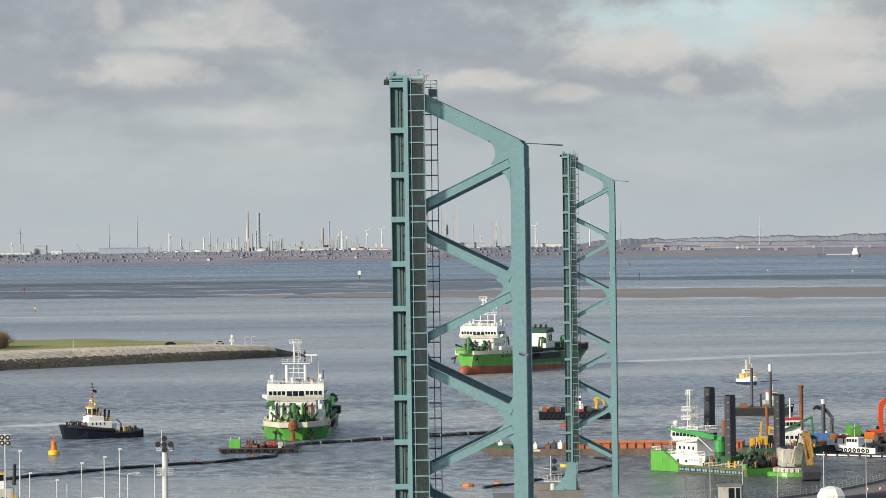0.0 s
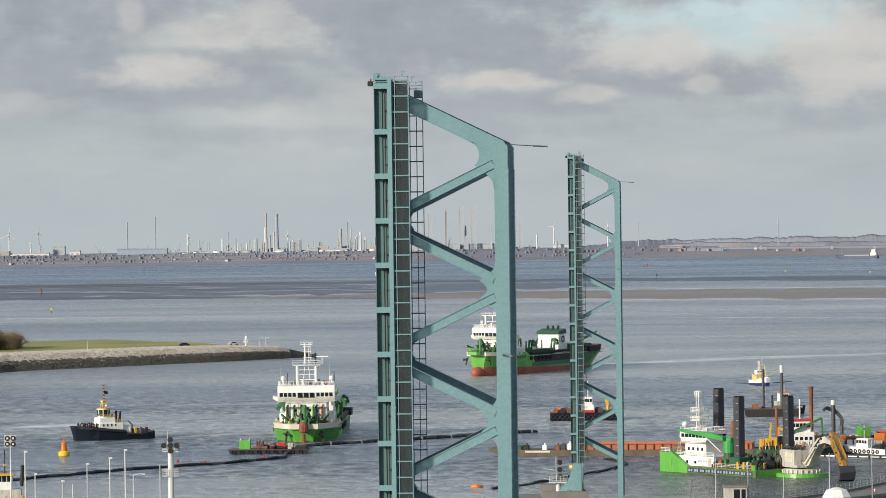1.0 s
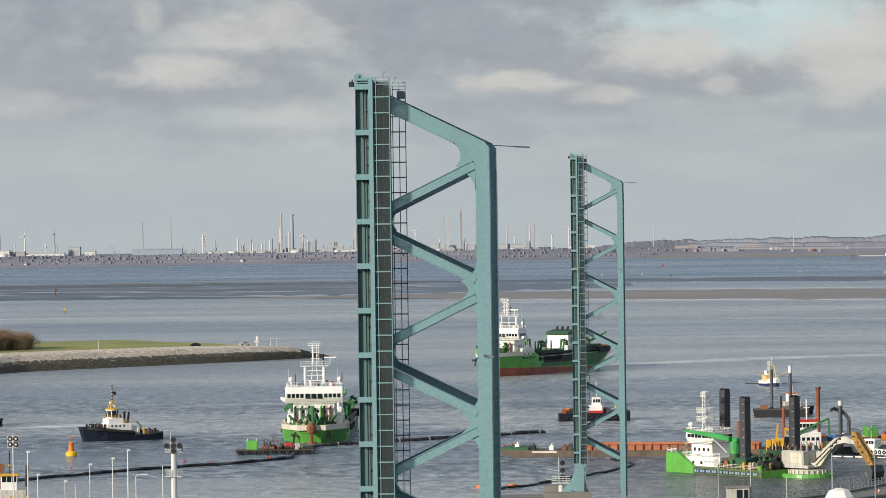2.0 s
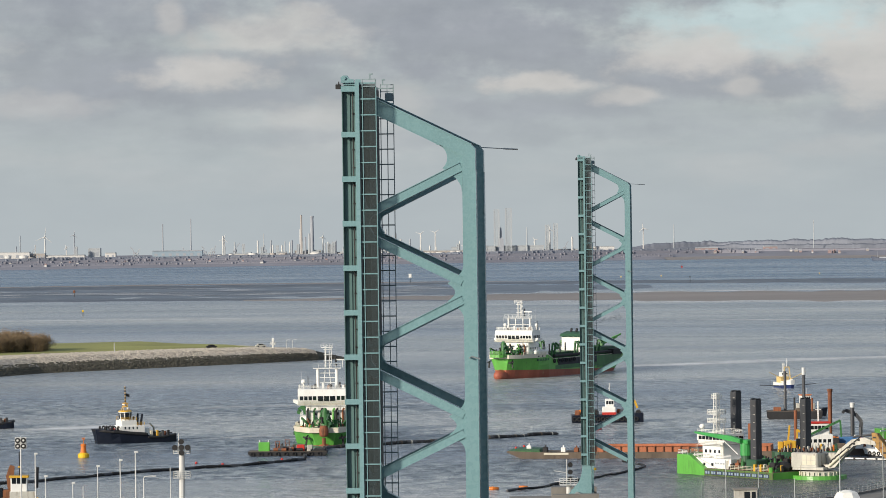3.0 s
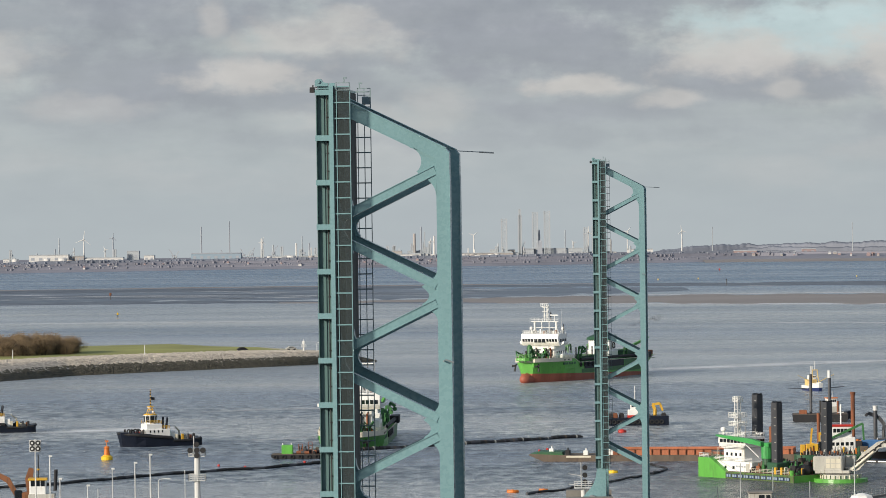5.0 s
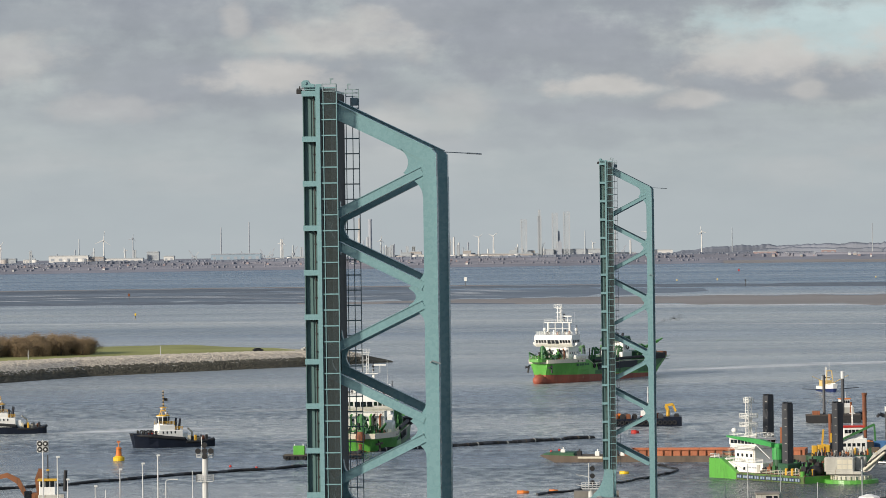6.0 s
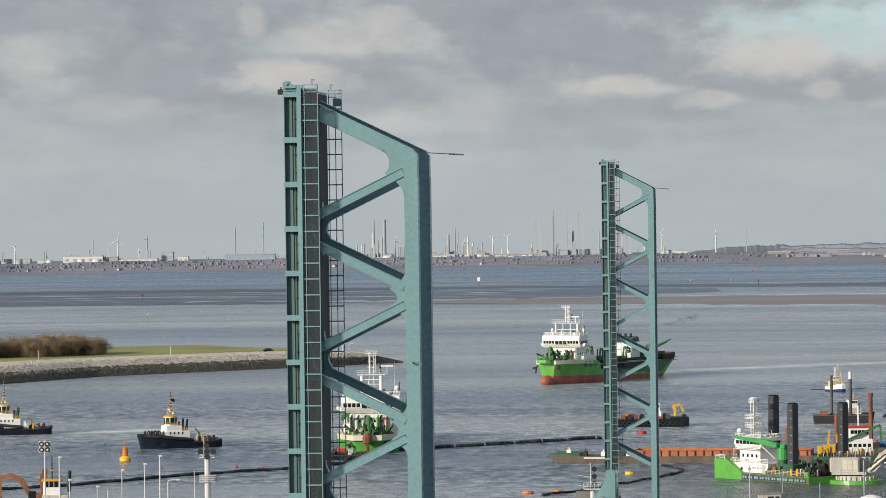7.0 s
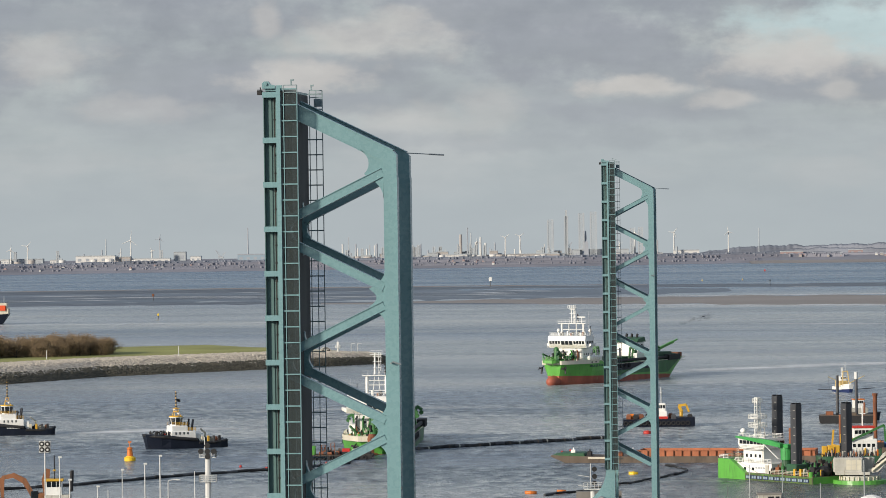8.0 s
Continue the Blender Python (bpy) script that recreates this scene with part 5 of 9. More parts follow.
def trawler(m):
    boat = thing("fishing_trawler", m, "blue beam trawler with yellow upperworks and booms spread", "fishing boat")
    hull_parts(boat, 22, 7, [(0, 4.4), (4, 3.7), (9, 2.6), (22, 2.8)], [(-0.6, 1.9, DKBLUE, "hull"), (1.903, None, WHITE, "bulwark")], bow=0.35, rake=1.4)
    bm = bmesh.new()
    for s in (1, -1):
        for p, q in (((1.2, 0, 4.65), (-2.5, s * 2.7, 4.3)), ((-2.5, s * 2.7, 4.3), (-9, s * 3.5, 3.1))):
            beam(bm, p, q, 0.3, 0.35)
    part("gunwale", bm, WHITE, boat)
    bm = bmesh.new()
    chamfer_box(bm, -17.5, -10.5, -2.6, 2.6, 2.6, 6.0, 0.2)
    part("deckhouse", bm, OCHRE, boat, "pale yellow deckhouse")
    bm = bmesh.new()
    chamfer_box(bm, -15, -11, -2.0, 2.0, 6.0, 8.2, 0.2)
    wheel = part("wheelhouse", bm, WHITE, boat)
    pane_row(wheel, -11.0, -1.8, 1.8, 7.0, 7.8, 4, 0.15)
    bm = bmesh.new()
    for s in (1, -1):
        beam(bm, (-7, s * 2.2, 3.0), (-8, s * 1.4, 11.4), 0.45, 0.5, (1, 0, 0))
    beam(bm, (-8, -1.5, 11.2), (-8, 1.5, 11.2), 0.5, 0.5)
    beam(bm, (-7.6, -1.8, 7.4), (-7.6, 1.8, 7.4), 0.3, 0.3)
    gantry = part("gantry", bm, OCHRE, boat, "pale yellow fishing gantry")
    bm = bmesh.new()
    tube(bm, (-8, 0, 11.4), (-8, 0, 16.0), 0.16, 0.1, 6)
    beam(bm, (-8, -0.8, 14.2), (-8, 0.8, 14.2), 0.12, 0.12)
    part("mast", bm, WHITE, gantry)
    bm = bmesh.new()
    lattice(bm, -13, 0, 8.2, 13.2, 0.4, 1.2, 0.09)
    part("aft_mast", bm, WHITE, boat)
    for s in (1, -1):
        bm = bmesh.new()
        tube(bm, (-7.4, s * 2.0, 4.6), (-6.4, s * 11.2, 8.6), 0.22, 0.16, 6)
        part("boom", bm, OCHRE, boat)
        bm = bmesh.new()
        tube(bm, (-8, s * 1.4, 11.2), (-6.4, s * 11.2, 8.6), 0.04, n=4)
        tube(bm, (-6.4, s * 11.2, 8.6), (-6.2, s * 10.6, 1.4), 0.04, n=4)
        part("rigging_wire", bm, BLACK, boat)
        bm = bmesh.new()
        tube(bm, (-6.2, s * 5.5, 1.3), (-6.2, s * 17.5, 1.9), 0.22, n=6)
        part("net_beam", bm, SPUD, boat)
    boat.scale = (0.58, 0.58, 0.62)
    return boat


def coaster(m, label, hull, upper, length=42, lift=0.0):
    """A small cargo ship far off."""
    ship = thing("cargo_ship", m, label, "ship")
    hull_parts(ship, length, 8, [(u, h + lift) for u, h in ((0, 4.2), (4, 3.6), (7, 2.6), (length - 8, 2.6), (length, 3.2))], [(-0.5, None, hull, "hull")], bow=0.16, rake=1.5, stern_rise=2.0 * lift)
    bm = bmesh.new()
    chamfer_box(bm, -length + 1, -length + 8, -3.2, 3.2, 2.6, 6.2, 0.2)
    chamfer_box(bm, -length + 2, -length + 6.5, -3.0, 3.0, 6.2, 9.4, 0.2)
    house = part("wheelhouse", bm, upper, ship)
    pane_row(house, -length + 6.5, -2.6, 2.6, 7.8, 8.8, 4, 0.2)
    bm = bmesh.new()
    tube(bm, (-5, 0, 3), (-5, 0, 11), 0.2, 0.12, 6)
    part("foremast", bm, HAZE_MID, ship)
    bm = bmesh.new()
    tube(bm, (-length + 4, 0, 9.4), (-length + 4, 0, 13.5), 0.2, 0.12, 6)
    part("mast", bm, HAZE_MID, ship)
    bm = bmesh.new()
    chamfer_box(bm, -length + 9, -8, -3.0, 3.0, 2.6, 3.8, 0.2)
    part("hatch", bm, HAZE_DARK, ship)
    for o in ship.children:
        if not o.name.startswith("hull"):
            o.location.z = lift
    return ship


hopper_1 = hopper_dredger(pose(-40.1, 1055, -2.8, 0, 0, -91), "green trailing suction dredger with white wheelhouse, coming bow on", 80, 2.9, bow_top=7.5)
hopper_2 = hopper_dredger(pose(7.0, 1437, 0, 0, 0, -118.5), "green hopper dredger riding high with red underbody, smoking funnel", 88, 3.2, bell=False, bow_top=8.5, portal=4.4, rake=1.6, blunt=0.002, swell=0.52)
exhaust_smoke = smoke(pose(36.8, 1488, 15.6, 0, 0, 10))
tug_1 = harbour_tug(pose(-103.3, 1072, 0, 0, 0, 180 + 24), "navy harbour tug with white house and yellow mast")
tug_2 = harbour_tug(pose(-156.0, 1132, 0, 0, 0, 180 + 10), "navy harbour tug with white house, slowly under way", flag=False)
multicat(pose(37.0, 1140, 0, 0, 0, 0))
trawler(pose(103.8, 1334, 0, 0, 0, -72))
coaster(pose(398, 4218, 0, 0, 0, 160), "small dark cargo ship with white wheelhouse, far off", HAZE_NAVY, HAZE_PALE, 44)
red_ship = coaster(pose(-420, 2300, 0, 0, 0, 200), "dark cargo ship with red and white stern house", NAVY, CREAM, 90, 3.0)
put_red = bmesh.new()
chamfer_box(put_red, -87.6, -83.0, -4.2, 4.2, 8.0, 11.0, 0.5)
part("lifeboat", put_red, REDORANGE, red_ship, "red-orange lifeboat at the stern")


# ---- dredging works: pontoons, barges, pipelines, buoys ----
def backhoe_dredger(m):
    """A backhoe pontoon: accommodation at one end, three spuds, an excavator that slews at the other. x runs from the house end to the excavator."""
    d = thing("backhoe_dredger", m, "bright green backhoe dredger with white deckhouse and spuds", "dredger")
    bm = bmesh.new()
    plate(bm, [(0, -0.8), (0.0, 5.0), (4.2, 5.0), (9.5, 1.7), (33, 1.7), (33, -0.8)], -7.5, 10.5)
    part("hull", bm, GREEN, d, "bright green pontoon hull with raised stern")
    bm = bmesh.new()
    box(bm, 9.0, 32.8, -7.2, 10.2, 1.7, 1.82)
    part("deck", bm, TIMBER, d, "muddy working deck")
    for i in range(11):
        bm = bmesh.new()
        box(bm, 10.0 + 2.0 * i, 11.7 + 2.0 * i, -7.66, -7.56, 0.35, 1.25)
        fr = part("fender_panel", bm, DKBLUE, d, "dark blue fender panel with pale frame")
        bm = bmesh.new()
        for k in range(2):
            box(bm, 10.2 + 2.0 * i + 0.8 * k, 10.75 + 2.0 * i + 0.8 * k, -7.74, -7.67, 0.5, 1.1)
        part("frame", bm, HAZE_BLUE, fr)
    for i in range(10):
        bm = bmesh.new()
        box(bm, -0.05, 0.0, -6.3 + 1.25 * i, -5.6 + 1.25 * i, 3.6, 4.0)
        part("name_bar", bm, GREEN_DK, d)
    bm = bmesh.new()
    box(bm, 9.6, 33.02, -7.55, -7.503, -0.8, 1.66)
    part("side_plate", bm, MOSS, d, "mossy dark green hull side")
    bm = bmesh.new()
    rails(bm, [(18.2, -7.2, 1.82), (31.0, -7.2, 1.82)], 1.05, 1.4, 0.04)
    part("railing", bm, CREAM, d)
    # accommodation
    bm = bmesh.new()
    plate(bm, [(3.6, 1.7), (3.2, 5.0), (4.6, 5.0), (4.6, 4.3), (17.6, 4.3), (17.6, 1.7)], -6.4, 2.0)
    low = part("deckhouse", bm, WHITE, d, "white lower deckhouse")
    bm = bmesh.new()
    chamfer_box(bm, 6.2, 13.4, -5.2, 0.4, 4.3, 7.8, 0.2)
    mid = part("upper_house", bm, WHITE, d)
    bm = bmesh.new()
    plate(bm, [(4.6, 8.9), (5.6, 7.8), (13.6, 7.8), (14.2, 8.9), (14.0, 10.4), (4.9, 10.4)], -5.4, 0.6)
    wheel = part("wheelhouse", bm, WHITE, d, "white wheelhouse with tinted windows")
    pane_row(wheel, -5.42, 5.2, 13.8, 8.9, 9.8, 7, 0.2, axis="x")
    pane_row(wheel, 14.14, -5.2, 0.4, 8.95, 9.8, 4, 0.2)
    pane_row(mid, -5.22, 6.8, 13.0, 5.6, 6.4, 4, 0.9, axis="x")
    for i in range(4):
        bm = bmesh.new()
        box(bm, 12.0 + 0.9 * i, 12.6 + 0.9 * i, -6.46, -6.4, 2.9, 3.3)
        part("name_bar", bm, HAZE_DARK, low)
    bm = bmesh.new()
    box(bm, 15.5, 16.6, -6.45, -6.4, 1.9, 3.9)
    part("door", bm, GREYMACH, low)
    for pts in ([(4.9, -5.3, 10.4), (14, -5.3, 10.4), (14, 0.5, 10.4), (4.9, 0.5, 10.4)], [(4.8, -6.3, 4.3), (17.4, -6.3, 4.3)], [(0.2, -7.3, 5.0), (3.4, -7.3, 5.0)], [(0.2, 10.3, 5.0), (0.2, -7.3, 5.0)]):
        bm = bmesh.new()
        rails(bm, pts, 1.05, 1.3, 0.045)
        part("railing", bm, WHITE, d)
    bm = bmesh.new()
    box(bm, 1.2, 6.3, -4.6, 0.0, 6.4, 6.55)
    part("awning", bm, SPUD, d, "dark awning over the stern")
    bm = bmesh.new()
    beam(bm, (6.2, -6.0, 4.3), (12.8, -6.0, 1.8), 0.9, 0.15)
    rails(bm, [(8.5, -5.5, 4.3), (13.4, -5.5, 1.9)], 1.0, 1.2, 0.04)
    part("gangway", bm, GREYMACH, d)
    # lattice mast with ring platforms
    bm = bmesh.new()
    lattice(bm, 8.4, -2.6, 10.4, 20.6, 0.45, 1.1, 0.09)
    mast = part("mast", bm, WHITE, d, "white lattice mast with caged platforms")
    for z, w in ((13.0, 2.6), (15.2, 2.6), (19.2, 1.4)):
        bm = bmesh.new()
        box(bm, 8.4 - w / 1.6, 8.4 + w / 1.6, -2.6 - w / 2, -2.6 + w / 2, z, z + 0.12)
        for s in (1, -1):
            rails(bm, [(8.4 + s * w / 1.6, -2.6 - w / 2, z), (8.4 + s * w / 1.6, -2.6 + w / 2, z)], 1.2, 0.8, 0.06)
            rails(bm, [(8.4 - w / 1.6, -2.6 + s * w / 2, z), (8.4 + w / 1.6, -2.6 + s * w / 2, z)], 1.2, 0.8, 0.06)
        part("platform", bm, WHITE, mast)
    bm = bmesh.new()
    tube(bm, (5.4, -4.4, 10.4), (5.4, -4.4, 11.6), 0.12, n=6)
    ball(bm, (5.4, -4.4, 12.1), 0.7, 10, 6)
    part("satellite_dome", bm, WHITE, d, smooth=True)
    bm = bmesh.new()
    tube(bm, (16.0, 1.0, 4.3), (16.0, 1.0, 13.0), 0.6, n=10)
    part("exhaust", bm, RUST, d, "rusty exhaust stack")
    # green deck crane, jib laid over the house
    bm = bmesh.new()
    tube(bm, (20.5, -4.4, 1.8), (20.5, -4.4, 5.4), 1.2, 1.1, 14)
    crane = part("deck_crane", bm, GREEN_DK, d, "green deck crane with jib laid over the house")
    bm = bmesh.new()
    tube(bm, (20.5, -4.4, 5.4), (20.5, -4.4, 8.6), 1.35, n=14)
    chamfer_box(bm, 18.8, 22.2, -5.6, -3.2, 8.4, 9.4, 0.2)
    part("crane_post", bm, GREEN_JIB, crane)
    bm = bmesh.new()
    plate(bm, [(20.8, 8.6), (20.8, 9.6), (17.0, 10.3), (5.2, 10.9), (5.2, 10.5), (15.5, 9.2)], -6.6, -5.5)
    part("jib", bm, GREEN_JIB, crane)
    bm = bmesh.new()
    tube(bm, (19.4, -5.8, 5.6), (14.2, -6.0, 9.3), 0.14, n=6)
    part("ram", bm, POLE, crane)
    # spuds: square steel legs with pale draught marks
    for x, y, top in ((7.4, 4.2, 20.7), (24.4, -4.8, 19.6), (25.6, 9.2, 19.2)):
        bm = bmesh.new()
        chamfer_box(bm, x - 0.95, x + 0.95, y - 0.95, y + 0.95, -2, top, 0.12)
        sp = part("spud", bm, SPUD, d, "dark square steel spud leg")
        for u in (-0.9, 0.5):
            bm = bmesh.new()
            box(bm, x + u, x + u + 0.4, y - 0.7, y + 0.7, top, top + 0.3)
            part("sheave", bm, BLACK, sp)
        for k in range(8):
            bm = bmesh.new()
            box(bm, x + 0.15, x + 0.75, y - 1.0, y - 0.94, top - 1.6 - 2.1 * k, top - 1.48 - 2.1 * k)
            part("draught_mark", bm, GREYMACH, sp)
        bm = bmesh.new()
        chamfer_box(bm, x - 1.7, x + 1.7, y - 1.7, y + 1.7, 1.8, 4.6, 0.2)
        part("spud_guide", bm, GREEN_DK, d)
    # machinery on deck
    rnd = random.Random(11)
    for i in range(130):
        x, y = rnd.uniform(18.0, 32.0), rnd.uniform(-6.6, 9.4)
        if abs(x - 24.4) < 2.2 and y < -2:
            continue
        w, h = rnd.uniform(0.25, 0.9), rnd.uniform(0.5, 3.0)
        bm = bmesh.new()
        if i % 3 == 0:
            h = min(h, 1.8)
            tube(bm, (x - w, y, 1.8 + h / 2), (x + w, y, 1.8 + h / 2), h / 2, n=10)
            box(bm, x - w * 0.8, x + w * 0.8, y - 0.4, y + 0.4, 1.8, 1.8 + h * 0.4)
        else:
            chamfer_box(bm, x - w, x + w, y - w * 0.7, y + w * 0.7, 1.8, 1.8 + h, 0.1)
            tube(bm, (x, y, 1.8 + h), (x, y, 2.4 + h), 0.15, n=6)
        part("machinery", bm, [GREEN_DK, RUST, SPUD, BLACK, GREEN_SIDE, TIMBER, BLACK][i % 7], d)
    bm = bmesh.new()
    tube(bm, (31.8, -7.0, 0.2), (31.8, -7.0, 3.0), 0.5, n=10)
    part("bollard", bm, GREEN, d)
    bm = bmesh.new()
    ball(bm, (31.0, -2.5, 2.8), 1.9, 9, 6, 0.8)
    part("bucket", bm, BLACK, d, "black spare bucket on deck")
    d.scale = (1, 1, 0.9)
    for i in range(90):
        x, y = rnd.uniform(17.0, 32.4), rnd.uniform(-7.2, -4.0)
        if abs(x - 24.4) < 1.4 or abs(x - 20.5) < 1.5:
            continue
        bm = bmesh.new()
        h = rnd.uniform(0.4, 1.8)
        if i % 2:
            tube(bm, (x, y, 1.82), (x, y, 1.82 + h), 0.16, n=6)
            tube(bm, (x, y, 1.7 + h), (x + rnd.uniform(-0.8, 0.8), y, 1.7 + h), 0.12, n=6)
        else:
            chamfer_box(bm, x - 0.3, x + 0.3, y - 0.3, y + 0.3, 1.82, 1.82 + h, 0.06)
        part("deck_fitting", bm, [BLACK, RUST, CREAM, SPUD, GREEN_SIDE, TIMBER, YELLOW, BLACK][i % 8], d)
    for k in range(5):
        bm = bmesh.new()
        tube(bm, (18 + 0.2 * k, -6.9 + 0.35 * k, 2.05 + 0.05 * k), (32.4, -6.7 + 0.35 * k, 2.0), 0.11, n=6)
        part("deck_pipe", bm, [RUST, GREEN_DK, GREYMACH][k % 3], d)
    for x, z in ((5.4, 2.4), (8.0, 2.4), (10.8, 2.4)):
        bm = bmesh.new()
        box(bm, x, x + 0.7, -6.46, -6.405, z, z + 0.7)
        part("porthole", bm, GLASS, low)
    for k, (x, z0, z1) in enumerate(((4.9, 4.3, 7.6), (13.8, 4.3, 7.8), (14.6, 1.8, 4.3))):
        bm = bmesh.new()
        for q in range(8):
            zz = z0 + (z1 - z0) * q / 7
            beam(bm, (x, -5.9, zz), (x + 0.6, -5.9, zz), 0.06, 0.06)
        for q in (0, 0.6):
            beam(bm, (x + q, -5.9, z0), (x + q, -5.9, z1), 0.07, 0.07, (1, 0, 0))
        part("ladder", bm, CREAM, d)
    bm = bmesh.new()
    box(bm, 6.0, 13.6, -6.2, -5.25, 7.62, 7.74)
    rails(bm, [(6.0, -6.2, 7.74), (13.6, -6.2, 7.74)], 1.0, 1.2, 0.04)
    part("bridge_wing", bm, WHITE, d)
    for x, y in ((6.6, -0.6), (10.6, -4.6), (12.6, -1.0), (11.4, -3.0)):
        bm = bmesh.new()
        tube(bm, (x, y, 10.4), (x, y, 12.2 + 0.4 * (x % 3)), 0.07, n=6)
        chamfer_box(bm, x - 0.3, x + 0.3, y - 0.25, y + 0.25, 10.4, 11.0, 0.06)
        part("searchlight", bm, GREYMACH, d)
    # turntable pontoon
    bm = bmesh.new()
    tube(bm, (37, 3.0, -0.8), (37, 3.0, 0.9), 6.2, 6.0, 28)
    part("turntable_base", bm, GREEN, d)
    bm = bmesh.new()
    tube(bm, (37, 3.0, 0.9), (37, 3.0, 1.95), 4.3, 4.3, 32)
    tt = part("turntable", bm, GREYMACH, d, "pale turntable ring")
    for i in range(24):
        a = 2 * math.pi * i / 24
        bm = bmesh.new()
        box(bm, 37 + 4.5 * math.cos(a) - 0.12, 37 + 4.5 * math.cos(a) + 0.12, 3.0 + 4.5 * math.sin(a) - 0.12, 3.0 + 4.5 * math.sin(a) + 0.12, 0.9, 1.8)
        part("bolt", bm, CREAM, tt)
    return d


def excavator(dredger):
    """The slewing machine on the turntable: keyed as one part with what it carries. x along its boom."""
    ex = new("excavator")
    ex.parent = dredger
    ex.matrix_basis = pose(37, 3.0, 1.95)
    tagged(ex, "pale grey excavator with yellow arm and steel bucket")
    bm = bmesh.new()
    chamfer_box(bm, -5.4, 2.4, -3.0, 3.0, 0.3, 1.0, 0.1)
    chamfer_box(bm, -5.8, 0.8, -2.9, 2.9, 1.0, 4.6, 0.25)
    chamfer_box(bm, 0.8, 3.2, 1.4, 3.0, 1.0, 4.4, 0.2)
    part("house", bm, GREYMACH, ex)
    for s in (1, -1):
        for k in range(3):
            for j in range(2):
                bm = bmesh.new()
                box(bm, -2.9 + 1.15 * k, -1.9 + 1.15 * k, s * 2.9 - 0.05, s * 2.9 + 0.05, 1.6 + 1.25 * j, 2.7 + 1.25 * j)
                part("grille", bm, CREAM, ex)
    for k in range(5):
        bm = bmesh.new()
        box(bm, -5.86, -5.78, -2.4 + 0.98 * k, -1.6 + 0.98 * k, 1.5, 4.0)
        part("grille", bm, SPUD, ex)
    for i in range(14):
        bm = bmesh.new()
        chamfer_box(bm, -5.4 + 0.45 * i, -5.05 + 0.45 * i, -2.2 + 1.3 * (i % 4), -1.5 + 1.3 * (i % 4), 4.6, 5.0 + 0.3 * (i % 4), 0.05)
        part("engine_fitting", bm, [BLACK, SPUD, RUST, GREYMACH][i % 4], ex)
    bm = bmesh.new()
    prof = [(1.0, 1.6), (2.6, 1.6), (5.0, 5.2), (8.4, 8.0), (11.6, 8.6), (14.2, 7.6), (14.4, 6.6), (11.4, 7.0), (8.8, 6.4), (6.4, 3.8), (4.2, 1.0), (2.6, 0.6)]
    plate(bm, prof, -0.8, 0.8)
    part("boom", bm, GREYMACH, ex)
    for s in (1, -1):
        bm = bmesh.new()
        tube(bm, (2.8, s * 1.1, 1.2), (7.6, s * 1.1, 5.6), 0.3, n=8)
        part("boom_ram", bm, CREAM, ex)
    bm = bmesh.new()
    tube(bm, (8.4, 0, 8.6), (13.8, 0, 9.4), 0.28, n=8)
    part("arm_ram", bm, SPUD, ex)
    bm = bmesh.new()
    plate(bm, [(13.2, 9.8), (14.6, 9.6), (19.6, 1.8), (19.0, 1.3), (18.2, 1.6), (13.6, 7.0)], -0.65, 0.65)
    part("arm", bm, ARM, ex, "weathered ochre dipper arm")
    for k in range(6):
        bm = bmesh.new()
        x, z = 13.9 + 0.85 * k, 8.6 - 1.25 * k
        box(bm, x - 0.3, x + 0.45, -0.75, 0.75, z - 0.18, z + 0.18)
        part("arm_rib", bm, [BLACK, ARM, RUST][k % 3], ex)
    for k in range(7):
        bm = bmesh.new()
        x, z = 3.2 + 1.15 * k, 2.6 + 0.95 * k
        tube(bm, (x, -0.95, z), (x + 1.0, -0.95, z + 0.8), 0.12, n=6)
        chamfer_box(bm, x - 0.2, x + 0.3, -1.0, -0.8, z - 0.6, z - 0.1, 0.05)
        part("hose", bm, BLACK, ex)
    for s in (0.72, -0.72):
        bm = bmesh.new()
        tube(bm, (14.6, s, 9.2), (18.9, s, 3.4), 0.2, n=8)
        part("bucket_ram", bm, ARM, ex)
    bm = bmesh.new()
    plate(bm, [(18.4, 1.7), (20.0, 1.8), (20.6, 0.2), (20.2, -1.6), (18.6, -2.4), (17.0, -1.8), (17.4, -1.4), (18.8, -1.6), (19.5, -0.6), (18.6, 0.4)], -2.0, 2.0)
    part("bucket", bm, SPUD, ex, "worn steel bucket")
    return ex


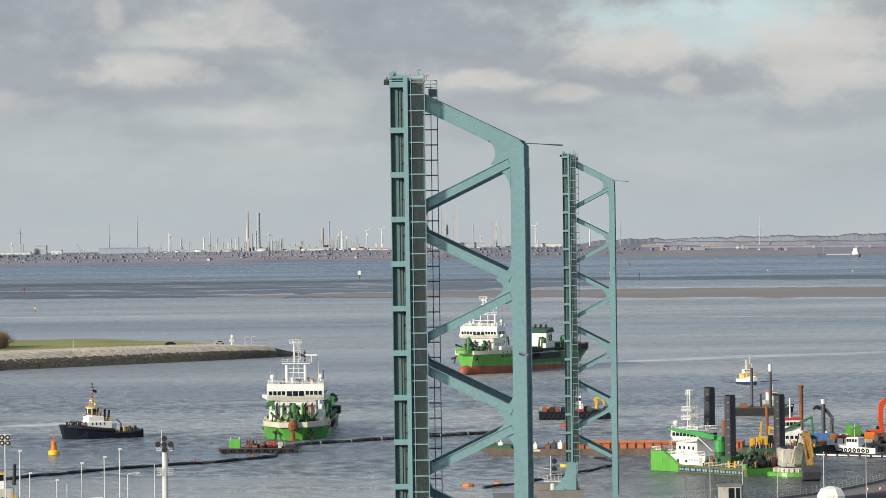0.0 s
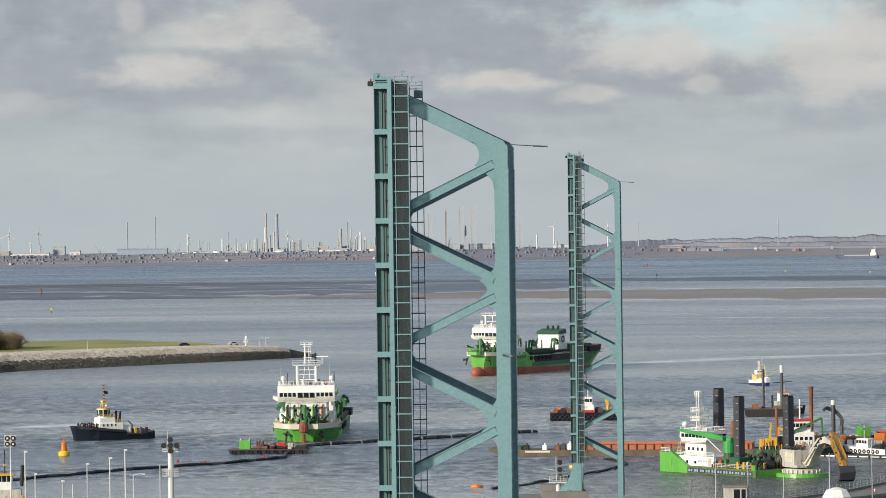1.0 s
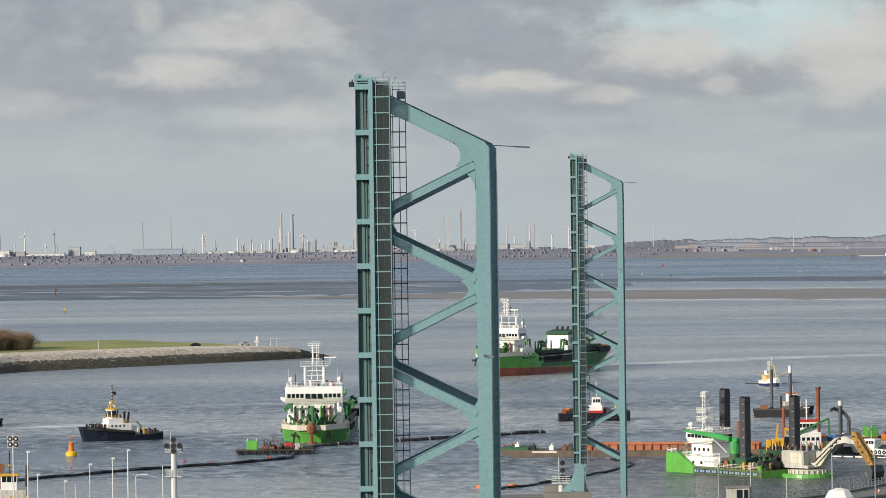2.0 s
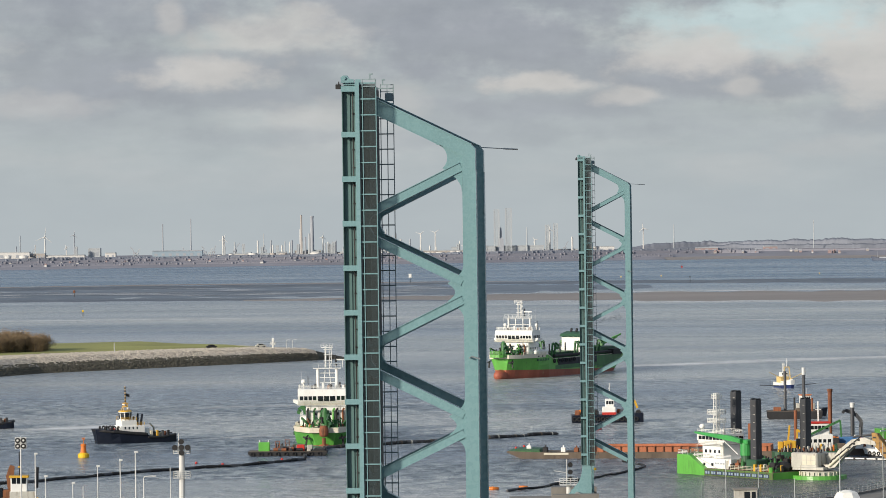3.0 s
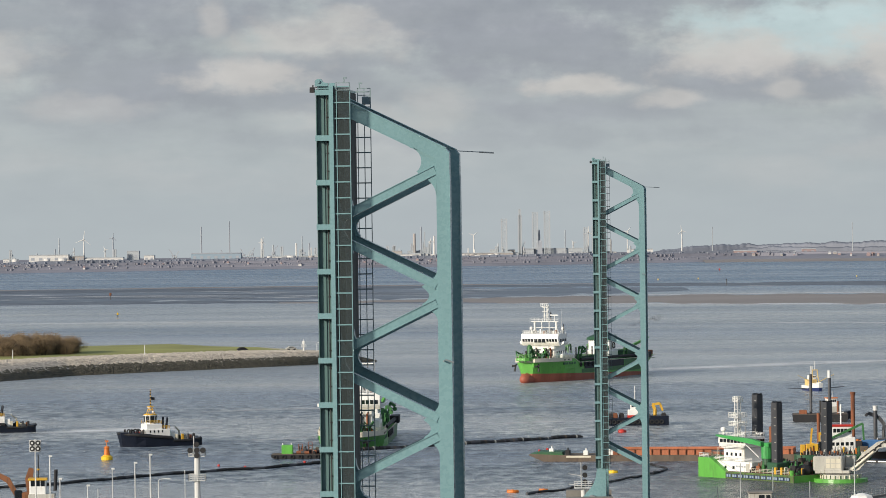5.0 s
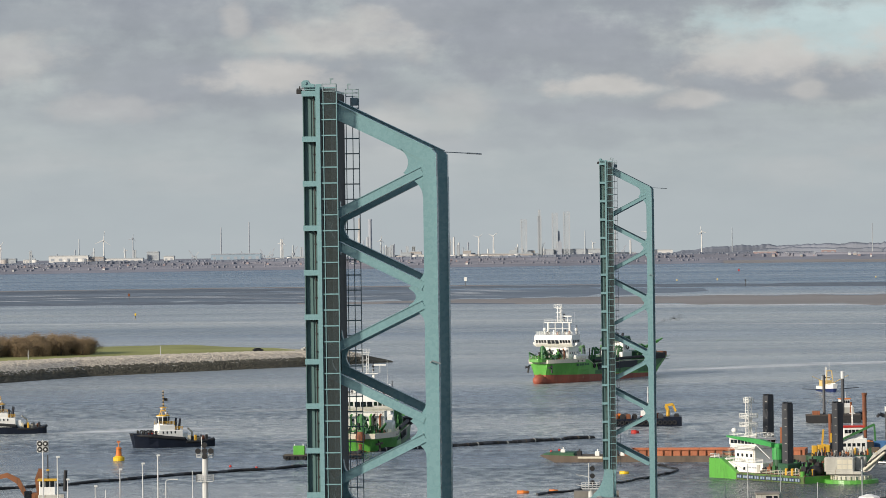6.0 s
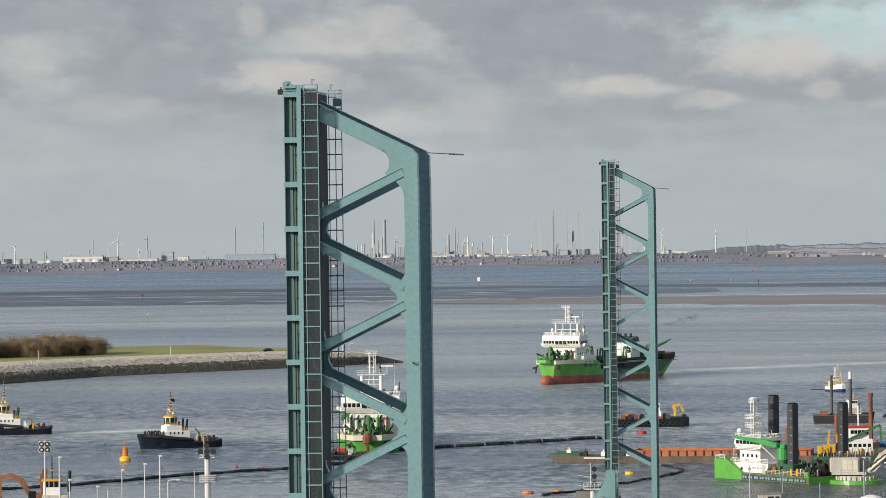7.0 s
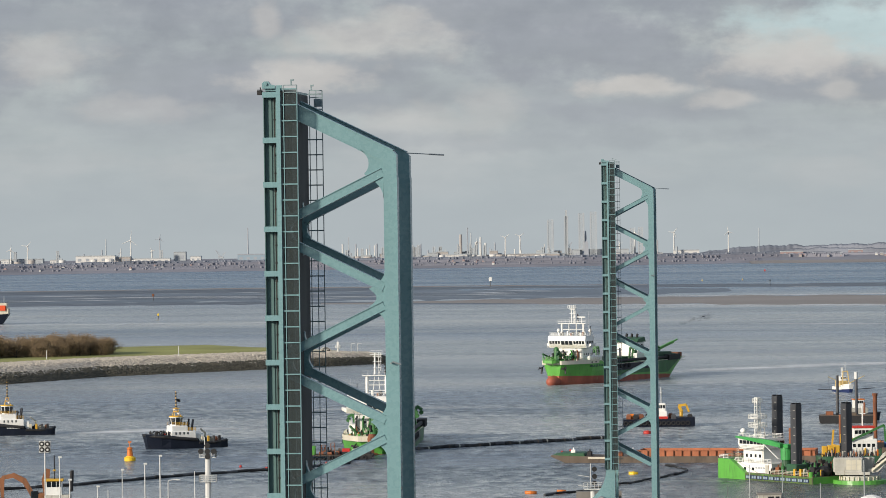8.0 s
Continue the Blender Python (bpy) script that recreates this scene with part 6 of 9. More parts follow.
def spoil_barge(m, label, length, coaming=True):
    b = thing("hopper_barge", m, label, "barge", "works barges")
    bm = bmesh.new()
    plate(bm, [(0.4, 2.8), (0, 2.4), (4.5, -0.5), (length, -0.5), (length, 2.4), (12, 2.2), (7, 2.4)], -4.6, 4.6)
    part("hull", bm, TIMBER, b, "scraped grey-brown barge side")
    bm = bmesh.new()
    plate(bm, [(1.0, 2.5), (0.6, 2.9), (8.5, 2.5), (8.5, 2.35)], -4.5, 4.5)
    part("foredeck", bm, GREEN_SIDE, b, "dark green foredeck")
    bm = bmesh.new()
    chamfer_box(bm, 2.0, 8.4, -3.4, 3.4, 2.5, 3.5, 0.2)
    part("hatch", bm, GREEN_DK, b)
    for x, mt, h in ((5.5, WHITE, 4.6), (9.5, BLACK, 4.0), (14, WHITE, 3.9), (17.2, RUST, 3.8), (18.6, SPUD, 4.4), (20.2, WHITE, 4.5), (21.4, RUST, 3.7)):
        bm = bmesh.new()
        chamfer_box(bm, x - 0.6, x + 0.6, -2.8, -1.4, 2.2, h, 0.15)
        tube(bm, (x, -2.0, h), (x, -2.0, h + 0.7), 0.2, n=6)
        part("deck_gear", bm, mt, b)
    bm = bmesh.new()
    box(bm, 9.4, 15.5, -4.64, -4.58, 1.4, 2.1)
    part("draught_plate", bm, CREAM, b)
    x0 = 22.0
    bm = bmesh.new()
    for s in (1, -1):
        box(bm, x0, length - 1, s * 4.0 - 0.1, s * 4.0 + 0.1, 2.2, 4.3)
        box(bm, x0, length - 1, s * 4.15 - 0.25, s * 4.15 + 0.25, 4.3, 4.5)
    for x in (x0, length - 1):
        box(bm, x - 0.1, x + 0.1, -4.0, 4.0, 2.2, 4.5)
    box(bm, x0, length - 1, -3.9, 3.9, 3.6, 3.8)
    part("coaming", bm, RUSTORANGE, b, "orange-rust hopper coaming")
    n = int((length - x0 - 1) / 2.1)
    for i in range(n + 1):
        bm = bmesh.new()
        box(bm, x0 + 2.1 * i - 0.1, x0 + 2.1 * i + 0.1, -4.45, -4.1, 2.2, 4.4)
        part("stanchion", bm, RUST, b)
    b.scale = (1, 1, 0.68)
    return b


def flat_barge(m, label, length=15.0, wide=9, free=1.6, name="flat_barge", hull=None):
    b = thing(name, m, label, "barge", "works barges")
    bm = bmesh.new()
    plate(bm, [(0, free), (0.2, 0.4), (2.0, -0.6), (length - 2, -0.6), (length - 0.2, 0.4), (length, free)], -wide / 2, wide / 2)
    part("hull", bm, hull or BLACK, b)
    bm = bmesh.new()
    box(bm, 0.3, length - 0.3, -wide / 2 + 0.2, wide / 2 - 0.2, free, free + 0.08)
    part("deck", bm, TIMBER, b)
    return b


def put_box(b, x0, x1, y0, y1, z0, z1, mt, name, label="", c=0.08):
    bm = bmesh.new()
    chamfer_box(bm, x0, x1, y0, y1, z0, z1, c)
    return part(name, bm, mt, b, label)


def put_tube(b, p, q, r, mt, name, label="", r1=None, n=10):
    bm = bmesh.new()
    tube(bm, p, q, r, r1, n)
    return part(name, bm, mt, b, label)


def container(m, mt, label):
    c = thing("container", m, label, "container", "deck containers")
    bm = bmesh.new()
    box(bm, 0, 6.06, 0, 2.44, 0.05, 2.55)
    body = part("body", bm, mt, c)
    for i in range(20):
        bm = bmesh.new()
        box(bm, 0.18 + 0.3 * i, 0.32 + 0.3 * i, -0.05, 0.0, 0.2, 2.4)
        part("rib", bm, mt, body)
    return c


def ground_work_group():
    # spud barge lying off, with two steel piles, and a pusher tug behind it
    b = flat_barge(pose(83.0, 1148, 0, 0, 0, -3), "black flat spud barge with two tall steel piles", 16, 9, 2.2)
    put_tube(b, (5.4, 0, -1), (5.4, 0, 13.6), 0.42, SPUD, "round_pile", "dark round steel pile")
    put_tube(b, (10.8, 2.6, -1), (10.8, 2.6, 14.2), 0.45, SPUD, "round_pile")
    put_tube(b, (10.8, 2.6, 12.4), (10.8, 2.6, 14.5), 0.56, POLE, "pile_cap", "white painted pile top")
    put_tube(b, (13.0, -3.6, -1), (13.0, -3.6, 6.0), 0.3, RUST, "round_pile")
    put_box(b, 2.0, 4.2, -2, 1.5, 2.28, 3.3, RUST, "winch")
    put_box(b, 8.2, 10.8, -3, 0.5, 2.28, 3.0, TIMBER, "timber_stack")
    t = thing("pusher_tug", pose(97.5, 1158, 0, 0, 0, 12), "small dark pusher tug with white wheelhouse", "tugboat")
    hull_parts(t, 15, 6, [(0, 3.0), (4, 2.6), (15, 2.2)], [(-0.5, None, NAVY, "hull")], bow=0.3, rake=0.5)
    t.matrix_basis = pose(101, 1160, 0, 0, 0, 10)
    t.scale = (0.72, 0.72, 0.82)
    put_box(t, -12, -5, -2.2, 2.2, 2.2, 4.6, GREYMACH, "deckhouse", c=0.15)
    w = put_box(t, -10.5, -6.5, -1.9, 1.9, 4.4, 7.4, WHITE, "wheelhouse", c=0.15)
    pane_row(w, -1.92, -10.2, -6.8, 6.1, 7.0, 4, 0.15, axis="x")
    put_box(t, -10.8, -6.2, -2.1, 2.1, 7.4, 7.7, ORANGE, "roof")
    put_tube(t, (-12.6, 1.4, 2.2), (-12.6, 1.4, 6.6), 0.4, BLACK, "funnel")
    put_tube(t, (-8, 0, 7.7), (-8, 0, 10.0), 0.08, POLE, "mast")

    # working pontoon with a yellow crane vessel, white ship and piles
    b = flat_barge(pose(77.0, 985, 0, 0, 0, -6), "rusty working pontoon crowded with dredging gear", 56, 14, 1.7, "working_pontoon", TIMBER)
    rnd = random.Random(21)
    for i in range(150):
        x, y = rnd.uniform(1, 55), rnd.uniform(-6.2, 6.2)
        h, w = rnd.uniform(0.4, 2.6), rnd.uniform(0.3, 1.5)
        mt = [RUST, SPUD, TIMBER, RUSTORANGE, GREYMACH, BLACK, CREAM, WHITE, ORANGE, GREEN_DK][i % 10]
        if i % 4 == 0:
            put_tube(b, (x - w, y, 1.78 + h / 2), (x + w, y + rnd.uniform(-0.4, 0.4), 1.78 + h / 2), h / 2, mt, "drum")
        elif i % 4 == 1:
            put_tube(b, (x, y, 1.78), (x, y, 2.2 + h), 0.35, mt, "bollard")
        else:
            put_box(b, x - w, x + w, y - w * 0.6, y + w * 0.6, 1.78, 1.78 + h, mt, "gear_box")
    put_tube(b, (11.0, -2, -1), (11.0, -2, 15.8), 0.52, RUST, "steel_pile", "tall rusty steel pile")
    put_tube(b, (11.0, -2, 15.5), (11.0, -2, 16.1), 0.68, RUST, "pile_collar")
    put_tube(b, (2.6, -4, -1), (2.6, -4, 11.0), 0.4, RUST, "steel_pile")
    put_tube(b, (16.4, 2, -1), (16.4, 2, 12.0), 0.5, SPUD, "steel_pile", "dark steel pile with white cap")
    put_tube(b, (16.4, 2, 11.3), (16.4, 2, 12.5), 0.62, POLE, "pile_cap")
    for i in range(5):
        put_tube(b, (32.4 + 0.85 * (i % 3), 1.0 + 0.9 * (i // 3), -1), (32.4 + 0.85 * (i % 3), 1.0 + 0.9 * (i // 3), 8.2 + 0.3 * i), 0.42, RUST, "mooring_pile")
    # timber piles stacked flat
    for i in range(12):
        put_tube(b, (15 + 0.3 * (i % 3), -6.0 + 0.5 * (i % 6), 2.0 + 0.45 * (i // 6)), (23, -6.0 + 0.5 * (i % 6), 2.0 + 0.45 * (i // 6)), 0.22, RUST, "stacked_pipe")
    container(pose(89.6, 980.0, 1.78, 0, 0, -8), BLUE, "blue shipping container with white lettering bars")
    c = container(pose(99.0, 986.0, 3.6, 0, 0, -82), GREEN, "bright green shipping container on a rack")
    for x, w in ((93.2, 1.9), (95.8, 1.3), (97.5, 1.5)):
        bm = bmesh.new()
        chamfer_box(bm, 0, w, 0, 1.4, 0, 1.5, 0.1)
        single("tank", bm, WHITE, pose(x, 974.6, 1.78, 0, 0, -8), "white plastic water tank on the pontoon", "tank", "deck tanks")
    put_box(b, 20.4, 27.0, -1.2, 5.6, 1.78, 3.6, RUST, "rack")
    put_box(b, 26.4, 29.0, -5.0, -3.0, 1.78, 4.6, ORANGE, "cabin", "orange steel cabin")
    # folded dark loader crane
    bm = bmesh.new()
    tube(bm, (18.4, 2.5, 1.78), (18.4, 2.5, 6.4), 0.45, n=8)
    for p, q in (((18.4, 2.5, 6.2), (18.6, 2.5, 7.8)), ((18.6, 2.5, 7.8), (17.0, 2.5, 9.8)), ((17.0, 2.5, 9.8), (14.6, 2.5, 10.6))):
        beam(bm, p, q, 0.6, 0.9)
    beam(bm, (14.6, 2.5, 10.6), (13.9, 2.5, 9.9), 0.5, 0.7)
    part("loader_crane", bm, SPUD, b, "dark folded loader crane")
    # yellow and white vessel among the piles
    v = thing("crane_vessel", pose(74.5, 962, 0, 0, 0, 6), "yellow and white crane vessel moored behind the dredger", "workboat")
    hull_parts(v, 22, 8, [(0, 2.6), (5, 2.2), (22, 2.2)], [(-0.5, None, GREEN_DK, "hull")], bow=0.3, rake=0.8)
    v.matrix_basis = pose(90.5, 966, 0, 0, 0, 4)
    v.scale = (0.82, 0.82, 0.88)
    put_box(v, -17.6, -16.6, -2.2, -1.0, 2.2, 5.4, YELLOW, "deckhouse", "yellow deckhouse", 0.2)
    w = put_box(v, -12.5, -4.5, -2.8, 2.8, 2.2, 6.8, WHITE, "accommodation", "white accommodation block", 0.2)
    pane_row(w, -2.83, -12, -5, 4.6, 5.5, 5, 0.5, axis="x")
    w = put_box(v, -11.5, -5.5, -2.3, 2.3, 6.8, 9.8, WHITE, "wheelhouse", c=0.2)
    pane_row(w, -2.33, -11.2, -5.8, 8.2, 9.2, 5, 0.2, axis="x")
    for i in range(22):
        put_box(v, -21 + 0.9 * i, -20.5 + 0.9 * i, -3.4, -2.9 + 0.1 * (i % 3), 2.2, 2.9 + 0.35 * (i % 5), [YELLOW, RUST, BLACK, CREAM, ORANGE, GREEN_DK, GREYMACH][i % 7], "deck_gear")
    put_box(v, -11.8, -5.2, -2.5, 2.5, 9.8, 10.3, RED, "roof", "red wheelhouse roof")
    put_tube(v, (-8.5, 0, 10.3), (-8.5, 0, 15.8), 0.22, WHITE, "mast")
    bm = bmesh.new()
    beam(bm, (-8.5, -1.0, 12.4), (-8.5, 1.0, 12.4), 0.2, 0.3)
    beam(bm, (-9.4, 0, 13.6), (-7.6, 0, 13.6), 0.2, 0.2)
    part("radar_scanner", bm, WHITE, v)
    bm = bmesh.new()
    beam(bm, (-15, -1, 2.2), (-15, -1, 8.2), 0.45, 0.5, (1, 0, 0))
    beam(bm, (-15, -1, 8.0), (-9.4, -1.6, 5.6), 0.5, 0.7)
    beam(bm, (-18, -1, 2.2), (-17.2, -1, 9.4), 0.5, 0.5, (1, 0, 0))
    part("yellow_crane", bm, YELLOW, v, "yellow knuckle crane")
    bm = bmesh.new()
    beam(bm, (-12.5, -3.2, 6.4), (-2.5, -3.2, 10.6), 0.4, 0.6)
    beam(bm, (-2.5, -3.2, 10.6), (-2.2, -3.2, 6.0), 0.4, 0.5)
    part("green_crane", bm, GREEN_SIDE, v, "dark green folding crane")

    put_box(v, -19.0, -14.6, -3.3, -0.6, 2.2, 3.2, BLACK, "crawler_track", c=0.2)
    put_box(v, -19.2, -15.6, -3.2, -0.8, 3.2, 5.2, YELLOW, "machine_house", "yellow machine house", 0.2)
    put_box(v, -15.5, -14.0, -3.1, -1.6, 3.2, 5.8, GLASS, "machine_cab", "dark glazed cab", 0.15)
    put_box(v, -20.8, -19.4, -2.8, -1.0, 2.2, 5.0, YELLOW, "power_pack", "yellow power pack", 0.15)
    for i in range(26):
        x = -20.6 + 0.62 * i
        put_tube(v, (x, -3.6, 2.2), (x + 0.3 * ((i % 3) - 1), -3.4, 3.0 + 0.35 * (i % 6)), 0.10, [BLACK, SPUD, CREAM, BLACK, RUST][i % 5], "stanchion", n=6)

    # white launch with black outboards
    l = thing("launch", pose(97.0, 975, 0, 0, 0, 0), "white launch with black fender belt, moored at a floating walkway", "boat")
    hull_parts(l, 15, 4.6, [(0, 2.6), (5, 2.1), (15, 1.7)], [(-0.5, 0.55, BLACK, "fender_belt"), (0.553, None, WHITE, "hull")], bow=0.35, rake=0.9)
    l.matrix_basis = pose(96.0, 974, 0, 0, 0, 135)
    l.scale = (0.85, 0.85, 0.85)
    w = put_box(l, -8.5, -4.0, -1.6, 1.6, 1.9, 4.6, WHITE, "wheelhouse", c=0.25)
    pane_row(w, -1.62, -8.2, -4.3, 3.2, 4.1, 4, 0.2, axis="x")
    pane_row(w, 1.62, -8.2, -4.3, 3.2, 4.1, 4, 0.2, axis="x")
    put_tube(l, (-6, 0, 4.6), (-6, 0, 8.6), 0.1, POLE, "mast")
    bm = bmesh.new()
    beam(bm, (-6, -1.1, 7.4), (-6, 1.1, 7.4), 0.3, 0.35)
    part("radar_scanner", bm, POLE, l)
    for s in (0.9, -0.9):
        put_box(l, -15.6, -14.2, s - 0.5, s + 0.5, 0.6, 2.4, BLACK, "outboard_engine", c=0.15)
    put_box(l, -13.4, -9.4, -1.5, 1.5, 1.6, 2.6, BLACK, "rubber_raft", c=0.4)
    for i in range(7):
        bm = bmesh.new()
        ring(bm, (-3 - 1.6 * i, 2.45, 1.0), 0.45, 0.18, "y", 10, 5)
        part("tyre", bm, BLACK, l)
    w = thing("floating_walkway", pose(82, 967, 0, 0, 0, -33), "low floating walkway with white edging", "walkway")
    bm = bmesh.new()
    box(bm, 0, 46, -0.9, 0.9, -0.3, 0.55)
    part("float", bm, BLACK, w)
    for i in range(15):
        bm = bmesh.new()
        box(bm, 0.4 + 3 * i, 2.8 + 3 * i, -0.98, -0.905, 0.2, 0.5)
        part("edge_board", bm, WHITE, w)

    # red-orange excavator boom on the far works barge
    b = flat_barge(pose(108, 1000, 0, 0, 0, -8), "works barge carrying a red-orange excavator", 40, 12, 1.8, "working_pontoon", TIMBER)
    for i in range(24):
        x, y = rnd.uniform(1, 38), rnd.uniform(-5.5, 5.5)
        put_box(b, x - 0.9, x + 0.9, y - 0.7, y + 0.7, 1.88, 1.88 + rnd.uniform(0.5, 1.6), [RUST, TIMBER, ORANGE, BLUE, GREYMACH, RUSTORANGE][i % 6], "gear_box")
    e = thing("excavator", pose(107.6, 994, 1.88, 0, 0, 12), "red-orange long-reach excavator with raised boom", "excavator")
    bm = bmesh.new()
    for s in (1, -1):
        chamfer_box(bm, -2.5, 2.5, s * 1.3 - 0.4, s * 1.3 + 0.4, 0, 1.0, 0.3)
    part("track", bm, BLACK, e)
    e.scale = (0.9, 0.9, 0.86)
    put_box(e, -2.6, 1.6, -1.5, 1.5, 1.0, 2.8, REDORANGE, "house", c=0.2)
    put_box(e, 0.2, 1.9, 0.5, 1.6, 1.2, 3.8, GLASS, "cab", c=0.2)
    bm = bmesh.new()
    plate(bm, [(1.2, 1.8), (2.0, 1.6), (1.7, 6.0), (1.9, 9.4), (3.2, 11.2), (5.6, 11.6), (5.6, 12.4), (2.6, 12.2), (0.7, 10.4), (0.4, 6.0)], -0.45, 0.45)
    part("boom", bm, REDORANGE, e, "red-orange goose-neck boom")
    bm = bmesh.new()
    beam(bm, (5.4, 0, 12.0), (8.6, 0, 7.0), 0.6, 0.8)
    part("arm", bm, REDORANGE, e)
    bm = bmesh.new()
    plate(bm, [(8.2, 7.2), (9.0, 7.0), (9.4, 5.6), (8.6, 4.8), (7.6, 5.4)], -0.8, 0.8)
    part("bucket", bm, SPUD, e)


def booster_pontoon(m):
    b = flat_barge(m, "black booster pontoon with green box and red pump", 20, 7, 1.1, "booster_pontoon")
    put_box(b, 2.6, 5.4, -1.2, 1.2, 1.18, 3.4, GREEN, "control_box", "bright green steel box")
    for x in (2.9, 5.1):
        put_tube(b, (x, -1, 3.4), (x, -1, 3.9), 0.12, WHITE, "lamp")
    put_box(b, 12.2, 14.2, -1.4, 0.6, 1.18, 2.7, RED, "fuel_tank", "red fuel tank")
    put_box(b, 14.8, 16.2, -1.4, 0.4, 1.18, 2.6, GREYMACH, "locker")
    rnd = random.Random(14)
    for i in range(46):
        x, y, h = rnd.uniform(5.8, 18.8), rnd.uniform(-2.8, 2.8), rnd.uniform(0.3, 1.5)
        tall = 1.6 if x < 11.5 else 0.7
        mt = [BLACK, RUST, SPUD, BLACK, TIMBER, RUST, GREYMACH, BLACK][i % 8]
        if i % 3 == 0:
            put_tube(b, (x, y, 1.18), (x + rnd.uniform(-0.5, 0.5), y, 1.3 + h * tall), rnd.uniform(0.08, 0.2), mt, "pipe", n=6)
        elif i % 3 == 1:
            put_tube(b, (x - 0.6, y, 1.55), (x + 0.6, y, 1.6), 0.4, mt, "pump_drum")
        else:
            put_box(b, x - 0.4, x + 0.4, y - 0.4, y + 0.4, 1.18, 1.25 + h * tall * 0.6, mt, "pump_frame")
    for k in range(2):
        bm = bmesh.new()
        lattice(bm, 7.4 + 2.4 * k, -0.6, 1.18, 3.6 + 0.5 * k, 0.5, 0.8, 0.06)
        part("gantry", bm, RUST, b)
    for i in range(9):
        bm = bmesh.new()
        ring(bm, (1.2 + 2.1 * i, -3.7, 0.55), 0.42, 0.17, "y", 10, 5)
        part("tyre", bm, BLACK, b)
    put_box(b, 16.6, 19.4, -3, 3, 1.18, 1.7, BLACK, "ramp")
    return b


def float_line(pts, r, label, wavy=0.25, seed=1):
    """A floating pipeline: rigid lengths with collars, following a gentle line."""
    line = thing("floating_pipeline", pose(0, 0, 0), label, "pipeline", "floating pipelines")
    rnd = random.Random(seed)
    path = []
    for p, q in zip(pts, pts[1:]):
        n = max(1, int(math.dist(p, q) / 3.0))
        for i in range(n):
            path.append((p[0] + (q[0] - p[0]) * i / n, p[1] + (q[1] - p[1]) * i / n))
    path.append(pts[-1])
    path = [(x, y + wavy * math.sin(i * 0.9) + rnd.uniform(-0.2, 0.2)) for i, (x, y) in enumerate(path)]
    for i, (p, q) in enumerate(zip(path, path[1:])):
        z0, z1 = 0.25 + 0.12 * math.sin(i * 1.3), 0.25 + 0.12 * math.sin((i + 1) * 1.3)
        k = rnd.uniform(0.85, 1.15)
        bm = bmesh.new()
        a, b = Vector((*p, z0)), Vector((*q, z1))
        tube(bm, a, a.lerp(b, 0.86), r * k, n=8)
        tube(bm, a.lerp(b, 0.84), b, r * k * 0.7, n=8)
        length = part("pipe_length", bm, BLACK if i % 4 else SPUD, line)
        if r > 0.5:
            bm = bmesh.new()
            tube(bm, a.lerp(b, 0.38), a.lerp(b, 0.50), r * k * 1.10, n=8)
            part("collar", bm, [TIMBER, GREYMACH, SPUD][i % 3], length)
    return line


def nav_buoy(m):
    b = thing("navigation_buoy", m, "orange lattice buoy on a yellow float", "buoy")
    bm = bmesh.new()
    rings = [[(r * math.cos(a), r * math.sin(a), z) for a in [2 * math.pi * i / 16 for i in range(16)]] for z, r in ((-0.6, 1.0), (0.1, 1.45), (0.9, 1.45), (1.15, 1.0), (1.25, 0.95))]
    skin(bm, rings)
    part("float", bm, BUOY_Y, b, "yellow float", smooth=False)
    bm = bmesh.new()
    tube(bm, (0, 0, 1.2), (0, 0, 3.0), 0.8, 0.62, 12)
    tube(bm, (0, 0, 3.0), (0, 0, 3.5), 0.85, 0.5, 12)
    part("tower", bm, ORANGE, b, "orange tower")
    bm = bmesh.new()
    tube(bm, (0, 0, 3.5), (0, 0, 4.8), 0.1, n=6)
    beam(bm, (-0.4, 0, 4.6), (0.4, 0, 5.0), 0.1, 0.2)
    beam(bm, (-0.4, 0, 5.0), (0.4, 0, 4.6), 0.1, 0.2)
    part("topmark", bm, ORANGE, b)
    return b


def small_float(m, mt, label, long=1.4, r=0.45):
    bm = bmesh.new()
    ball(bm, (0, 0, 0.2), r, 10, 6)
    tube(bm, (-long / 2, 0, 0.2), (long / 2, 0, 0.2), r * 0.9, r * 0.75, 10)
    return single("marker_float", bm, mt, m, label, "float", "marker floats", smooth=True)


def marker_beacon(m, mt, label, h=8.0, w=1.6):
    b = thing("channel_marker", m, label, "marker", "channel markers")
    bm = bmesh.new()
    tube(bm, (0, 0, -0.5), (0, 0, h), 0.25, n=8)
    part("post", bm, SPUD, b)
    bm = bmesh.new()
    chamfer_box(bm, -w / 2, w / 2, -w / 2, w / 2, h - w, h + w * 0.3, 0.1)
    part("topmark", bm, mt, b)
    return b


dredge = backhoe_dredger(pose(53.2, 923.7, 0, 0, 0, -52.0))
digger = excavator(dredge)
spoil_barge(pose(8.5, 984, 0, 0, 0, -8), "long hopper barge with orange-rust coaming", 66)
ground_work_group()
booster_pontoon(pose(-57, 1004, 0, 0, 0, 0))
float_line([(-130, 890), (-102, 913), (-79, 943.5), (-67, 955), (-56, 963.7), (-47, 976), (-42, 984), (-42.5, 1001)], 0.42, "black floating dredge pipeline bending across the water", 0.4, 2)
float_line([(-38.5, 1004), (-39, 1030), (-26, 1041), (-13, 1051), (0, 1062), (9.4, 1069.5), (16, 1076), (22, 1081)], 0.55, "thick black floating dredge pipeline with collars", 0.3, 3)
float_line([(8, 866), (14.9, 875.6), (25, 899), (32, 914), (38.3, 931.8), (40.6, 941), (40.4, 948), (36, 963)], 0.28, "thin dark floating line curving to the barge", 0.2, 4)
nav_buoy(pose(-98.8, 1005, 0))
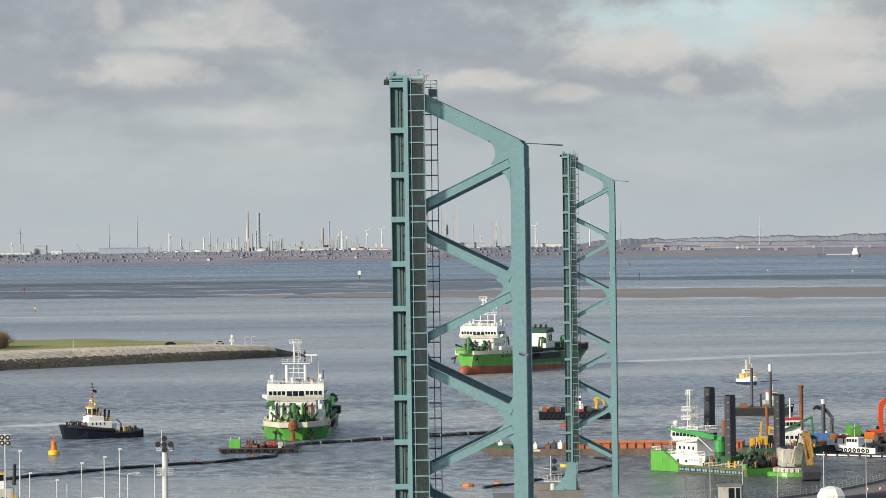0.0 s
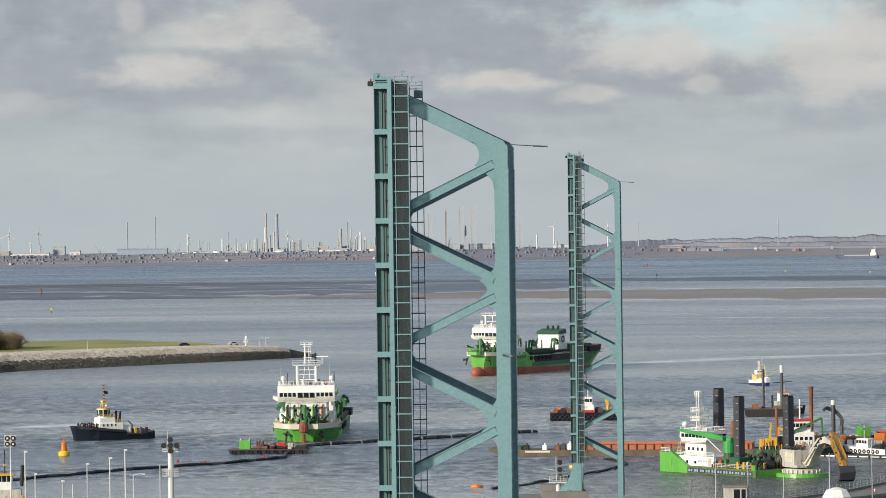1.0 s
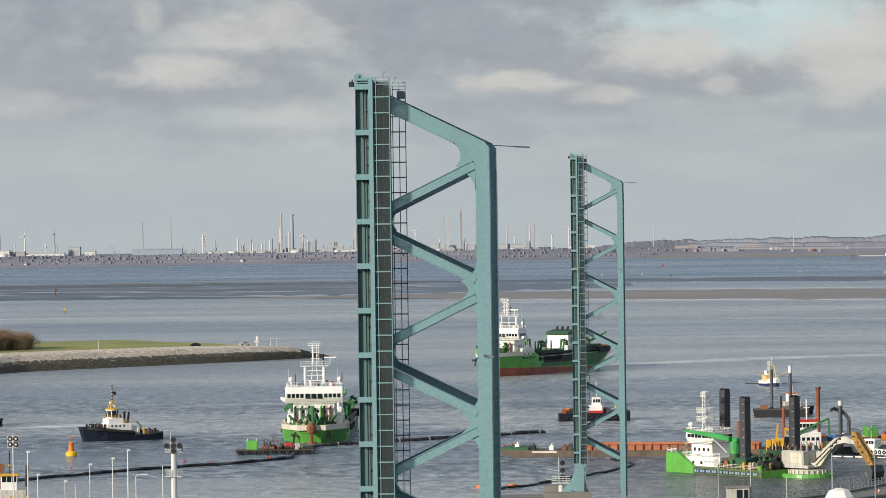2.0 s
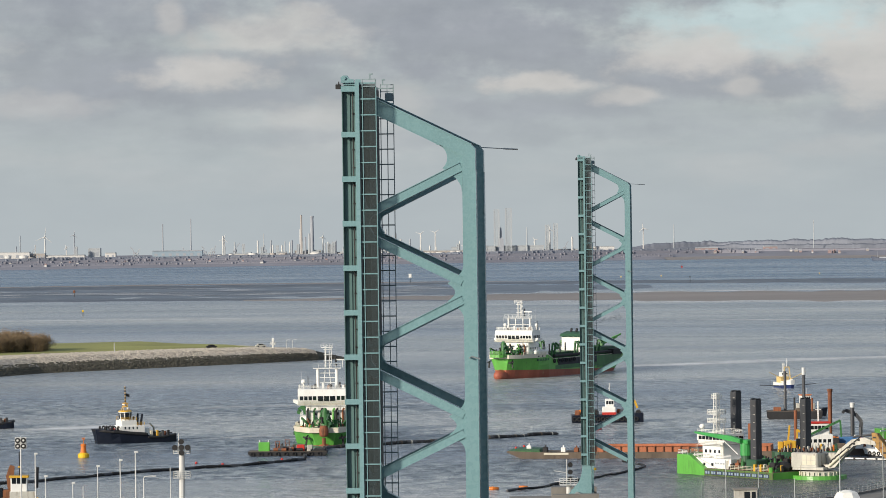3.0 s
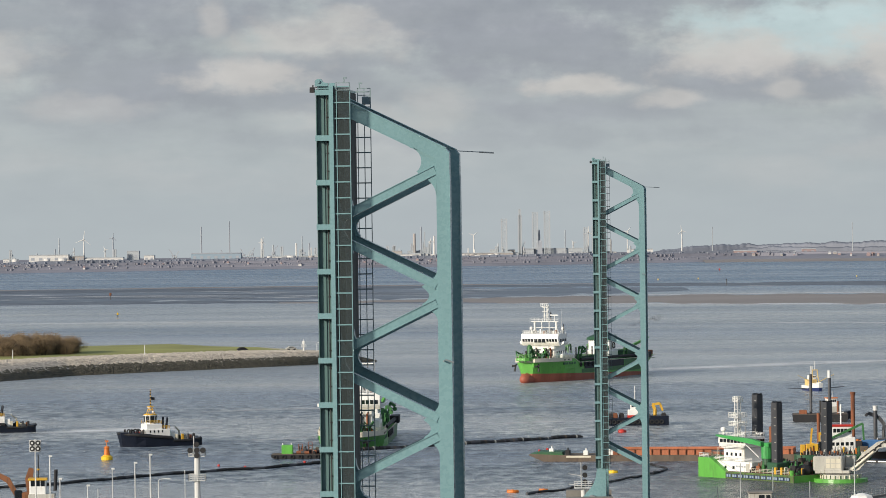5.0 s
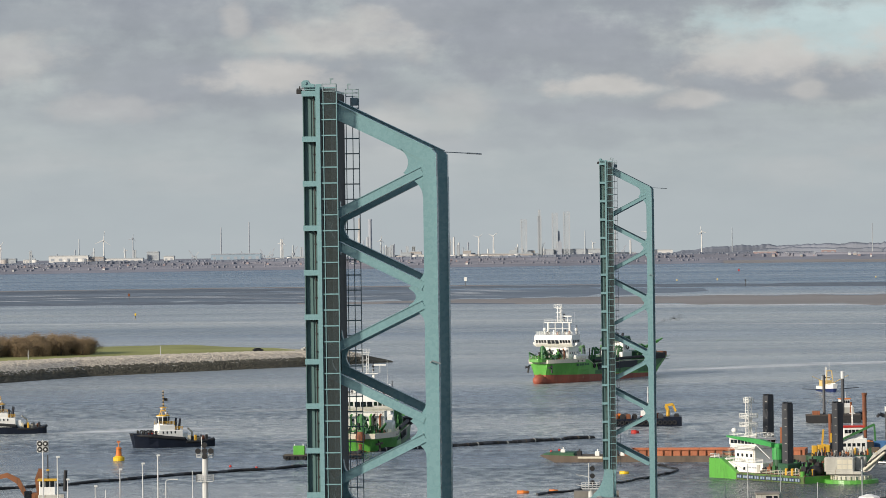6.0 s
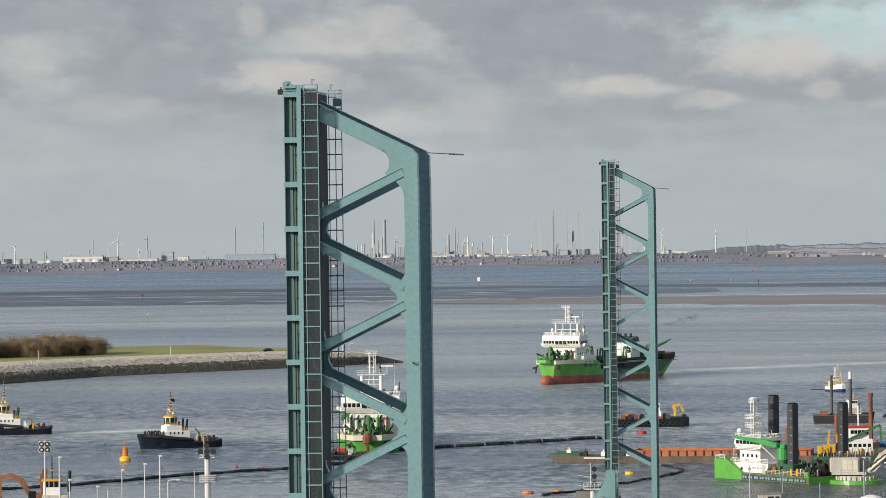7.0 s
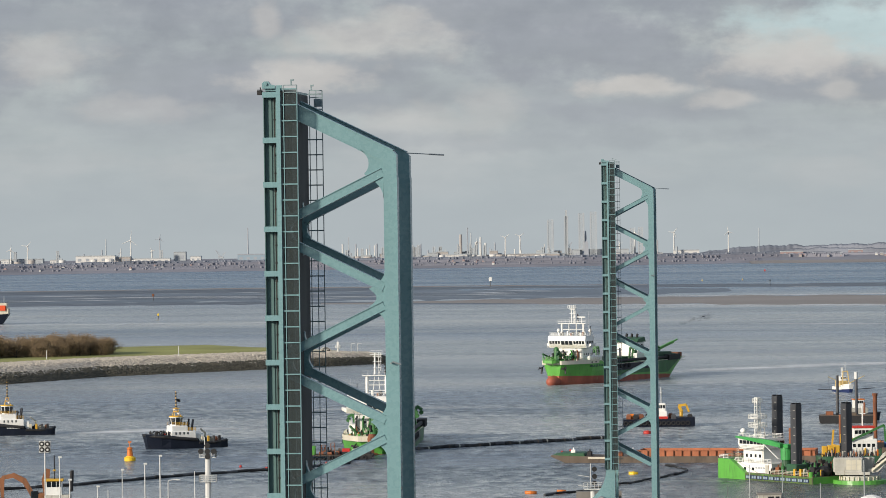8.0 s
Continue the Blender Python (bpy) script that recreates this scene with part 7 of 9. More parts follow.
small_float(pose(4.9, 873, 0), ORANGE, "orange marker float on the water", 2.6, 0.55)
small_float(pose(11.6, 877, 0), ORANGE, "weathered orange marker float", 2.0, 0.4)
small_float(pose(27.9, 933.5, 0), BUOY_Y, "yellow marker float on the water", 2.2, 0.55)
small_float(pose(33.3, 1102, 0, 0, 0, 20), RED, "red marker float on the water", 2.0, 0.8)
for x, y in ((-47.5, 985.0), (-61, 968.0), (10.5, 1020.0), (12.6, 1026.0), (-68, 975.0)):
    small_float(pose(x, y, 0, 0, 0, 30), RED, "small red marker float", 0.5, 0.35)


def lock_works_vessel():
    """A works pontoon close under the quay: brown excavator, small tug with yellow wheelhouse."""
    b = flat_barge(pose(-112, 818, 0, 0, 0, 4), "works pontoon with a brown excavator on deck", 22, 9, 1.6, "working_pontoon", NAVY)
    put_box(b, 16, 19, -3, 1, 1.7, 3.6, RUST, "gear_box")
    e = thing("excavator", pose(-95.5, 819, 1.7, 0, 0, 186), "orange-brown excavator with bent boom on a pontoon", "excavator")
    for s in (1, -1):
        put_box(e, -2.4, 2.4, s * 1.3 - 0.4, s * 1.3 + 0.4, 0, 1.0, BLACK, "track", c=0.3)
    put_box(e, -2.8, 1.4, -1.5, 1.5, 1.0, 3.4, BROWN, "house", c=0.2)
    put_box(e, 0.2, 1.8, 0.5, 1.6, 1.2, 3.9, GLASS, "cab", c=0.2)
    bm = bmesh.new()
    plate(bm, [(0.6, 2.4), (1.6, 2.2), (3.4, 5.4), (5.4, 6.6), (7.6, 6.2), (7.8, 7.0), (5.2, 7.6), (2.8, 6.4)], -0.4, 0.4)
    part("boom", bm, BROWN, e, "orange-brown bent boom")
    bm = bmesh.new()
    plate(bm, [(7.2, 7.0), (8.2, 6.6), (8.0, 2.4), (7.4, 2.4)], -0.35, 0.35)
    part("arm", bm, BROWN, e)
    bm = bmesh.new()
    plate(bm, [(-2.4, 3.0), (-0.8, 3.0), (-0.4, 6.2), (-1.2, 8.4), (-2.2, 8.2), (-2.0, 6.0)], -0.5, 0.5)
    part("counter_arm", bm, BROWN, e, "brown upright arm")
    bm = bmesh.new()
    plate(bm, [(7.2, 2.6), (8.3, 2.6), (8.6, 1.2), (7.6, 0.6), (6.6, 1.2)], -0.7, 0.7)
    part("bucket", bm, SPUD, e)
    t = thing("pusher_tug", pose(-97.5, 812, 0, 0, 0, 185), "small works tug with yellow wheelhouse and black funnels", "tugboat")
    hull_parts(t, 13, 5, [(0, 2.6), (4, 2.2), (13, 1.9)], [(-0.5, None, NAVY, "hull")], bow=0.3, rake=0.4)
    put_box(t, -9.4, -4.0, -2.0, 2.0, 1.9, 5.2, GREYMACH, "deckhouse", c=0.15)
    w = put_box(t, -7.6, -4.2, -1.6, 1.6, 5.2, 8.0, WHITE, "wheelhouse", "white wheelhouse under a yellow roof", 0.15)
    put_box(t, -7.9, -3.9, -1.8, 1.8, 8.0, 8.4, YELLOW, "roof", "yellow roof", 0.1)
    for i in range(12):
        put_box(t, -12.4 + 0.85 * i, -11.9 + 0.85 * i, 2.0 - 0.3 * (i % 2), 2.4 - 0.3 * (i % 2), 1.9, 2.5 + 0.5 * (i % 4), [BLACK, RUST, SPUD, YELLOW][i % 4], "deck_gear")
    pane_row(w, 1.62, -7.4, -4.4, 6.8, 8.0, 3, 0.15, axis="x")
    pane_row(w, -1.62, -7.4, -4.4, 6.8, 8.0, 3, 0.15, axis="x")
    put_tube(t, (-6, 0, 8.4), (-6, 0, 13.2), 0.12, BLACK, "mast")
    put_box(t, -6.3, -5.7, -0.7, 0.7, 10.0, 10.3, YELLOW, "mast_arm")
    for s in (0.9, -0.9):
        put_tube(t, (-9.4, s, 5.8), (-9.6, s, 10.0), 0.35, BLACK, "funnel")


lock_works_vessel()


def wake(pts, label, cover=1.0, level=0.03):
    """A streak of foam lying on the water: (x, y, half width) along it, thinning to its edges and ends."""
    verts, faces, thin = [], [], []
    n = (len(pts) - 1) * 6
    for i in range(n + 1):
        k = min(len(pts) - 2, i // 6)
        t = i / 6 - k
        x, y, w = (a + (b - a) * t for a, b in zip(pts[k], pts[k + 1]))
        y += 0.5 * w * noise.noise(Vector((x * 0.05, y * 0.01, 0.0)))
        for q in range(-2, 3):
            verts.append((x, y + w * q / 2, level))
            thin.append(cover * (0.0, 0.7, 1.0)[2 - abs(q)] * min(1.0, 4 * (i / n), 2.5 * (1 - i / n)))
    for i in range(n):
        for q in range(4):
            o = 5 * i + q
            faces.append((o, o + 5, o + 6, o + 1))
    me = bpy.data.meshes.new("wake")
    me.from_pydata(verts, [], faces)
    me.attributes.new("cover", "FLOAT", "POINT").data.foreach_set("value", thin)
    me.materials.append(FOAM)
    tagged(new("wake", me), label, "wake", kind="structure")


def wakes():
    wake([(38, 1508, 4), (60, 1540, 16), (95, 1562, 20), (150, 1590, 18), (230, 1625, 12), (300, 1655, 6)], "pale wake trailing behind the smoking dredger")
    wake([(-82, 1076, 2), (-62, 1092, 8), (-36, 1102, 6), (-10, 1108, 3)], "thin pale wake beside the tug", 0.5)
    wake([(-136, 1130, 3), (-118, 1142, 12), (-96, 1150, 14), (-74, 1156, 6)], "pale wake behind the moving tug", 1.0)
    wake([(-110, 1240, 3), (-80, 1250, 9), (-30, 1262, 10), (10, 1262, 5)], "pale current line on the water", 0.4)
    wake([(-20, 1150, 3), (0, 1158, 10), (40, 1162, 9), (70, 1160, 3)], "ruffled pale water patch", 0.45)
    wake([(-420, 2290, 6), (-330, 2285, 14), (-160, 2275, 12), (-60, 2268, 6)], "long pale wake across the estuary", 0.8)
    wake([(70, 2150, 6), (150, 2120, 16), (260, 2060, 14), (400, 2000, 8)], "long pale current line across the estuary", 0.7)
    wake([(-30, 2636, 5), (60, 2588, 14), (250, 2486, 20), (420, 2395, 16), (620, 2300, 8)], "pale wash along the edge of the sandbank", 1.0)
    wake([(0, 2850, 5), (110, 2850, 14), (260, 2830, 18), (420, 2790, 12)], "pale wash behind the sandbank", 0.9)
    wake([(160, 3120, 3), (185, 3125, 10), (215, 3122, 4)], "pale breakers over the shallow flats", 1.0)
    rnd = random.Random(12)
    for i in range(44):
        x, y = rnd.uniform(-400, -30), rnd.uniform(2890, 3150)
        long = rnd.uniform(14, 60)
        wake([(x - long, y + 0.1 * long, 2), (x, y, rnd.uniform(5, 11)), (x + long, y - 0.12 * long, 2)], "pale breakers over the shallow flats", rnd.uniform(0.5, 1.3), 0.30)


wakes()


# ---- dike, far bank, lock head ----
def dike():
    """The breakwater: weed-dark toe, grey stone slope, grass crown, running out to a low tip."""
    axis = [(-420, 1300), (-300, 1402), (-200, 1472), (-170, 1533), (-140, 1562), (-109, 1590), (-88, 1612), (-71, 1632), (-57, 1644)]
    inner = [(-436, 1355), (-317, 1453), (-218, 1521), (-182, 1572), (-149, 1600), (-118, 1626), (-95, 1634), (-76, 1641), (-60, 1649)]
    tops = [6.2, 6.2, 6.1, 6.0, 5.9, 5.7, 5.5, 4.7, 0.9]
    land = thing("dike", pose(0, 0, 0), "grass-topped sea dike with stone slope", "dike", kind="structure")
    bm = bmesh.new()
    rows = []
    for (x, y), (u, v), h in zip(axis, inner, tops):
        dx, dy = u - x, v - y
        cx, cy = x + dx * 0.42, y + dy * 0.42
        rows.append([(x, y, -1.0), (x + dx * 0.16, y + dy * 0.16, h * 0.42), (cx, cy, h - 0.25), (u, v, h + 0.05), (u + dx * 2.0, v + dy * 2.0, h - 0.1), (u + dx * 4.0, v + dy * 4.0, h - 1.5), (u + dx * 6.5, v + dy * 6.5, -1.0)])
    vs = [[bm.verts.new(p) for p in r] for r in rows]
    for n, (a, b) in enumerate(zip(vs, vs[1:])):
        for i in range(6):
            f = bm.faces.new((a[i], a[i + 1], b[i + 1], b[i]))
            f.material_index = 0 if i == 0 or n == 7 else 1 if i < 3 else 4 if n >= 6 else 3
    f = bm.faces.new(vs[-1])
    f.material_index = 1
    body = part("dike_body", bm, [WEED, RIPRAP, RIPRAP, GRASS, DRY_SAND], land)
    # stones on the slope, uneven
    rnd = random.Random(9)

    def stone_mesh(k):
        b = bmesh.new()
        r2 = random.Random(k)
        bmesh.ops.create_icosphere(b, subdivisions=1, radius=0.5)
        for v in b.verts:
            v.co *= r2.uniform(0.75, 1.2)
            v.co.z *= 0.7
        return b

    def scatter(f0, f1, n, mt, name, label, size):
        pieces = []
        for k in range(6):
            b = stone_mesh(k)
            b.verts.ensure_lookup_table()
            pieces.append(([v.co.copy() for v in b.verts], [[v.index for v in f.verts] for f in b.faces]))
            b.free()
        verts, faces = [], []
        for _ in range(n):
            t = rnd.uniform(1.6, 7.2)
            i, w = int(t), t - int(t)
            f = rnd.uniform(f0, f1)
            a = Vector(rows[i][0]).lerp(Vector(rows[i + 1][0]), w)
            m1 = Vector(rows[i][1]).lerp(Vector(rows[i + 1][1]), w)
            c = Vector(rows[i][2]).lerp(Vector(rows[i + 1][2]), w)
            e = Vector(rows[i][3]).lerp(Vector(rows[i + 1][3]), w)
            p = a.lerp(m1, f) if f < 1 else m1.lerp(c, f - 1) if f < 2 else c.lerp(e, f - 2)
            co, fs = pieces[rnd.randrange(6)]
            s = rnd.uniform(*size)
            rot = Euler((0, 0, rnd.uniform(0, 6.3))).to_matrix()
            o = len(verts)
            verts += [tuple(p + rot @ v * s) for v in co]
            faces += [[o + q for q in ff] for ff in fs]
        me = bpy.data.meshes.new(name)
        me.from_pydata(verts, [], faces)
        me.materials.append(mt)
        ob = new(name, me)
        ob.parent = land
        tagged(ob, label, kind="stuff")

    scatter(0.15, 1.35, 6800, WEED, "weedy_stones", "dark weed-covered stones at the waterline", (0.5, 1.4))
    scatter(1.3, 2.95, 9000, RIPRAP, "slope_stones", "pale grey loose stones on the slope", (0.4, 1.05))
    # things on the dike
    return land


def pole(m, h, label, lamp=None, r=0.12, arm=0.0, name="lamp_post", mt=None):
    p = thing(name, m, label, "lamp post" if name == "lamp_post" else "mast", "poles on the lock")
    bm = bmesh.new()
    tube(bm, (0, 0, -1), (0, 0, h), r * 1.25, r * 0.8, 8)
    part("shaft", bm, mt or POLE, p)
    if arm:
        bm = bmesh.new()
        pts = [(0, 0, h - 0.02), (0.12 * arm, 0, h + 0.22), (0.5 * arm, 0, h + 0.3), (arm, 0, h + 0.34)]
        for a, b in zip(pts, pts[1:]):
            tube(bm, a, b, r * 0.75, n=6)
        part("arm", bm, mt or POLE, p)
        bm = bmesh.new()
        chamfer_box(bm, arm - 0.1, arm + 0.55, -0.12, 0.12, h + 0.22, h + 0.4, 0.04)
        part("lantern", bm, POLE, p)
    elif lamp:
        bm = bmesh.new()
        chamfer_box(bm, -0.18, 0.45, -0.18, 0.18, h - 0.05, h + 0.25, 0.05)
        part("lantern", bm, POLE, p)
    return p


def four_lamp_signal(m, h):
    s = thing("lock_signal", m, "lock traffic signal with four round lamps on a pole", "signal")
    bm = bmesh.new()
    tube(bm, (0, 0, -1), (0, 0, h + 1.2), 0.16, 0.1, 8)
    part("shaft", bm, POLE, s)
    for x in (-0.5, 0.5):
        for z in (-0.5, 0.5):
            bm = bmesh.new()
            tube(bm, (x, -0.15, h + z), (x, 0.15, h + z), 0.47, n=18)
            d = part("signal_disc", bm, LAMPBLACK, s, "round black signal shield")
            bm = bmesh.new()
            tube(bm, (x, -0.10, h + z), (x, 0.10, h + z), 0.54, n=18)
            part("rim", bm, POLE, d, "white rim")
            bm = bmesh.new()
            tube(bm, (x, -0.3, h + z), (x, -0.14, h + z), 0.20, n=10)
            part("lens", bm, POLE, d)
    bm = bmesh.new()
    box(bm, -1.02, 1.02, 0.1, 0.16, h - 1.02, h + 1.02)
    part("backing", bm, POLE, s)
    return s


def signal_tower(m, h, label):
    s = thing("signal_tower", m, label, "signal tower", "signal towers")
    bm = bmesh.new()
    tube(bm, (0, 0, -4), (0, 0, h - 2.6), 0.60, 0.52, 12)
    part("column", bm, POLE, s)
    for z in (h - 7.0, h - 2.6):
        bm = bmesh.new()
        box(bm, -1.5, 1.5, -0.9, 0.9, z - 0.12, z)
        pl = part("platform", bm, POLE, s)
        bm = bmesh.new()
        rails(bm, [(-1.5, -0.9, z), (1.5, -0.9, z), (1.5, 0.9, z), (-1.5, 0.9, z), (-1.5, -0.9, z)], 1.1, 0.75, 0.04)
        part("railing", bm, POLE, pl)
    for x, z in ((0.0, -0.5), (-1.15, -1.55), (0.05, -1.55), (1.15, -1.55), (0.05, -2.5)):
        bm = bmesh.new()
        tube(bm, (x, -1.15, h + z), (x, -0.7, h + z), 0.5, n=16)
        part("signal_disc", bm, LAMPBLACK, s, "round black signal shield")
    bm = bmesh.new()
    tube(bm, (-0.55, 0, h - 2.6), (-0.55, 0, h + 1.0), 0.08, n=6)
    beam(bm, (-0.3, 0, h - 1.75), (0.3, 0, h - 1.75), 0.1, 0.1)
    part("bracket", bm, POLE, s)
    return s


def camera_mast(m, h):
    s = thing("camera_mast", m, "white mast with camera arms and warning lamp", "mast")
    bm = bmesh.new()
    tube(bm, (0, 0, -4), (0, 0, h - 4.5), 0.5, 0.45, 12)
    tube(bm, (-0.35, 0, h - 4.5), (-0.35, 0, h), 0.07, n=6)
    part("column", bm, POLE, s)
    bm = bmesh.new()
    box(bm, -1.6, 1.6, -1, 1, h - 4.6, h - 4.45)
    rails(bm, [(-1.6, -1, h - 4.45), (1.6, -1, h - 4.45), (1.6, 1, h - 4.45)], 1.1, 0.7, 0.04)
    part("platform", bm, POLE, s)
    for z in (1.0, 2.3, 3.5):
        bm = bmesh.new()
        tube(bm, (0.3, -0.3, h - z), (0.3, 0.2, h - z), 0.45, n=16)
        part("signal_disc", bm, LAMPBLACK, s)
    for z in (2.4, 4.2):
        bm = bmesh.new()
        tube(bm, (-0.4, 0, h - z), (-2.6, 0, h - z + 0.35), 0.06, n=6)
        part("arm", bm, POLE, s)
    return s


def lock_head():
    """Concrete platforms at the lock, with quay wall and parapet."""
    bm = bmesh.new()
    slab(bm, [(-140, 560), (-6, 560), (-6, 735), (-140, 735)], -3, 5.6)
    single("pavement", bm, CONCRETE, pose(0, 0, 0), "concrete platform of the lock head", "pavement", kind="structure")
    bm = bmesh.new()
    pts = [(14, 560), (150, 560), (150, 842), (120, 842), (104, 822), (89, 800), (78, 776), (70, 762), (61, 750), (50, 740), (14, 735)]
    slab(bm, pts, -3, 5.4)
    single("pavement", bm, CONCRETE, pose(0, 0, 0), "concrete quay curving along the lock mouth", "pavement", kind="structure")
    bm = bmesh.new()
    slab(bm, [(22, 600), (150, 600), (150, 815), (112, 812), (96, 792), (84, 768), (72, 752), (60, 742), (22, 728)], 5.404, 5.44)
    single("road", bm, ASPHALT, pose(0, 0, 0), "dark asphalt service road on the quay", "road", kind="structure")
    edge = [(50, 740.4), (61, 750.4), (70, 762.4), (78, 776.4), (89, 800.4), (104, 822.4), (120, 841)]
    fence = thing("quay_fence", pose(0, 0, 5.4), "grey steel railing along the curved quay", "fence")
    for a, b in zip(edge, edge[1:]):
        n = max(1, int(math.dist(a, b) / 2.0))
        for k in range(4):
            bm = bmesh.new()
            beam(bm, (a[0], a[1] - 0.6, 0.25 + 0.45 * k), (b[0], b[1] - 0.6, 0.25 + 0.45 * k), 0.08, 0.09)
            part("rail", bm, GALV, fence)
        for i in range(n):
            t = i / n
            bm = bmesh.new()
            box(bm, a[0] + (b[0] - a[0]) * t - 0.07, a[0] + (b[0] - a[0]) * t + 0.07, a[1] + (b[1] - a[1]) * t - 0.67, a[1] + (b[1] - a[1]) * t - 0.53, 0, 1.75)
            part("post", bm, GALV, fence)
    for a, b in zip(edge, edge[1:]):
        bm = bmesh.new()
        beam(bm, (a[0], a[1] - 0.1, 5.55), (b[0], b[1] - 0.1, 5.55), 0.7, 0.5)
        single("trim", bm, CONCRETE, pose(0, 0, 0), "pale concrete coping on the quay edge", "coping", kind="structure")
    # piers that carry the bridge leaves
    for (x, y, z) in (NEAR_AT, FAR_AT):
        bm = bmesh.new()
        box(bm, x - 14, x - 0.6, y - 6, y + 22, -3, z - 4.4)
        box(bm, x - 6.5, x + 1.6, y - 3, y - 0.8, z - 4.4, z - 2.4)
        box(bm, x - 6.5, x + 1.6, y + 15, y + 17.5, z - 4.4, z - 2.4)
        single("trim", bm, CONCRETE, pose(0, 0, 0), "concrete pier under the bridge pivot", "pier", kind="structure")
    # bare lock walls near the inner leaf
    bm = bmesh.new()
    slab(bm, [(-140, 120), (-8, 120), (-8, 560), (-140, 560)], -3, 5.2)
    single("pavement", bm, CONCRETE, pose(0, 0, 0), "concrete lock wall beside the chamber", "pavement", kind="structure")


def quay_things():
    base = 5.5
    four_lamp_signal(pose(-76.4, 691, base), 22.0 - base)
    for x, y, z, lamp, r in ((-74.0, 692, 20.0, True, 0.13), (-72.4, 693, 16.0, True, 0.11), (-64.0, 700, 17.2, True, 0.11), (-60.0, 700, 18.2, True, 0.11), (-57.3, 700, 19.6, True, 0.13), (-51.2, 700, 16.9, False, 0.08), (-68.4, 700, 14.3, True, 0.09), (-66.8, 702, 13.6, False, 0.09)):
        pole(pose(x, y, base), z - base, "slim white mast on the lock platform", lamp, r, name="lamp_post")
    pole(pose(-55.9, 700, base), 15.1 - base, "white lamp post with a bent arm", r=0.11, arm=1.6)
    pole(pose(-61.6, 690, base), 11.6 - base, "white lamp post with a bent arm", r=0.11, arm=1.6)
    signal_tower(pose(-50.6, 718, base), 20.9 - base, "white signal tower with round black lamps and two platforms")
    camera_mast(pose(18.9, 705, base), 17.2 - base)
    for x, y, z in ((46.4, 700, 17.0), (52.1, 700, 16.2), (75.1, 712, 19.0), (43.0, 716, 12.0), (59.6, 716, 12.6)):
        pole(pose(x, y, base), z - base, "grey steel post on the quay", False, 0.09, mt=GALV)
    pole(pose(66.4, 700, base), 17.6 - base, "grey tall lamp post on the quay", False, 0.13, mt=GALV)
    pole(pose(14.6, 700, base), 9.2 - base, "grey lamp post with a long arm", r=0.1, arm=-3.2)
    cab = thing("control_cabin", pose(49.8, 700, base), "grey steel control cabin with dark door", "cabin")
    put_box(cab, -2.0, 2.0, -1.5, 1.5, 0, 6.3, GREYMACH, "body")
    put_box(cab, -2.2, 2.2, -1.7, 1.7, 6.3, 6.6, CONCRETE, "roof")
    put_box(cab, -0.3, 0.7, -1.58, -1.505, 3.4, 6.0, GLASS, "door", c=0.01)
    put_box(cab, 1.0, 1.7, -1.58, -1.505, 3.4, 6.0, GLASS, "door", c=0.01)
    tank = thing("white_hood", pose(67.6, 700, base), "white domed hood on the quay", "hood")
    bm = bmesh.new()
    rings = [[(r * math.cos(a) * 2.6, r * math.sin(a) * 1.8, z) for a in [2 * math.pi * i / 8 + 0.4 for i in range(8)]] for z, r in ((0, 1.0), (4.4, 1.0), (5.6, 0.72), (6.0, 0.2))]
    skin(bm, rings)
    part("shell", bm, WHITE, tank)


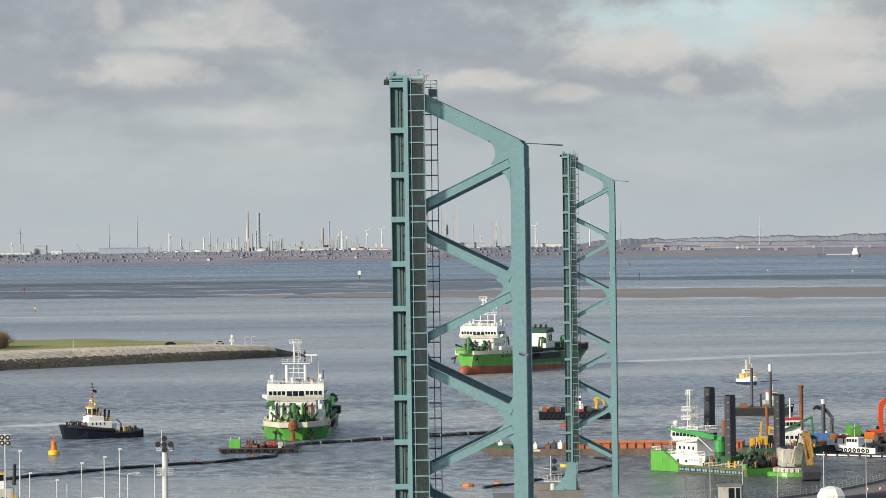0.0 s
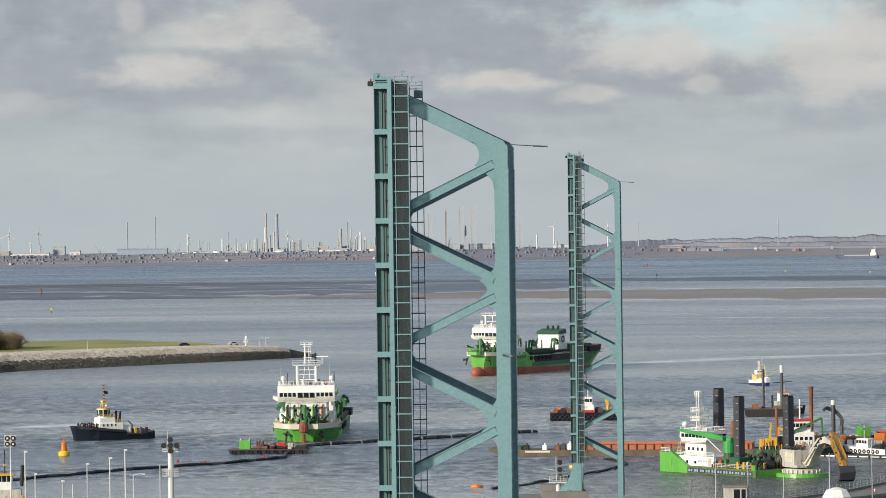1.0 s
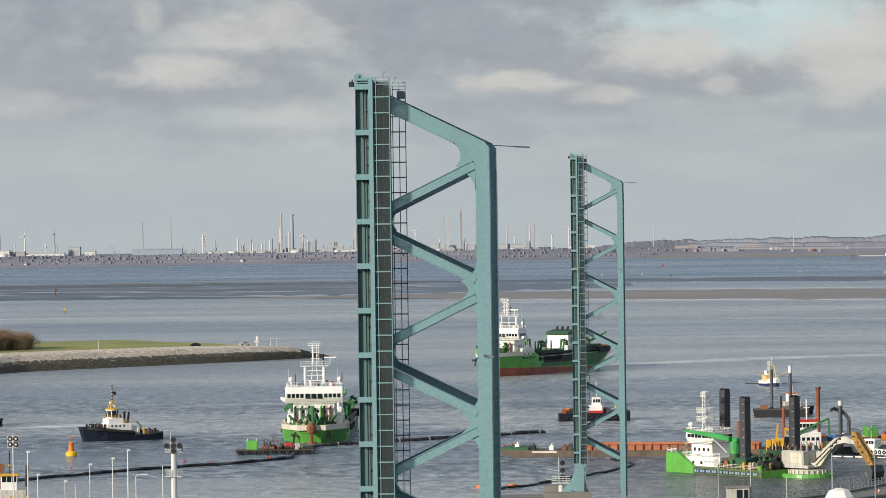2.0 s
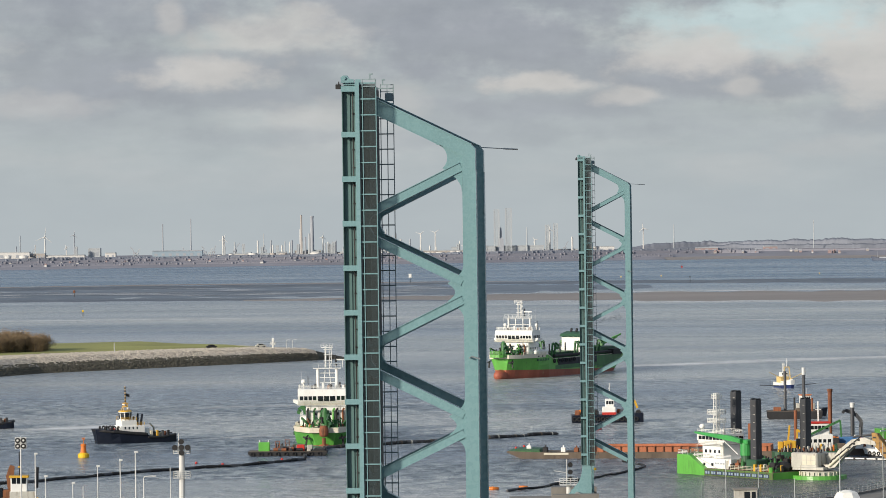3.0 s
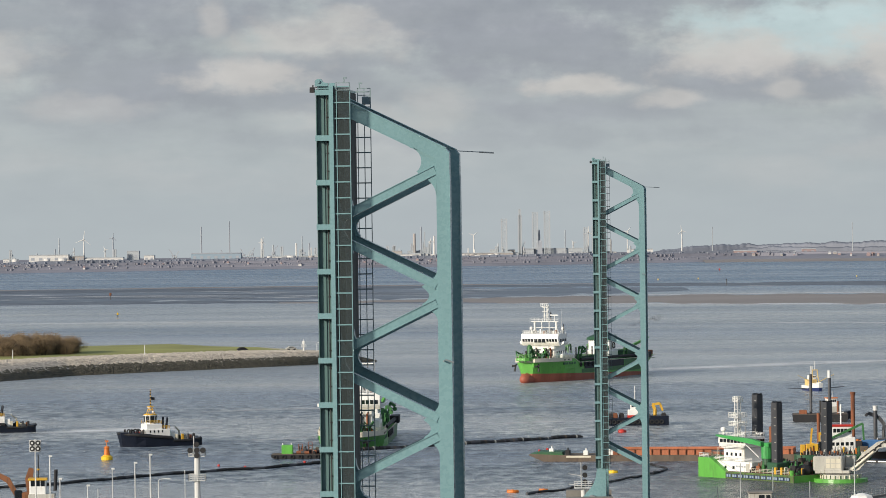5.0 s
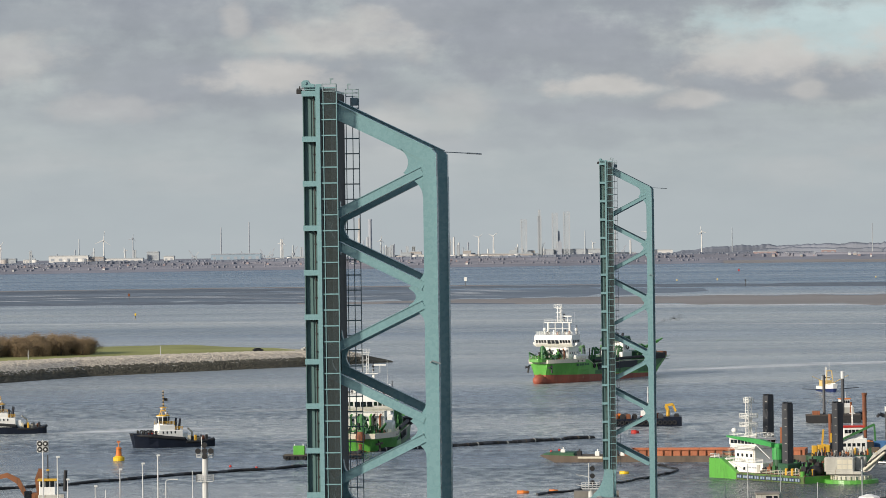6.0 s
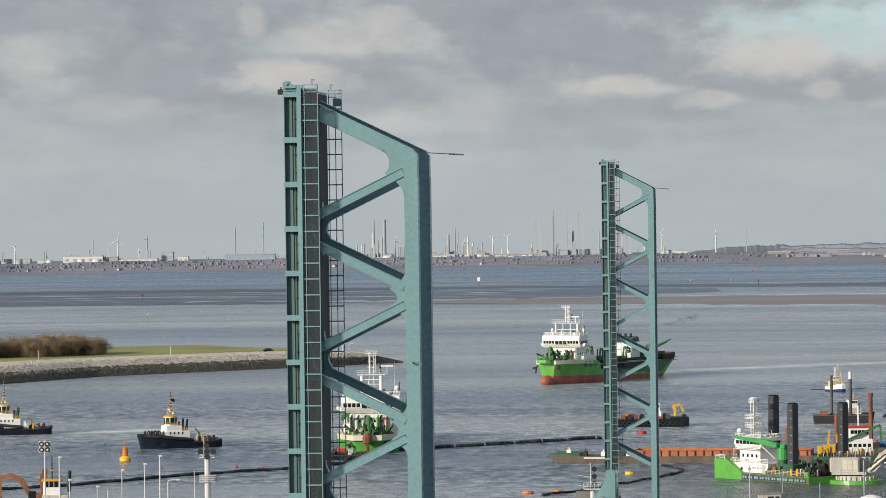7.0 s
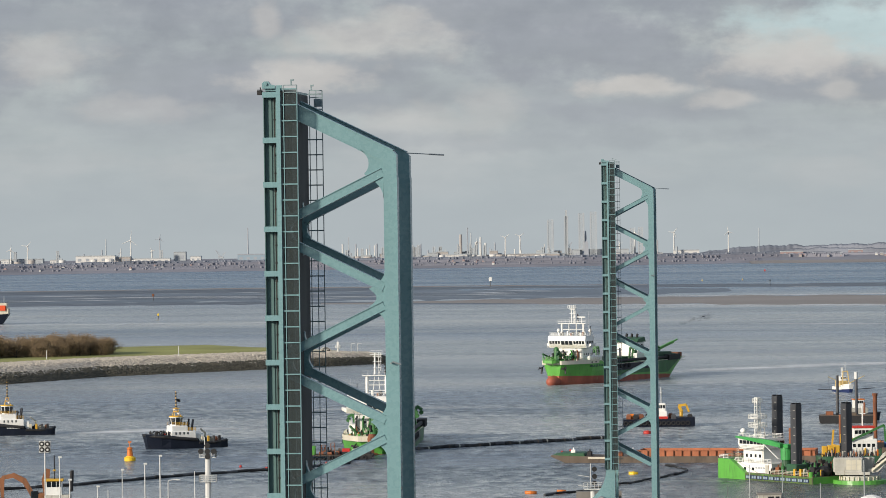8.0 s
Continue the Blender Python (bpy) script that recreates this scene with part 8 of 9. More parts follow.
def trees_on_dike():
    """A bare winter copse: trunks with limbs and many twig clumps, each tree its own."""
    rnd = random.Random(31)

    def tree_mesh(seed, h):
        r = random.Random(seed)
        tr = bmesh.new()
        tube(tr, (0, 0, -0.5), (0.2, 0, h * 0.5), 0.28, 0.16, 7)
        tips = []
        for k in range(12):
            a, up = r.uniform(0, 6.28), r.uniform(0.06, 0.5) * h
            e = Vector((math.cos(a) * r.uniform(0.12, 0.34) * h, math.sin(a) * r.uniform(0.12, 0.34) * h, up + r.uniform(0.12, 0.45) * h))
            tube(tr, (0.1, 0, up), e, 0.11, 0.04, 5)
            tips.append(e)
            for j in range(3):
                q = e + Vector((r.uniform(-1, 1), r.uniform(-1, 1), r.uniform(0.1, 1.0))) * 0.16 * h
                tube(tr, Vector((0.1, 0, up)).lerp(e, 0.6), q, 0.05, 0.02, 4)
                tips.append(q)
        verts, faces = [], []
        for j in range(1500):
            t = tips[r.randrange(len(tips))].copy()
            if j % 4 == 0:
                t.z *= r.uniform(0.1, 0.8)
            c = t + Vector((r.gauss(0, 1), r.gauss(0, 1), r.gauss(0, 0.9))) * 0.10 * h
            d = Vector((r.gauss(0, 1), r.gauss(0, 1), r.gauss(0.5, 0.8))).normalized() * r.uniform(0.35, 0.95)
            s = d.orthogonal().normalized() * r.uniform(0.05, 0.13)
            w = d.cross(s).normalized() * r.uniform(0.04, 0.11)
            o = len(verts)
            verts += [tuple(c - s), tuple(c + s), tuple(c + w), tuple(c + d)]
            faces += [(o, o + 1, o + 3), (o + 1, o + 2, o + 3), (o + 2, o, o + 3)]
        me = bpy.data.meshes.new("crown")
        me.from_pydata(verts, [], faces)
        me.materials.append(TWIG)
        return done(tr, "trunk", BARK), me

    kinds = [tree_mesh(s, 9.0) for s in (1, 2, 3, 4, 5)]
    for i in range(130):
        t = rnd.random() ** 1.15
        x, y = -178 - 78 * t + rnd.uniform(-3, 3), 1612 - 58 * t + rnd.uniform(-8, 20)
        if i < 4:
            x, y = -183 - 2.5 * i, 1612 + 3 * i
        tree = thing("tree", pose(x, y, 5.3, 0, 0, rnd.uniform(0, 360)), "bare brown winter tree in the copse on the dike", "tree", "copse on the dike")
        s = rnd.uniform(0.72, 1.0) * (0.8 if x > -186 else 1.0)
        tree.scale = (s * 1.1, s * 1.1, s)
        for me, name in zip(kinds[i % 5], ("trunk", "crown")):
            o = new(name, me)
            o.parent = tree


def dike_things():
    b = thing("light_beacon", pose(-86.8, 1630, 4.8), "white light beacon near the dike tip", "beacon")
    bm = bmesh.new()
    tube(bm, (0, 0, -1), (0, 0, 3.4), 0.35, 0.3, 8)
    part("post", bm, WHITE, b)
    bm = bmesh.new()
    box(bm, -1.0, 1.0, -0.8, 0.8, 2.0, 2.15)
    rails(bm, [(-1, -0.8, 2.15), (1, -0.8, 2.15), (1, 0.8, 2.15)], 0.9, 0.5, 0.05)
    part("gallery", bm, WHITE, b)
    bm = bmesh.new()
    chamfer_box(bm, -0.5, 0.5, -0.5, 0.5, 3.4, 4.6, 0.15)
    beam(bm, (0, 0, 4.0), (0, 0, 5.4), 0.12, 0.12, (1, 0, 0))
    part("lantern", bm, WHITE, b)
    for x, y, h in ((-81.5, 1632, 3.6), (-79.0, 1634, 3.6), (-147.6, 1586, 5.2), (-197.0, 1560, 5.0), (-233, 1540, 5.0)):
        pole(pose(x, y, 4.6), h, "slim pale lamp post on the dike", r=0.14, arm=1.1 if x > -100 else 0.0)
    for x, y, mt in ((-112.0, 1630, BLACK), (-92.2, 1634, GREYMACH)):
        c = thing("car", pose(x, y, 5.55, 0, 0, 25), "small parked car on the dike road", "car", "parked cars")
        bm = bmesh.new()
        plate(bm, [(-2.1, 0.35), (-2.1, 0.95), (-1.5, 1.05), (-1.0, 1.5), (0.7, 1.5), (1.4, 1.0), (2.1, 0.85), (2.1, 0.35)], -0.85, 0.85)
        part("body", bm, mt, c)
        for xx in (-1.3, 1.3):
            for yy in (-0.8, 0.8):
                bm = bmesh.new()
                tube(bm, (xx, yy - 0.1, 0.33), (xx, yy + 0.1, 0.33), 0.33, n=12)
                part("wheel", bm, BLACK, c)
        bm = bmesh.new()
        plate(bm, [(-1.3, 1.05), (-0.95, 1.4), (0.6, 1.4), (1.1, 1.05)], -0.87, 0.87)
        part("window", bm, GLASS, c)


def sandbanks():
    """Low bars of sand and mud that show in the middle of the estuary."""
    rnd = random.Random(4)

    def bar(pts, mt, label, z=0.25):
        bm = bmesh.new()
        n = len(pts)
        top, bot = [], []
        for i in range((n - 1) * 10 + 1):
            k, t = min(n - 2, i // 10), i / 10 - min(n - 2, i // 10)
            x = pts[k][0] + (pts[k + 1][0] - pts[k][0]) * t
            y0 = pts[k][1] + (pts[k + 1][1] - pts[k][1]) * t
            y1 = pts[k][2] + (pts[k + 1][2] - pts[k][2]) * t
            w = y1 - y0
            top.append((x, y1 + w * 0.25 * noise.noise(Vector((x * 0.02, 1.3, y1)))))
            bot.append((x, y0 + w * 0.25 * noise.noise(Vector((x * 0.017, 7.7, y0)))))
        vt = [bm.verts.new((x, y, -0.02)) for x, y in top]
        vm = [bm.verts.new((x, (y + yb) / 2, z)) for (x, y), (_, yb) in zip(top, bot)]
        vb = [bm.verts.new((x, y, -0.02)) for x, y in bot]
        for a, b in ((vt, vm), (vm, vb)):
            for i in range(len(a) - 1):
                bm.faces.new((a[i], a[i + 1], b[i + 1], b[i]))
        single("sandbank", bm, mt, pose(0, 0, 0), label, "sandbank", kind="structure", smooth=True)

    bar([(-170, 2717, 2735), (-35, 2647, 2815), (100, 2576, 2825), (253, 2494, 2810), (420, 2405, 2775), (700, 2300, 2700)], SAND, "long wet sandbank between the channels", 0.5)
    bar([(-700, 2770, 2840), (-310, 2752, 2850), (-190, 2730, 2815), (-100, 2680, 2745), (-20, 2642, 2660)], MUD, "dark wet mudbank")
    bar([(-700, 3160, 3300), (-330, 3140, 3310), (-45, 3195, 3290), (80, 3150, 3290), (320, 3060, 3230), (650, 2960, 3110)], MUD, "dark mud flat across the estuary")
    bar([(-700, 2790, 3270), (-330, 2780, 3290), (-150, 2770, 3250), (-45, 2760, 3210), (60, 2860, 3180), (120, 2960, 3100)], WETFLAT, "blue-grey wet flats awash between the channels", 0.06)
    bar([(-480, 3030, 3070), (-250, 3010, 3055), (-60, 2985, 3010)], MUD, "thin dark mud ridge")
    bar([(-500, 3300, 3325), (-280, 3310, 3360), (-60, 3300, 3340), (60, 3290, 3300)], SAND, "thin pale sand ridge")
    bar([(-330, 2940, 2960), (-200, 2900, 2930), (-60, 2860, 2880)], MUD, "thin dark mud ridge")


def traffic_cones():
    for x, y in ((81.5, 770.0), (84.0, 771.0), (86.2, 774.0)):
        c = thing("traffic_cone", pose(x, y, 5.45), "orange traffic cone with a white band", "traffic cone", "cones on the quay")
        bm = bmesh.new()
        box(bm, -0.25, 0.25, -0.25, 0.25, 0, 0.06)
        tube(bm, (0, 0, 0.06), (0, 0, 0.85), 0.2, 0.04, 10)
        part("body", bm, REDORANGE, c)
        bm = bmesh.new()
        tube(bm, (0, 0, 0.38), (0, 0, 0.58), 0.145, 0.105, 10)
        part("band", bm, WHITE, c)


traffic_cones()
lock_head()
dike()
trees_on_dike()
dike_things()
quay_things()
sandbanks()


# ---- far bank, four and a half kilometres off, with haze put into its colours ----
def far_bank():
    bm = bmesh.new()
    front = [(-1300, 3900), (-900, 4100), (-600, 4290), (-350, 4370), (0, 4420), (250, 4520), (420, 4450), (700, 4430), (1300, 4300)]
    vs = [[bm.verts.new((x, y, z)) for x, y, z in ((a, b, -0.5), (a, b + 12, 2.2), (a, b + 90, 6.8), (a * 1.3, b + 1500, 7.0))] for a, b in front]
    for p, q in zip(vs, vs[1:]):
        for i in range(3):
            bm.faces.new((p[i], q[i], q[i + 1], p[i + 1]))
    single("ground", bm, HAZE_LAND, pose(0, 0, 0), "low far bank with haze in its colour", "land", kind="structure")

    def rise(dy):
        return 2.2 + 4.6 * min(1.0, max(0.0, (dy - 12) / 78))

    def front_y(x):
        for (a, b), (c, d) in zip(front, front[1:]):
            if a <= x <= c:
                return b + (d - b) * (x - a) / (c - a)
        return 4500

    # tree belts and hedges along the bank
    rnd = random.Random(77)

    def woods(x0, x1, dy, h0, h1, n, label, mt):
        verts, faces = [], []
        def belt(x):
            t = 0.55 + 0.45 * noise.noise(Vector((x * 0.009, dy, 0.0)))
            ends = min(1.0, max(0.0, (x - x0) / 130.0)) ** 0.7
            return ends * (h0 + (h1 - h0) * t) * (0.80 + 0.16 * noise.noise(Vector((x * 0.07, dy * 0.3, 2.0))) + 0.07 * noise.noise(Vector((x * 0.25, dy, 5.0))) + 0.05 * noise.noise(Vector((x * 0.9, dy, 9.0))))

        for _ in range(n):
            x = rnd.uniform(x0, x1)
            y = front_y(x) + dy + rnd.uniform(-6, 6)
            r, top = rnd.uniform(0.7, 1.8), rise(dy) + belt(x) * rnd.uniform(0.90, 1.05)
            o = len(verts)
            for z, k in ((top - 2.4 * r, 0.9), (top - r, 1.0), (top - 0.35 * r, 0.6)):
                verts += [(x + r * k * math.cos(6.283 * i / 6) * rnd.uniform(0.8, 1.2), y + r * k * math.sin(6.283 * i / 6), z) for i in range(6)]
            verts.append((x, y, top))
            for lv in range(2):
                for i in range(6):
                    j = (i + 1) % 6
                    faces.append((o + lv * 6 + i, o + lv * 6 + j, o + (lv + 1) * 6 + j, o + (lv + 1) * 6 + i))
            for i in range(6):
                faces.append((o + 12 + i, o + 12 + (i + 1) % 6, o + 18))
        # the closed belt under the crowns
        n_steps = int((x1 - x0) / 1.2)
        base = len(verts)
        for i in range(n_steps + 1):
            x = x0 + (x1 - x0) * i / n_steps
            y = front_y(x) + dy
            h = belt(x)
            k = 0.74 + 0.04 * noise.noise(Vector((x * 0.5, dy, 3.0)))
            verts += [(x, y - 8, 1.0), (x, y - 5, rise(dy) + h * k), (x, y, rise(dy) + h), (x, y + 12, 1.0)]
        for i in range(n_steps):
            for k in range(3):
                o = base + 4 * i + k
                faces.append((o, o + 4, o + 5, o + 1))
        me = bpy.data.meshes.new("far_woods")
        me.from_pydata(verts, [], faces)
        me.materials.append(mt)
        me.polygons.foreach_set("use_smooth", [True] * len(me.polygons))
        tagged(new("far_woods", me), label, "woods", kind="stuff")

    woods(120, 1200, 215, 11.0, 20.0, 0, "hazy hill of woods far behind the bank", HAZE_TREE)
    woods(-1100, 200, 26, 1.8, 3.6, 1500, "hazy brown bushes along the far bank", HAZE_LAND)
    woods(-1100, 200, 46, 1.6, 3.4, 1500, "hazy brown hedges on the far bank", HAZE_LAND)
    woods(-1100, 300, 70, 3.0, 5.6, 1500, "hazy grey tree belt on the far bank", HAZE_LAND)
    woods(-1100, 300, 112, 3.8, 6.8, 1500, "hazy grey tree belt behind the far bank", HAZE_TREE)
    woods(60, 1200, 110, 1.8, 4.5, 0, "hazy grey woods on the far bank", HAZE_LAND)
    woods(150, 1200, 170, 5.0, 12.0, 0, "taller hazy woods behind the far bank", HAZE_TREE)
    bm = bmesh.new()
    vs2 = []
    for i in range(60):
        x = 190 + 18 * i
        y = front_y(x) - 26
        vs2.append([bm.verts.new((x, y - 30, -0.05)), bm.verts.new((x, y - 8 + 6 * math.sin(i * 0.7), 0.7)), bm.verts.new((x, y + 40, 2.4))])
    for p, q in zip(vs2, vs2[1:]):
        for k in range(2):
            bm.faces.new((p[k], q[k], q[k + 1], p[k + 1]))
    single("beach", bm, SAND, pose(0, 0, 0), "pale sandy beach on the far bank", "beach", kind="structure")
    return front_y


FRONT_Y = far_bank()
FAR_D = 4620.0


def at_far(azimuth):
    """A place on the skyline by its bearing in degrees to the right of the first view."""
    return math.tan(radians(azimuth)) * FAR_D


def stack(az, h, r, mt, label, name="chimney", top=None, taper=0.75):
    c = thing(name, pose(at_far(az), FAR_D, 6.8), label, "chimney" if name == "chimney" else "tower", "far chimneys")
    bm = bmesh.new()
    tube(bm, (0, 0, 0), (0, 0, h), r, r * taper, 10)
    part("shaft", bm, mt, c)
    if top:
        bm = bmesh.new()
        tube(bm, (0, 0, h), (0, 0, h + 2.0), r * taper * 1.2, r * taper * 1.2, 10)
        part("rim", bm, top, c)
    return c


def wind_turbine(az, h, blade, turn, label, mt, dist=0.0):
    w = thing("wind_turbine", pose(math.tan(radians(az)) * (FAR_D + dist), FAR_D + dist, 6.8), label, "wind turbine", "far wind turbines")
    bm = bmesh.new()
    tube(bm, (0, 0, 0), (0, 0, h), 1.0, 0.6, 10)
    part("tower", bm, mt, w)
    bm = bmesh.new()
    chamfer_box(bm, -0.8, 0.8, -1.6, 1.8, h - 0.6, h + 0.9, 0.2)
    part("nacelle", bm, mt, w)
    rotor = new("rotor")
    rotor.parent = w
    rotor.matrix_basis = pose(0, -2.0, h + 0.2, 0, turn, 0)
    tagged(rotor, "three-bladed rotor")
    for k in range(3):
        bm = bmesh.new()
        a = 2 * math.pi * k / 3
        tube(bm, (0, 0, 0), (blade * math.sin(a), 0, blade * math.cos(a)), 0.55, 0.18, 6)
        part("blade", bm, mt, rotor)
    return w


def lattice_tower(az, h, w, mt, label, name="jackup_leg"):
    t = thing(name, pose(at_far(az), FAR_D, 6.8), label, "tower", "far lattice towers")
    bm = bmesh.new()
    for s in (-1, 1):
        for q in (-1, 1):
            beam(bm, (s * w, q * w, 0), (s * w, q * w, h), 1.2, 1.2, (1, 0, 0))
    n = int(h / 3)
    for i in range(n):
        z0, z1 = h * i / n, h * (i + 1) / n
        for q in (-1, 1):
            beam(bm, (-w, q * w, z0), (w, q * w, z1), 0.7, 0.7)
            beam(bm, (w, q * w, z0), (-w, q * w, z1), 0.4, 0.4)
            beam(bm, (-w, q * w, z1), (w, q * w, z1), 0.4, 0.4)
    part("lattice", bm, mt, t)
    return t


def far_crane(az, h, lean, mt, label):
    c = thing("harbour_crane", pose(at_far(az), FAR_D, 6.8), label, "crane", "far harbour cranes")
    bm = bmesh.new()
    for s in (-1, 1):
        beam(bm, (s * 2.0, 0, 0), (s * 0.8, 0, h * 0.5), 0.7, 0.7, (0, 1, 0))
    chamfer_box(bm, -1.8, 1.8, -1.5, 1.5, h * 0.42, h * 0.55, 0.2)
    part("portal", bm, mt, c)
    bm = bmesh.new()
    beam(bm, (0, 0, h * 0.5), (lean, 0, h), 0.6, 0.8)
    beam(bm, (0, 0, h * 0.75), (lean, 0, h), 0.3, 0.3)
    part("jib", bm, mt, c)
    return c


def far_shed(az, wide, h, mt, label, y=0.0, roof=None, windows=0):
    s = thing("far_building", pose(at_far(az), FAR_D + y, 6.8), label, "building", "far buildings")
    bm = bmesh.new()
    box(bm, -wide / 2, wide / 2, 0, 14, 0, h)
    wall = part("wall", bm, mt, s)
    bm = bmesh.new()
    plate(bm, [(-wide / 2 - 0.3, h), (wide / 2 + 0.3, h), (wide / 2 - 0.5, h + 0.9), (-wide / 2 + 0.5, h + 0.9)], -0.4, 14.4)
    part("roof", bm, roof or HAZE_MID, s)
    for i in range(windows):
        bm = bmesh.new()
        x = -wide / 2 + wide * (i + 0.5) / windows
        box(bm, x - wide / windows * 0.22, x + wide / windows * 0.22, -0.06, 0.0, h * 0.35, h * 0.7)
        part("window", bm, HAZE_DARK, wall)
    return s


def far_house(az, k, mt, roof, dy):
    x = at_far(az)
    h = thing("far_house", pose(x, FRONT_Y(x) + dy, 2.3 + 0.059 * (dy - 12), 0, 0, 0), "small hazy house on the far bank", "house", "far bank houses")
    bm = bmesh.new()
    box(bm, -k, k, 0, 5, 0, 1.6 + k * 0.25)
    part("wall", bm, mt, h)
    bm = bmesh.new()
    plate(bm, [(-k - 0.2, 1.6 + k * 0.25), (k + 0.2, 1.6 + k * 0.25), (k * 0.55, 3.2 + k * 0.3), (-k * 0.55, 3.2 + k * 0.3)], -0.2, 5.2)
    part("roof", bm, roof, h)


def refinery(az0, az1, n, seed):
    rnd = random.Random(seed)
    for i in range(n):
        az = rnd.uniform(az0, az1)
        kind = rnd.random()
        if kind < 0.35:
            stack(az, rnd.uniform(9, 20), rnd.uniform(0.6, 1.3), [HAZE_PALE, HAZE_MID, HAZE_DARK][i % 3], "slim hazy process column", "process_column", None, 0.9)
        elif kind < 0.6:
            far_shed(az, rnd.uniform(6, 14), rnd.uniform(4, 9), [HAZE_BEIGE, HAZE_MID, HAZE_PALE][i % 3], "hazy process building of the refinery", rnd.uniform(-8, 8), None, 3)
        elif kind < 0.85:
            t = thing("storage_tank", pose(at_far(az), FAR_D - 20, 6.8), "pale round storage tank of the refinery", "tank", "far storage tanks")
            bm = bmesh.new()
            r = rnd.uniform(3, 6)
            tube(bm, (0, 0, 0), (0, 0, rnd.uniform(3.5, 5.5)), r, r, 16)
            part("shell", bm, [HAZE_PALE, HAZE_BEIGE][i % 2], t)
        else:
            lattice_tower(az, rnd.uniform(12, 18), 1.0, HAZE_MID, "hazy steel lattice frame", "pipe_rack")


def px(x, y=None):
    """Bearing of a place that the first view shows at this step across a span of 1568."""
    return math.degrees(math.atan((x - 784) / 7056.0))


def skyline():
    PPM = 7056.0 / FAR_D
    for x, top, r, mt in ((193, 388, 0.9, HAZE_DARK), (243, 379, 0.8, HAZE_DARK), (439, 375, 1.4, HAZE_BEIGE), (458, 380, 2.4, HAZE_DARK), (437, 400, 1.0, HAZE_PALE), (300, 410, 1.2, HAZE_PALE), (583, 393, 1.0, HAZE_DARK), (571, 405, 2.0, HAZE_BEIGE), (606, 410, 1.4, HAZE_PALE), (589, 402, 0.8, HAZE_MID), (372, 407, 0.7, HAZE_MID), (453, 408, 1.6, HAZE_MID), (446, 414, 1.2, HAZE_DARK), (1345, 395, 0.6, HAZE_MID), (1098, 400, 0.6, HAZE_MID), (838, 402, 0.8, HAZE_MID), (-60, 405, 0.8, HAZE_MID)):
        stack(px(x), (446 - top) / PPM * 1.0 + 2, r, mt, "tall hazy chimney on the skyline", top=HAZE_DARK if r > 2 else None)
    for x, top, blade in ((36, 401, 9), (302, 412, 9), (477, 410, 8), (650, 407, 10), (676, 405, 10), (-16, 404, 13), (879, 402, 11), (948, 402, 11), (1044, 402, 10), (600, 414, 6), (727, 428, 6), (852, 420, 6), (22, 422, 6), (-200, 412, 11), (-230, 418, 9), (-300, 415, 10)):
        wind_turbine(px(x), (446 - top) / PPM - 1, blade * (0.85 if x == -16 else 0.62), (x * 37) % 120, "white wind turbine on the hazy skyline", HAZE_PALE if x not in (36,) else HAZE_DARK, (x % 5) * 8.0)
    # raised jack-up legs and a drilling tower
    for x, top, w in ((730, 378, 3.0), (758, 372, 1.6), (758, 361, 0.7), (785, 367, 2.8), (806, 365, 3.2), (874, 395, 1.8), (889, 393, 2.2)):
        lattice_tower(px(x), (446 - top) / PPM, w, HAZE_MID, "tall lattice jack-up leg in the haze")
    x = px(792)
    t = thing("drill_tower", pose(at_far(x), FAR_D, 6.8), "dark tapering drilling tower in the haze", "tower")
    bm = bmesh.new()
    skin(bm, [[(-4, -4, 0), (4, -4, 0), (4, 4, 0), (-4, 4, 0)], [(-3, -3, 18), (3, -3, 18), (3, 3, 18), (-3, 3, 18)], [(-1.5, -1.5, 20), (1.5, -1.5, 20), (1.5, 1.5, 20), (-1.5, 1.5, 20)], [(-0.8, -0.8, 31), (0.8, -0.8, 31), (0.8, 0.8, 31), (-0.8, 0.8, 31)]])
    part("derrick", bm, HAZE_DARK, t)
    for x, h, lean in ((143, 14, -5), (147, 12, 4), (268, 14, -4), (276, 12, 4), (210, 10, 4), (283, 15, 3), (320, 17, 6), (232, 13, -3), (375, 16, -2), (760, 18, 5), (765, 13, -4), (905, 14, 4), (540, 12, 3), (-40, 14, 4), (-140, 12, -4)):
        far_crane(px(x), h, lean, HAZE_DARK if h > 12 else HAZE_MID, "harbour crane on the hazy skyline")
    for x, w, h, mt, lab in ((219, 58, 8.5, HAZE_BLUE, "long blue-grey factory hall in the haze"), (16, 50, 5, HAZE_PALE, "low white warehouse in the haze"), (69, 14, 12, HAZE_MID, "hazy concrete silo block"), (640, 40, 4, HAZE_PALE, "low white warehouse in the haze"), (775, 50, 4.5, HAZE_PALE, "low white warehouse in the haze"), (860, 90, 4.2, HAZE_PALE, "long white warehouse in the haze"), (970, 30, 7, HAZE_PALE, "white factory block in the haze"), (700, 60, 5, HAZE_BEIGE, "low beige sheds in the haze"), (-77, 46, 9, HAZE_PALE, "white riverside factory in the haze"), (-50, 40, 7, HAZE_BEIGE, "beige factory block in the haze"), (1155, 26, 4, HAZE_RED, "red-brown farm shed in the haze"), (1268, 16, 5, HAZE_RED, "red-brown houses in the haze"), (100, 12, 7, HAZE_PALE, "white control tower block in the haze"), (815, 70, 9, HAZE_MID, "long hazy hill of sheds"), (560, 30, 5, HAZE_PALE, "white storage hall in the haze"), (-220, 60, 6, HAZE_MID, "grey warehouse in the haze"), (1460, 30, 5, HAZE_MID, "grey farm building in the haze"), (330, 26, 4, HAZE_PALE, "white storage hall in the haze")):
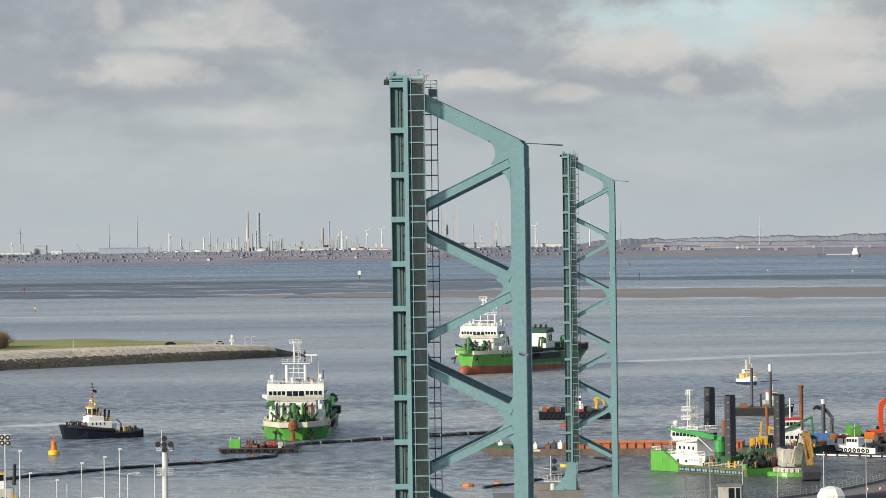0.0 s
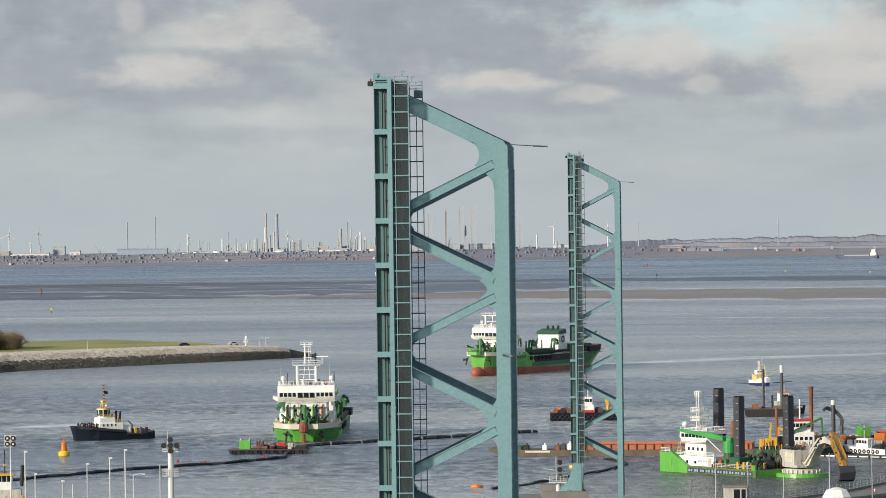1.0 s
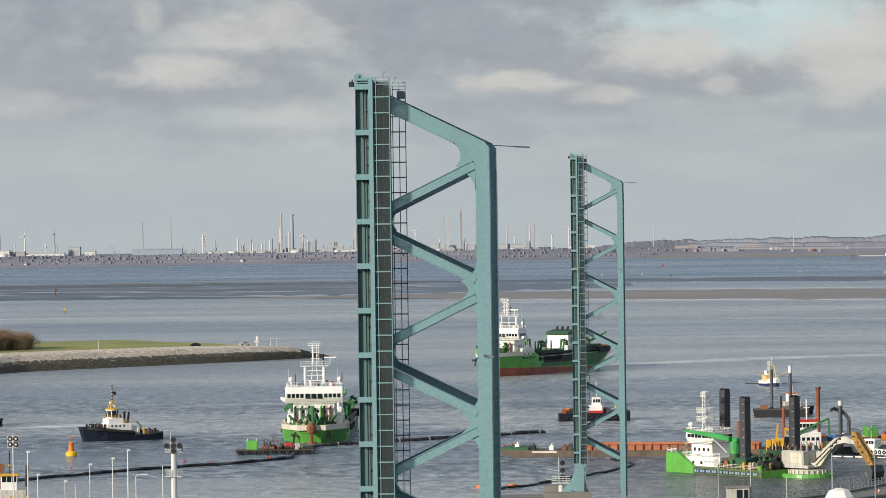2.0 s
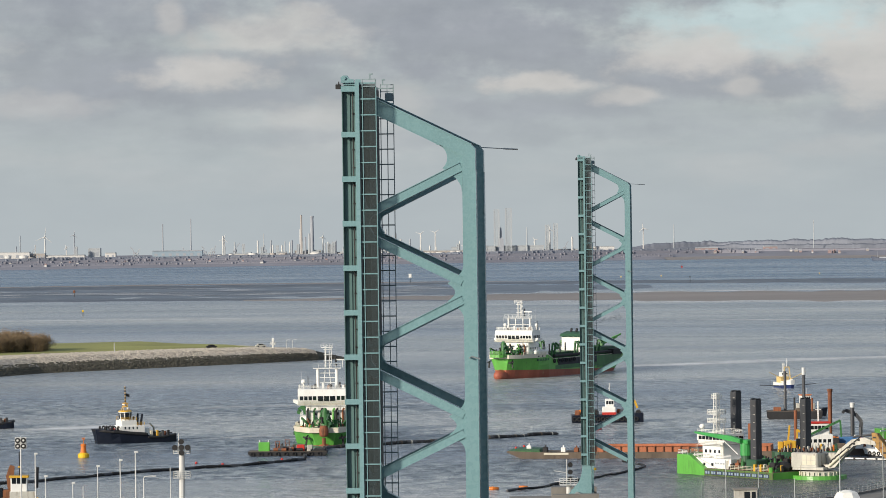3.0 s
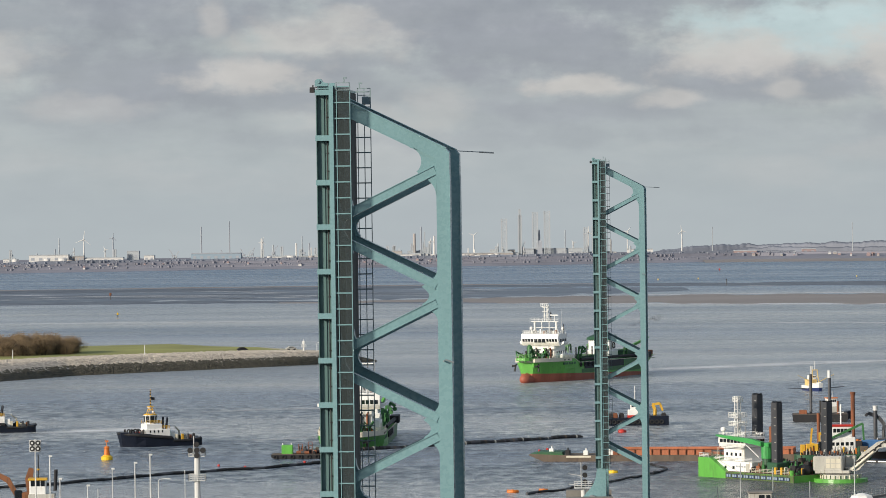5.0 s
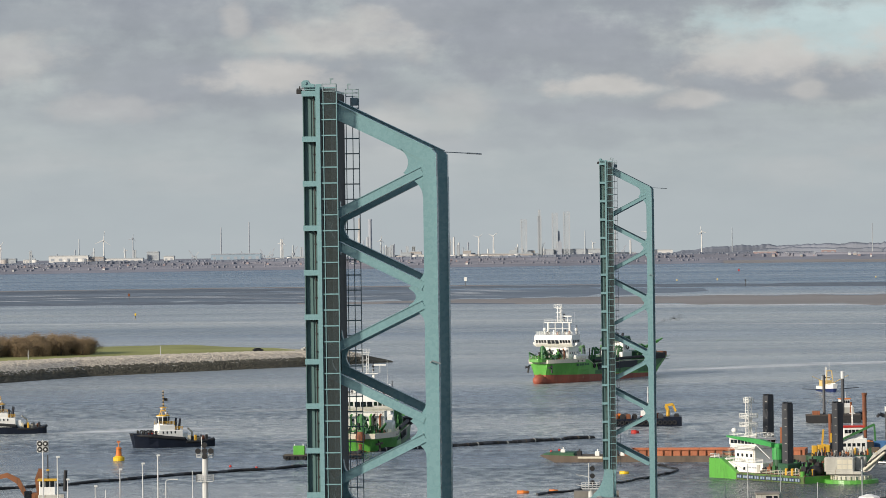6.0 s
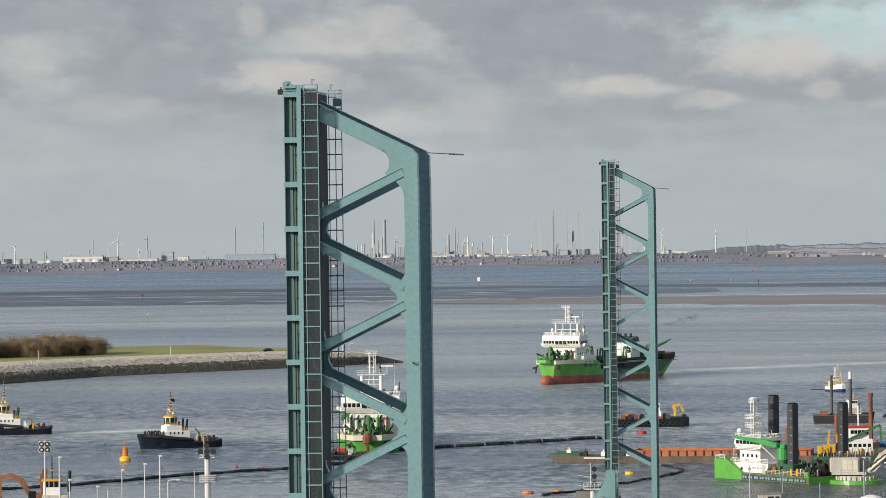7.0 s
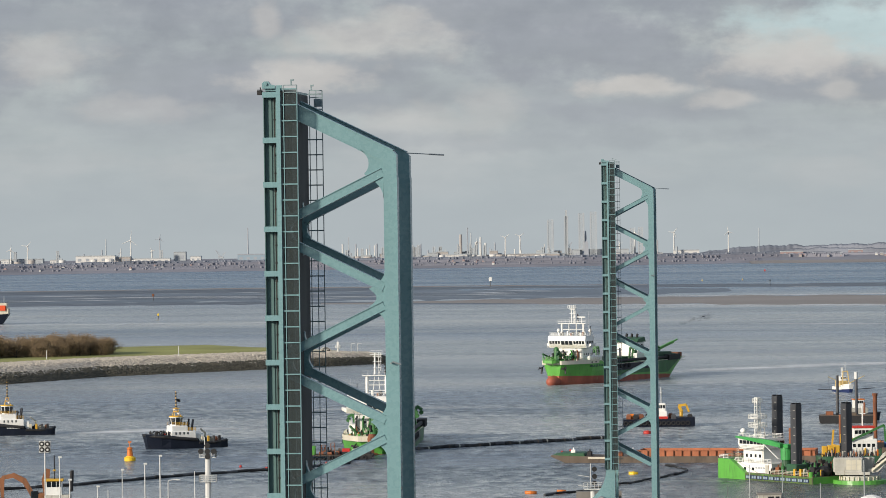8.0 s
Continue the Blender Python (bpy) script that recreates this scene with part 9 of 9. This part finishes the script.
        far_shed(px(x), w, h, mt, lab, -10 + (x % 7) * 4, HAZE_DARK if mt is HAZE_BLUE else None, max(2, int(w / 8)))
    refinery(px(400), px(540), 46, 3)
    refinery(px(560), px(690), 34, 4)
    refinery(px(280), px(400), 18, 5)
    refinery(px(-250), px(60), 18, 6)
    refinery(px(690), px(780), 12, 7)
    refinery(px(840), px(1000), 10, 8)
    rnd = random.Random(50)
    for i in range(64):
        far_house(px(rnd.uniform(-320, 640)), rnd.uniform(0.7, 1.7), [HAZE_PALE, HAZE_BEIGE, HAZE_PALE, HAZE_PALE][i % 4], [HAZE_RED, HAZE_LAND, HAZE_TREE][i % 3], rnd.uniform(18, 60))
    for i in range(24):
        far_house(px(rnd.uniform(1000, 1560)), rnd.uniform(0.8, 2.0), [HAZE_BEIGE, HAZE_RED, HAZE_PALE][i % 3], [HAZE_RED, HAZE_DARK][i % 2], rnd.uniform(40, 90))
    marker_beacon(pose(-69, 3280, 0), WHITE, "white channel marker on a pile", 7.0, 2.4)
    marker_beacon(pose(155, 3150, 0), SPUD, "dark channel pile in the estuary", 5.0, 0.9)
    marker_beacon(pose(-246, 2400, 0), BUOY_Y, "yellow channel marker on the water", 2.6, 1.0)
    marker_beacon(pose(-305, 2900, 0), RUST, "brown channel marker with cross board", 4.6, 1.5)
    for x, y in ((108, 3400), (143, 3420), (280, 3440), (345, 3360), (390, 3400), (470, 3420)):
        marker_beacon(pose(x, y, 0), OCHRE, "small pale yellow channel buoy", 1.3, 1.0)
    marker_beacon(pose(180, 3850, 0), RED, "red channel buoy on the water", 2.2, 1.3)


skyline()


# ---- what moves ----
def slide(ob, rows):
    """Key a thing along rows of (seconds, x, y, z, heading)."""
    walk(ob, [(t, pose(x, y, z, 0, 0, h)) for t, x, y, z, h in rows])


def motions():
    slide(hopper_1, [(0.0, -40.1, 1055, -2.8, -91), (4.0, -39.3, 1040, -2.8, -91), (8.0, -38.0, 1022, -2.8, -91)])
    slide(hopper_2, [(0.0, 8.1, 1444, 0, -118.5), (4.0, 6.2, 1431, 0, -118.5), (8.0, 4.1, 1417, 0, -118.5)])
    slide(exhaust_smoke, [(0.0, 36.0, 1494, 16.2, 10), (2.0, 38.0, 1491, 16.8, 14), (8.0, 50.0, 1478, 19.0, 25)])
    slide(tug_1, [(0.0, -102.6, 1072, 0, 204), (4.0, -101.3, 1063, 0, 204), (8.0, -100.2, 1056, 0, 204)])
    slide(tug_2, [(0.0, -154.5, 1150, 0, 190), (4.0, -155.6, 1142, 0, 190), (8.0, -156.8, 1130, 0, 190)])
    slide(red_ship, [(0.0, -447, 2308, 0, 180), (8.0, -411.7, 2308, 0, 180)])
    slide(digger, [(t, 37, 3.0, 1.95, a) for t, a in ((0.0, -32), (0.6, -22), (1.5, -4), (3.5, 27), (4.5, 37), (6.5, 44), (8.0, 46))])


motions()
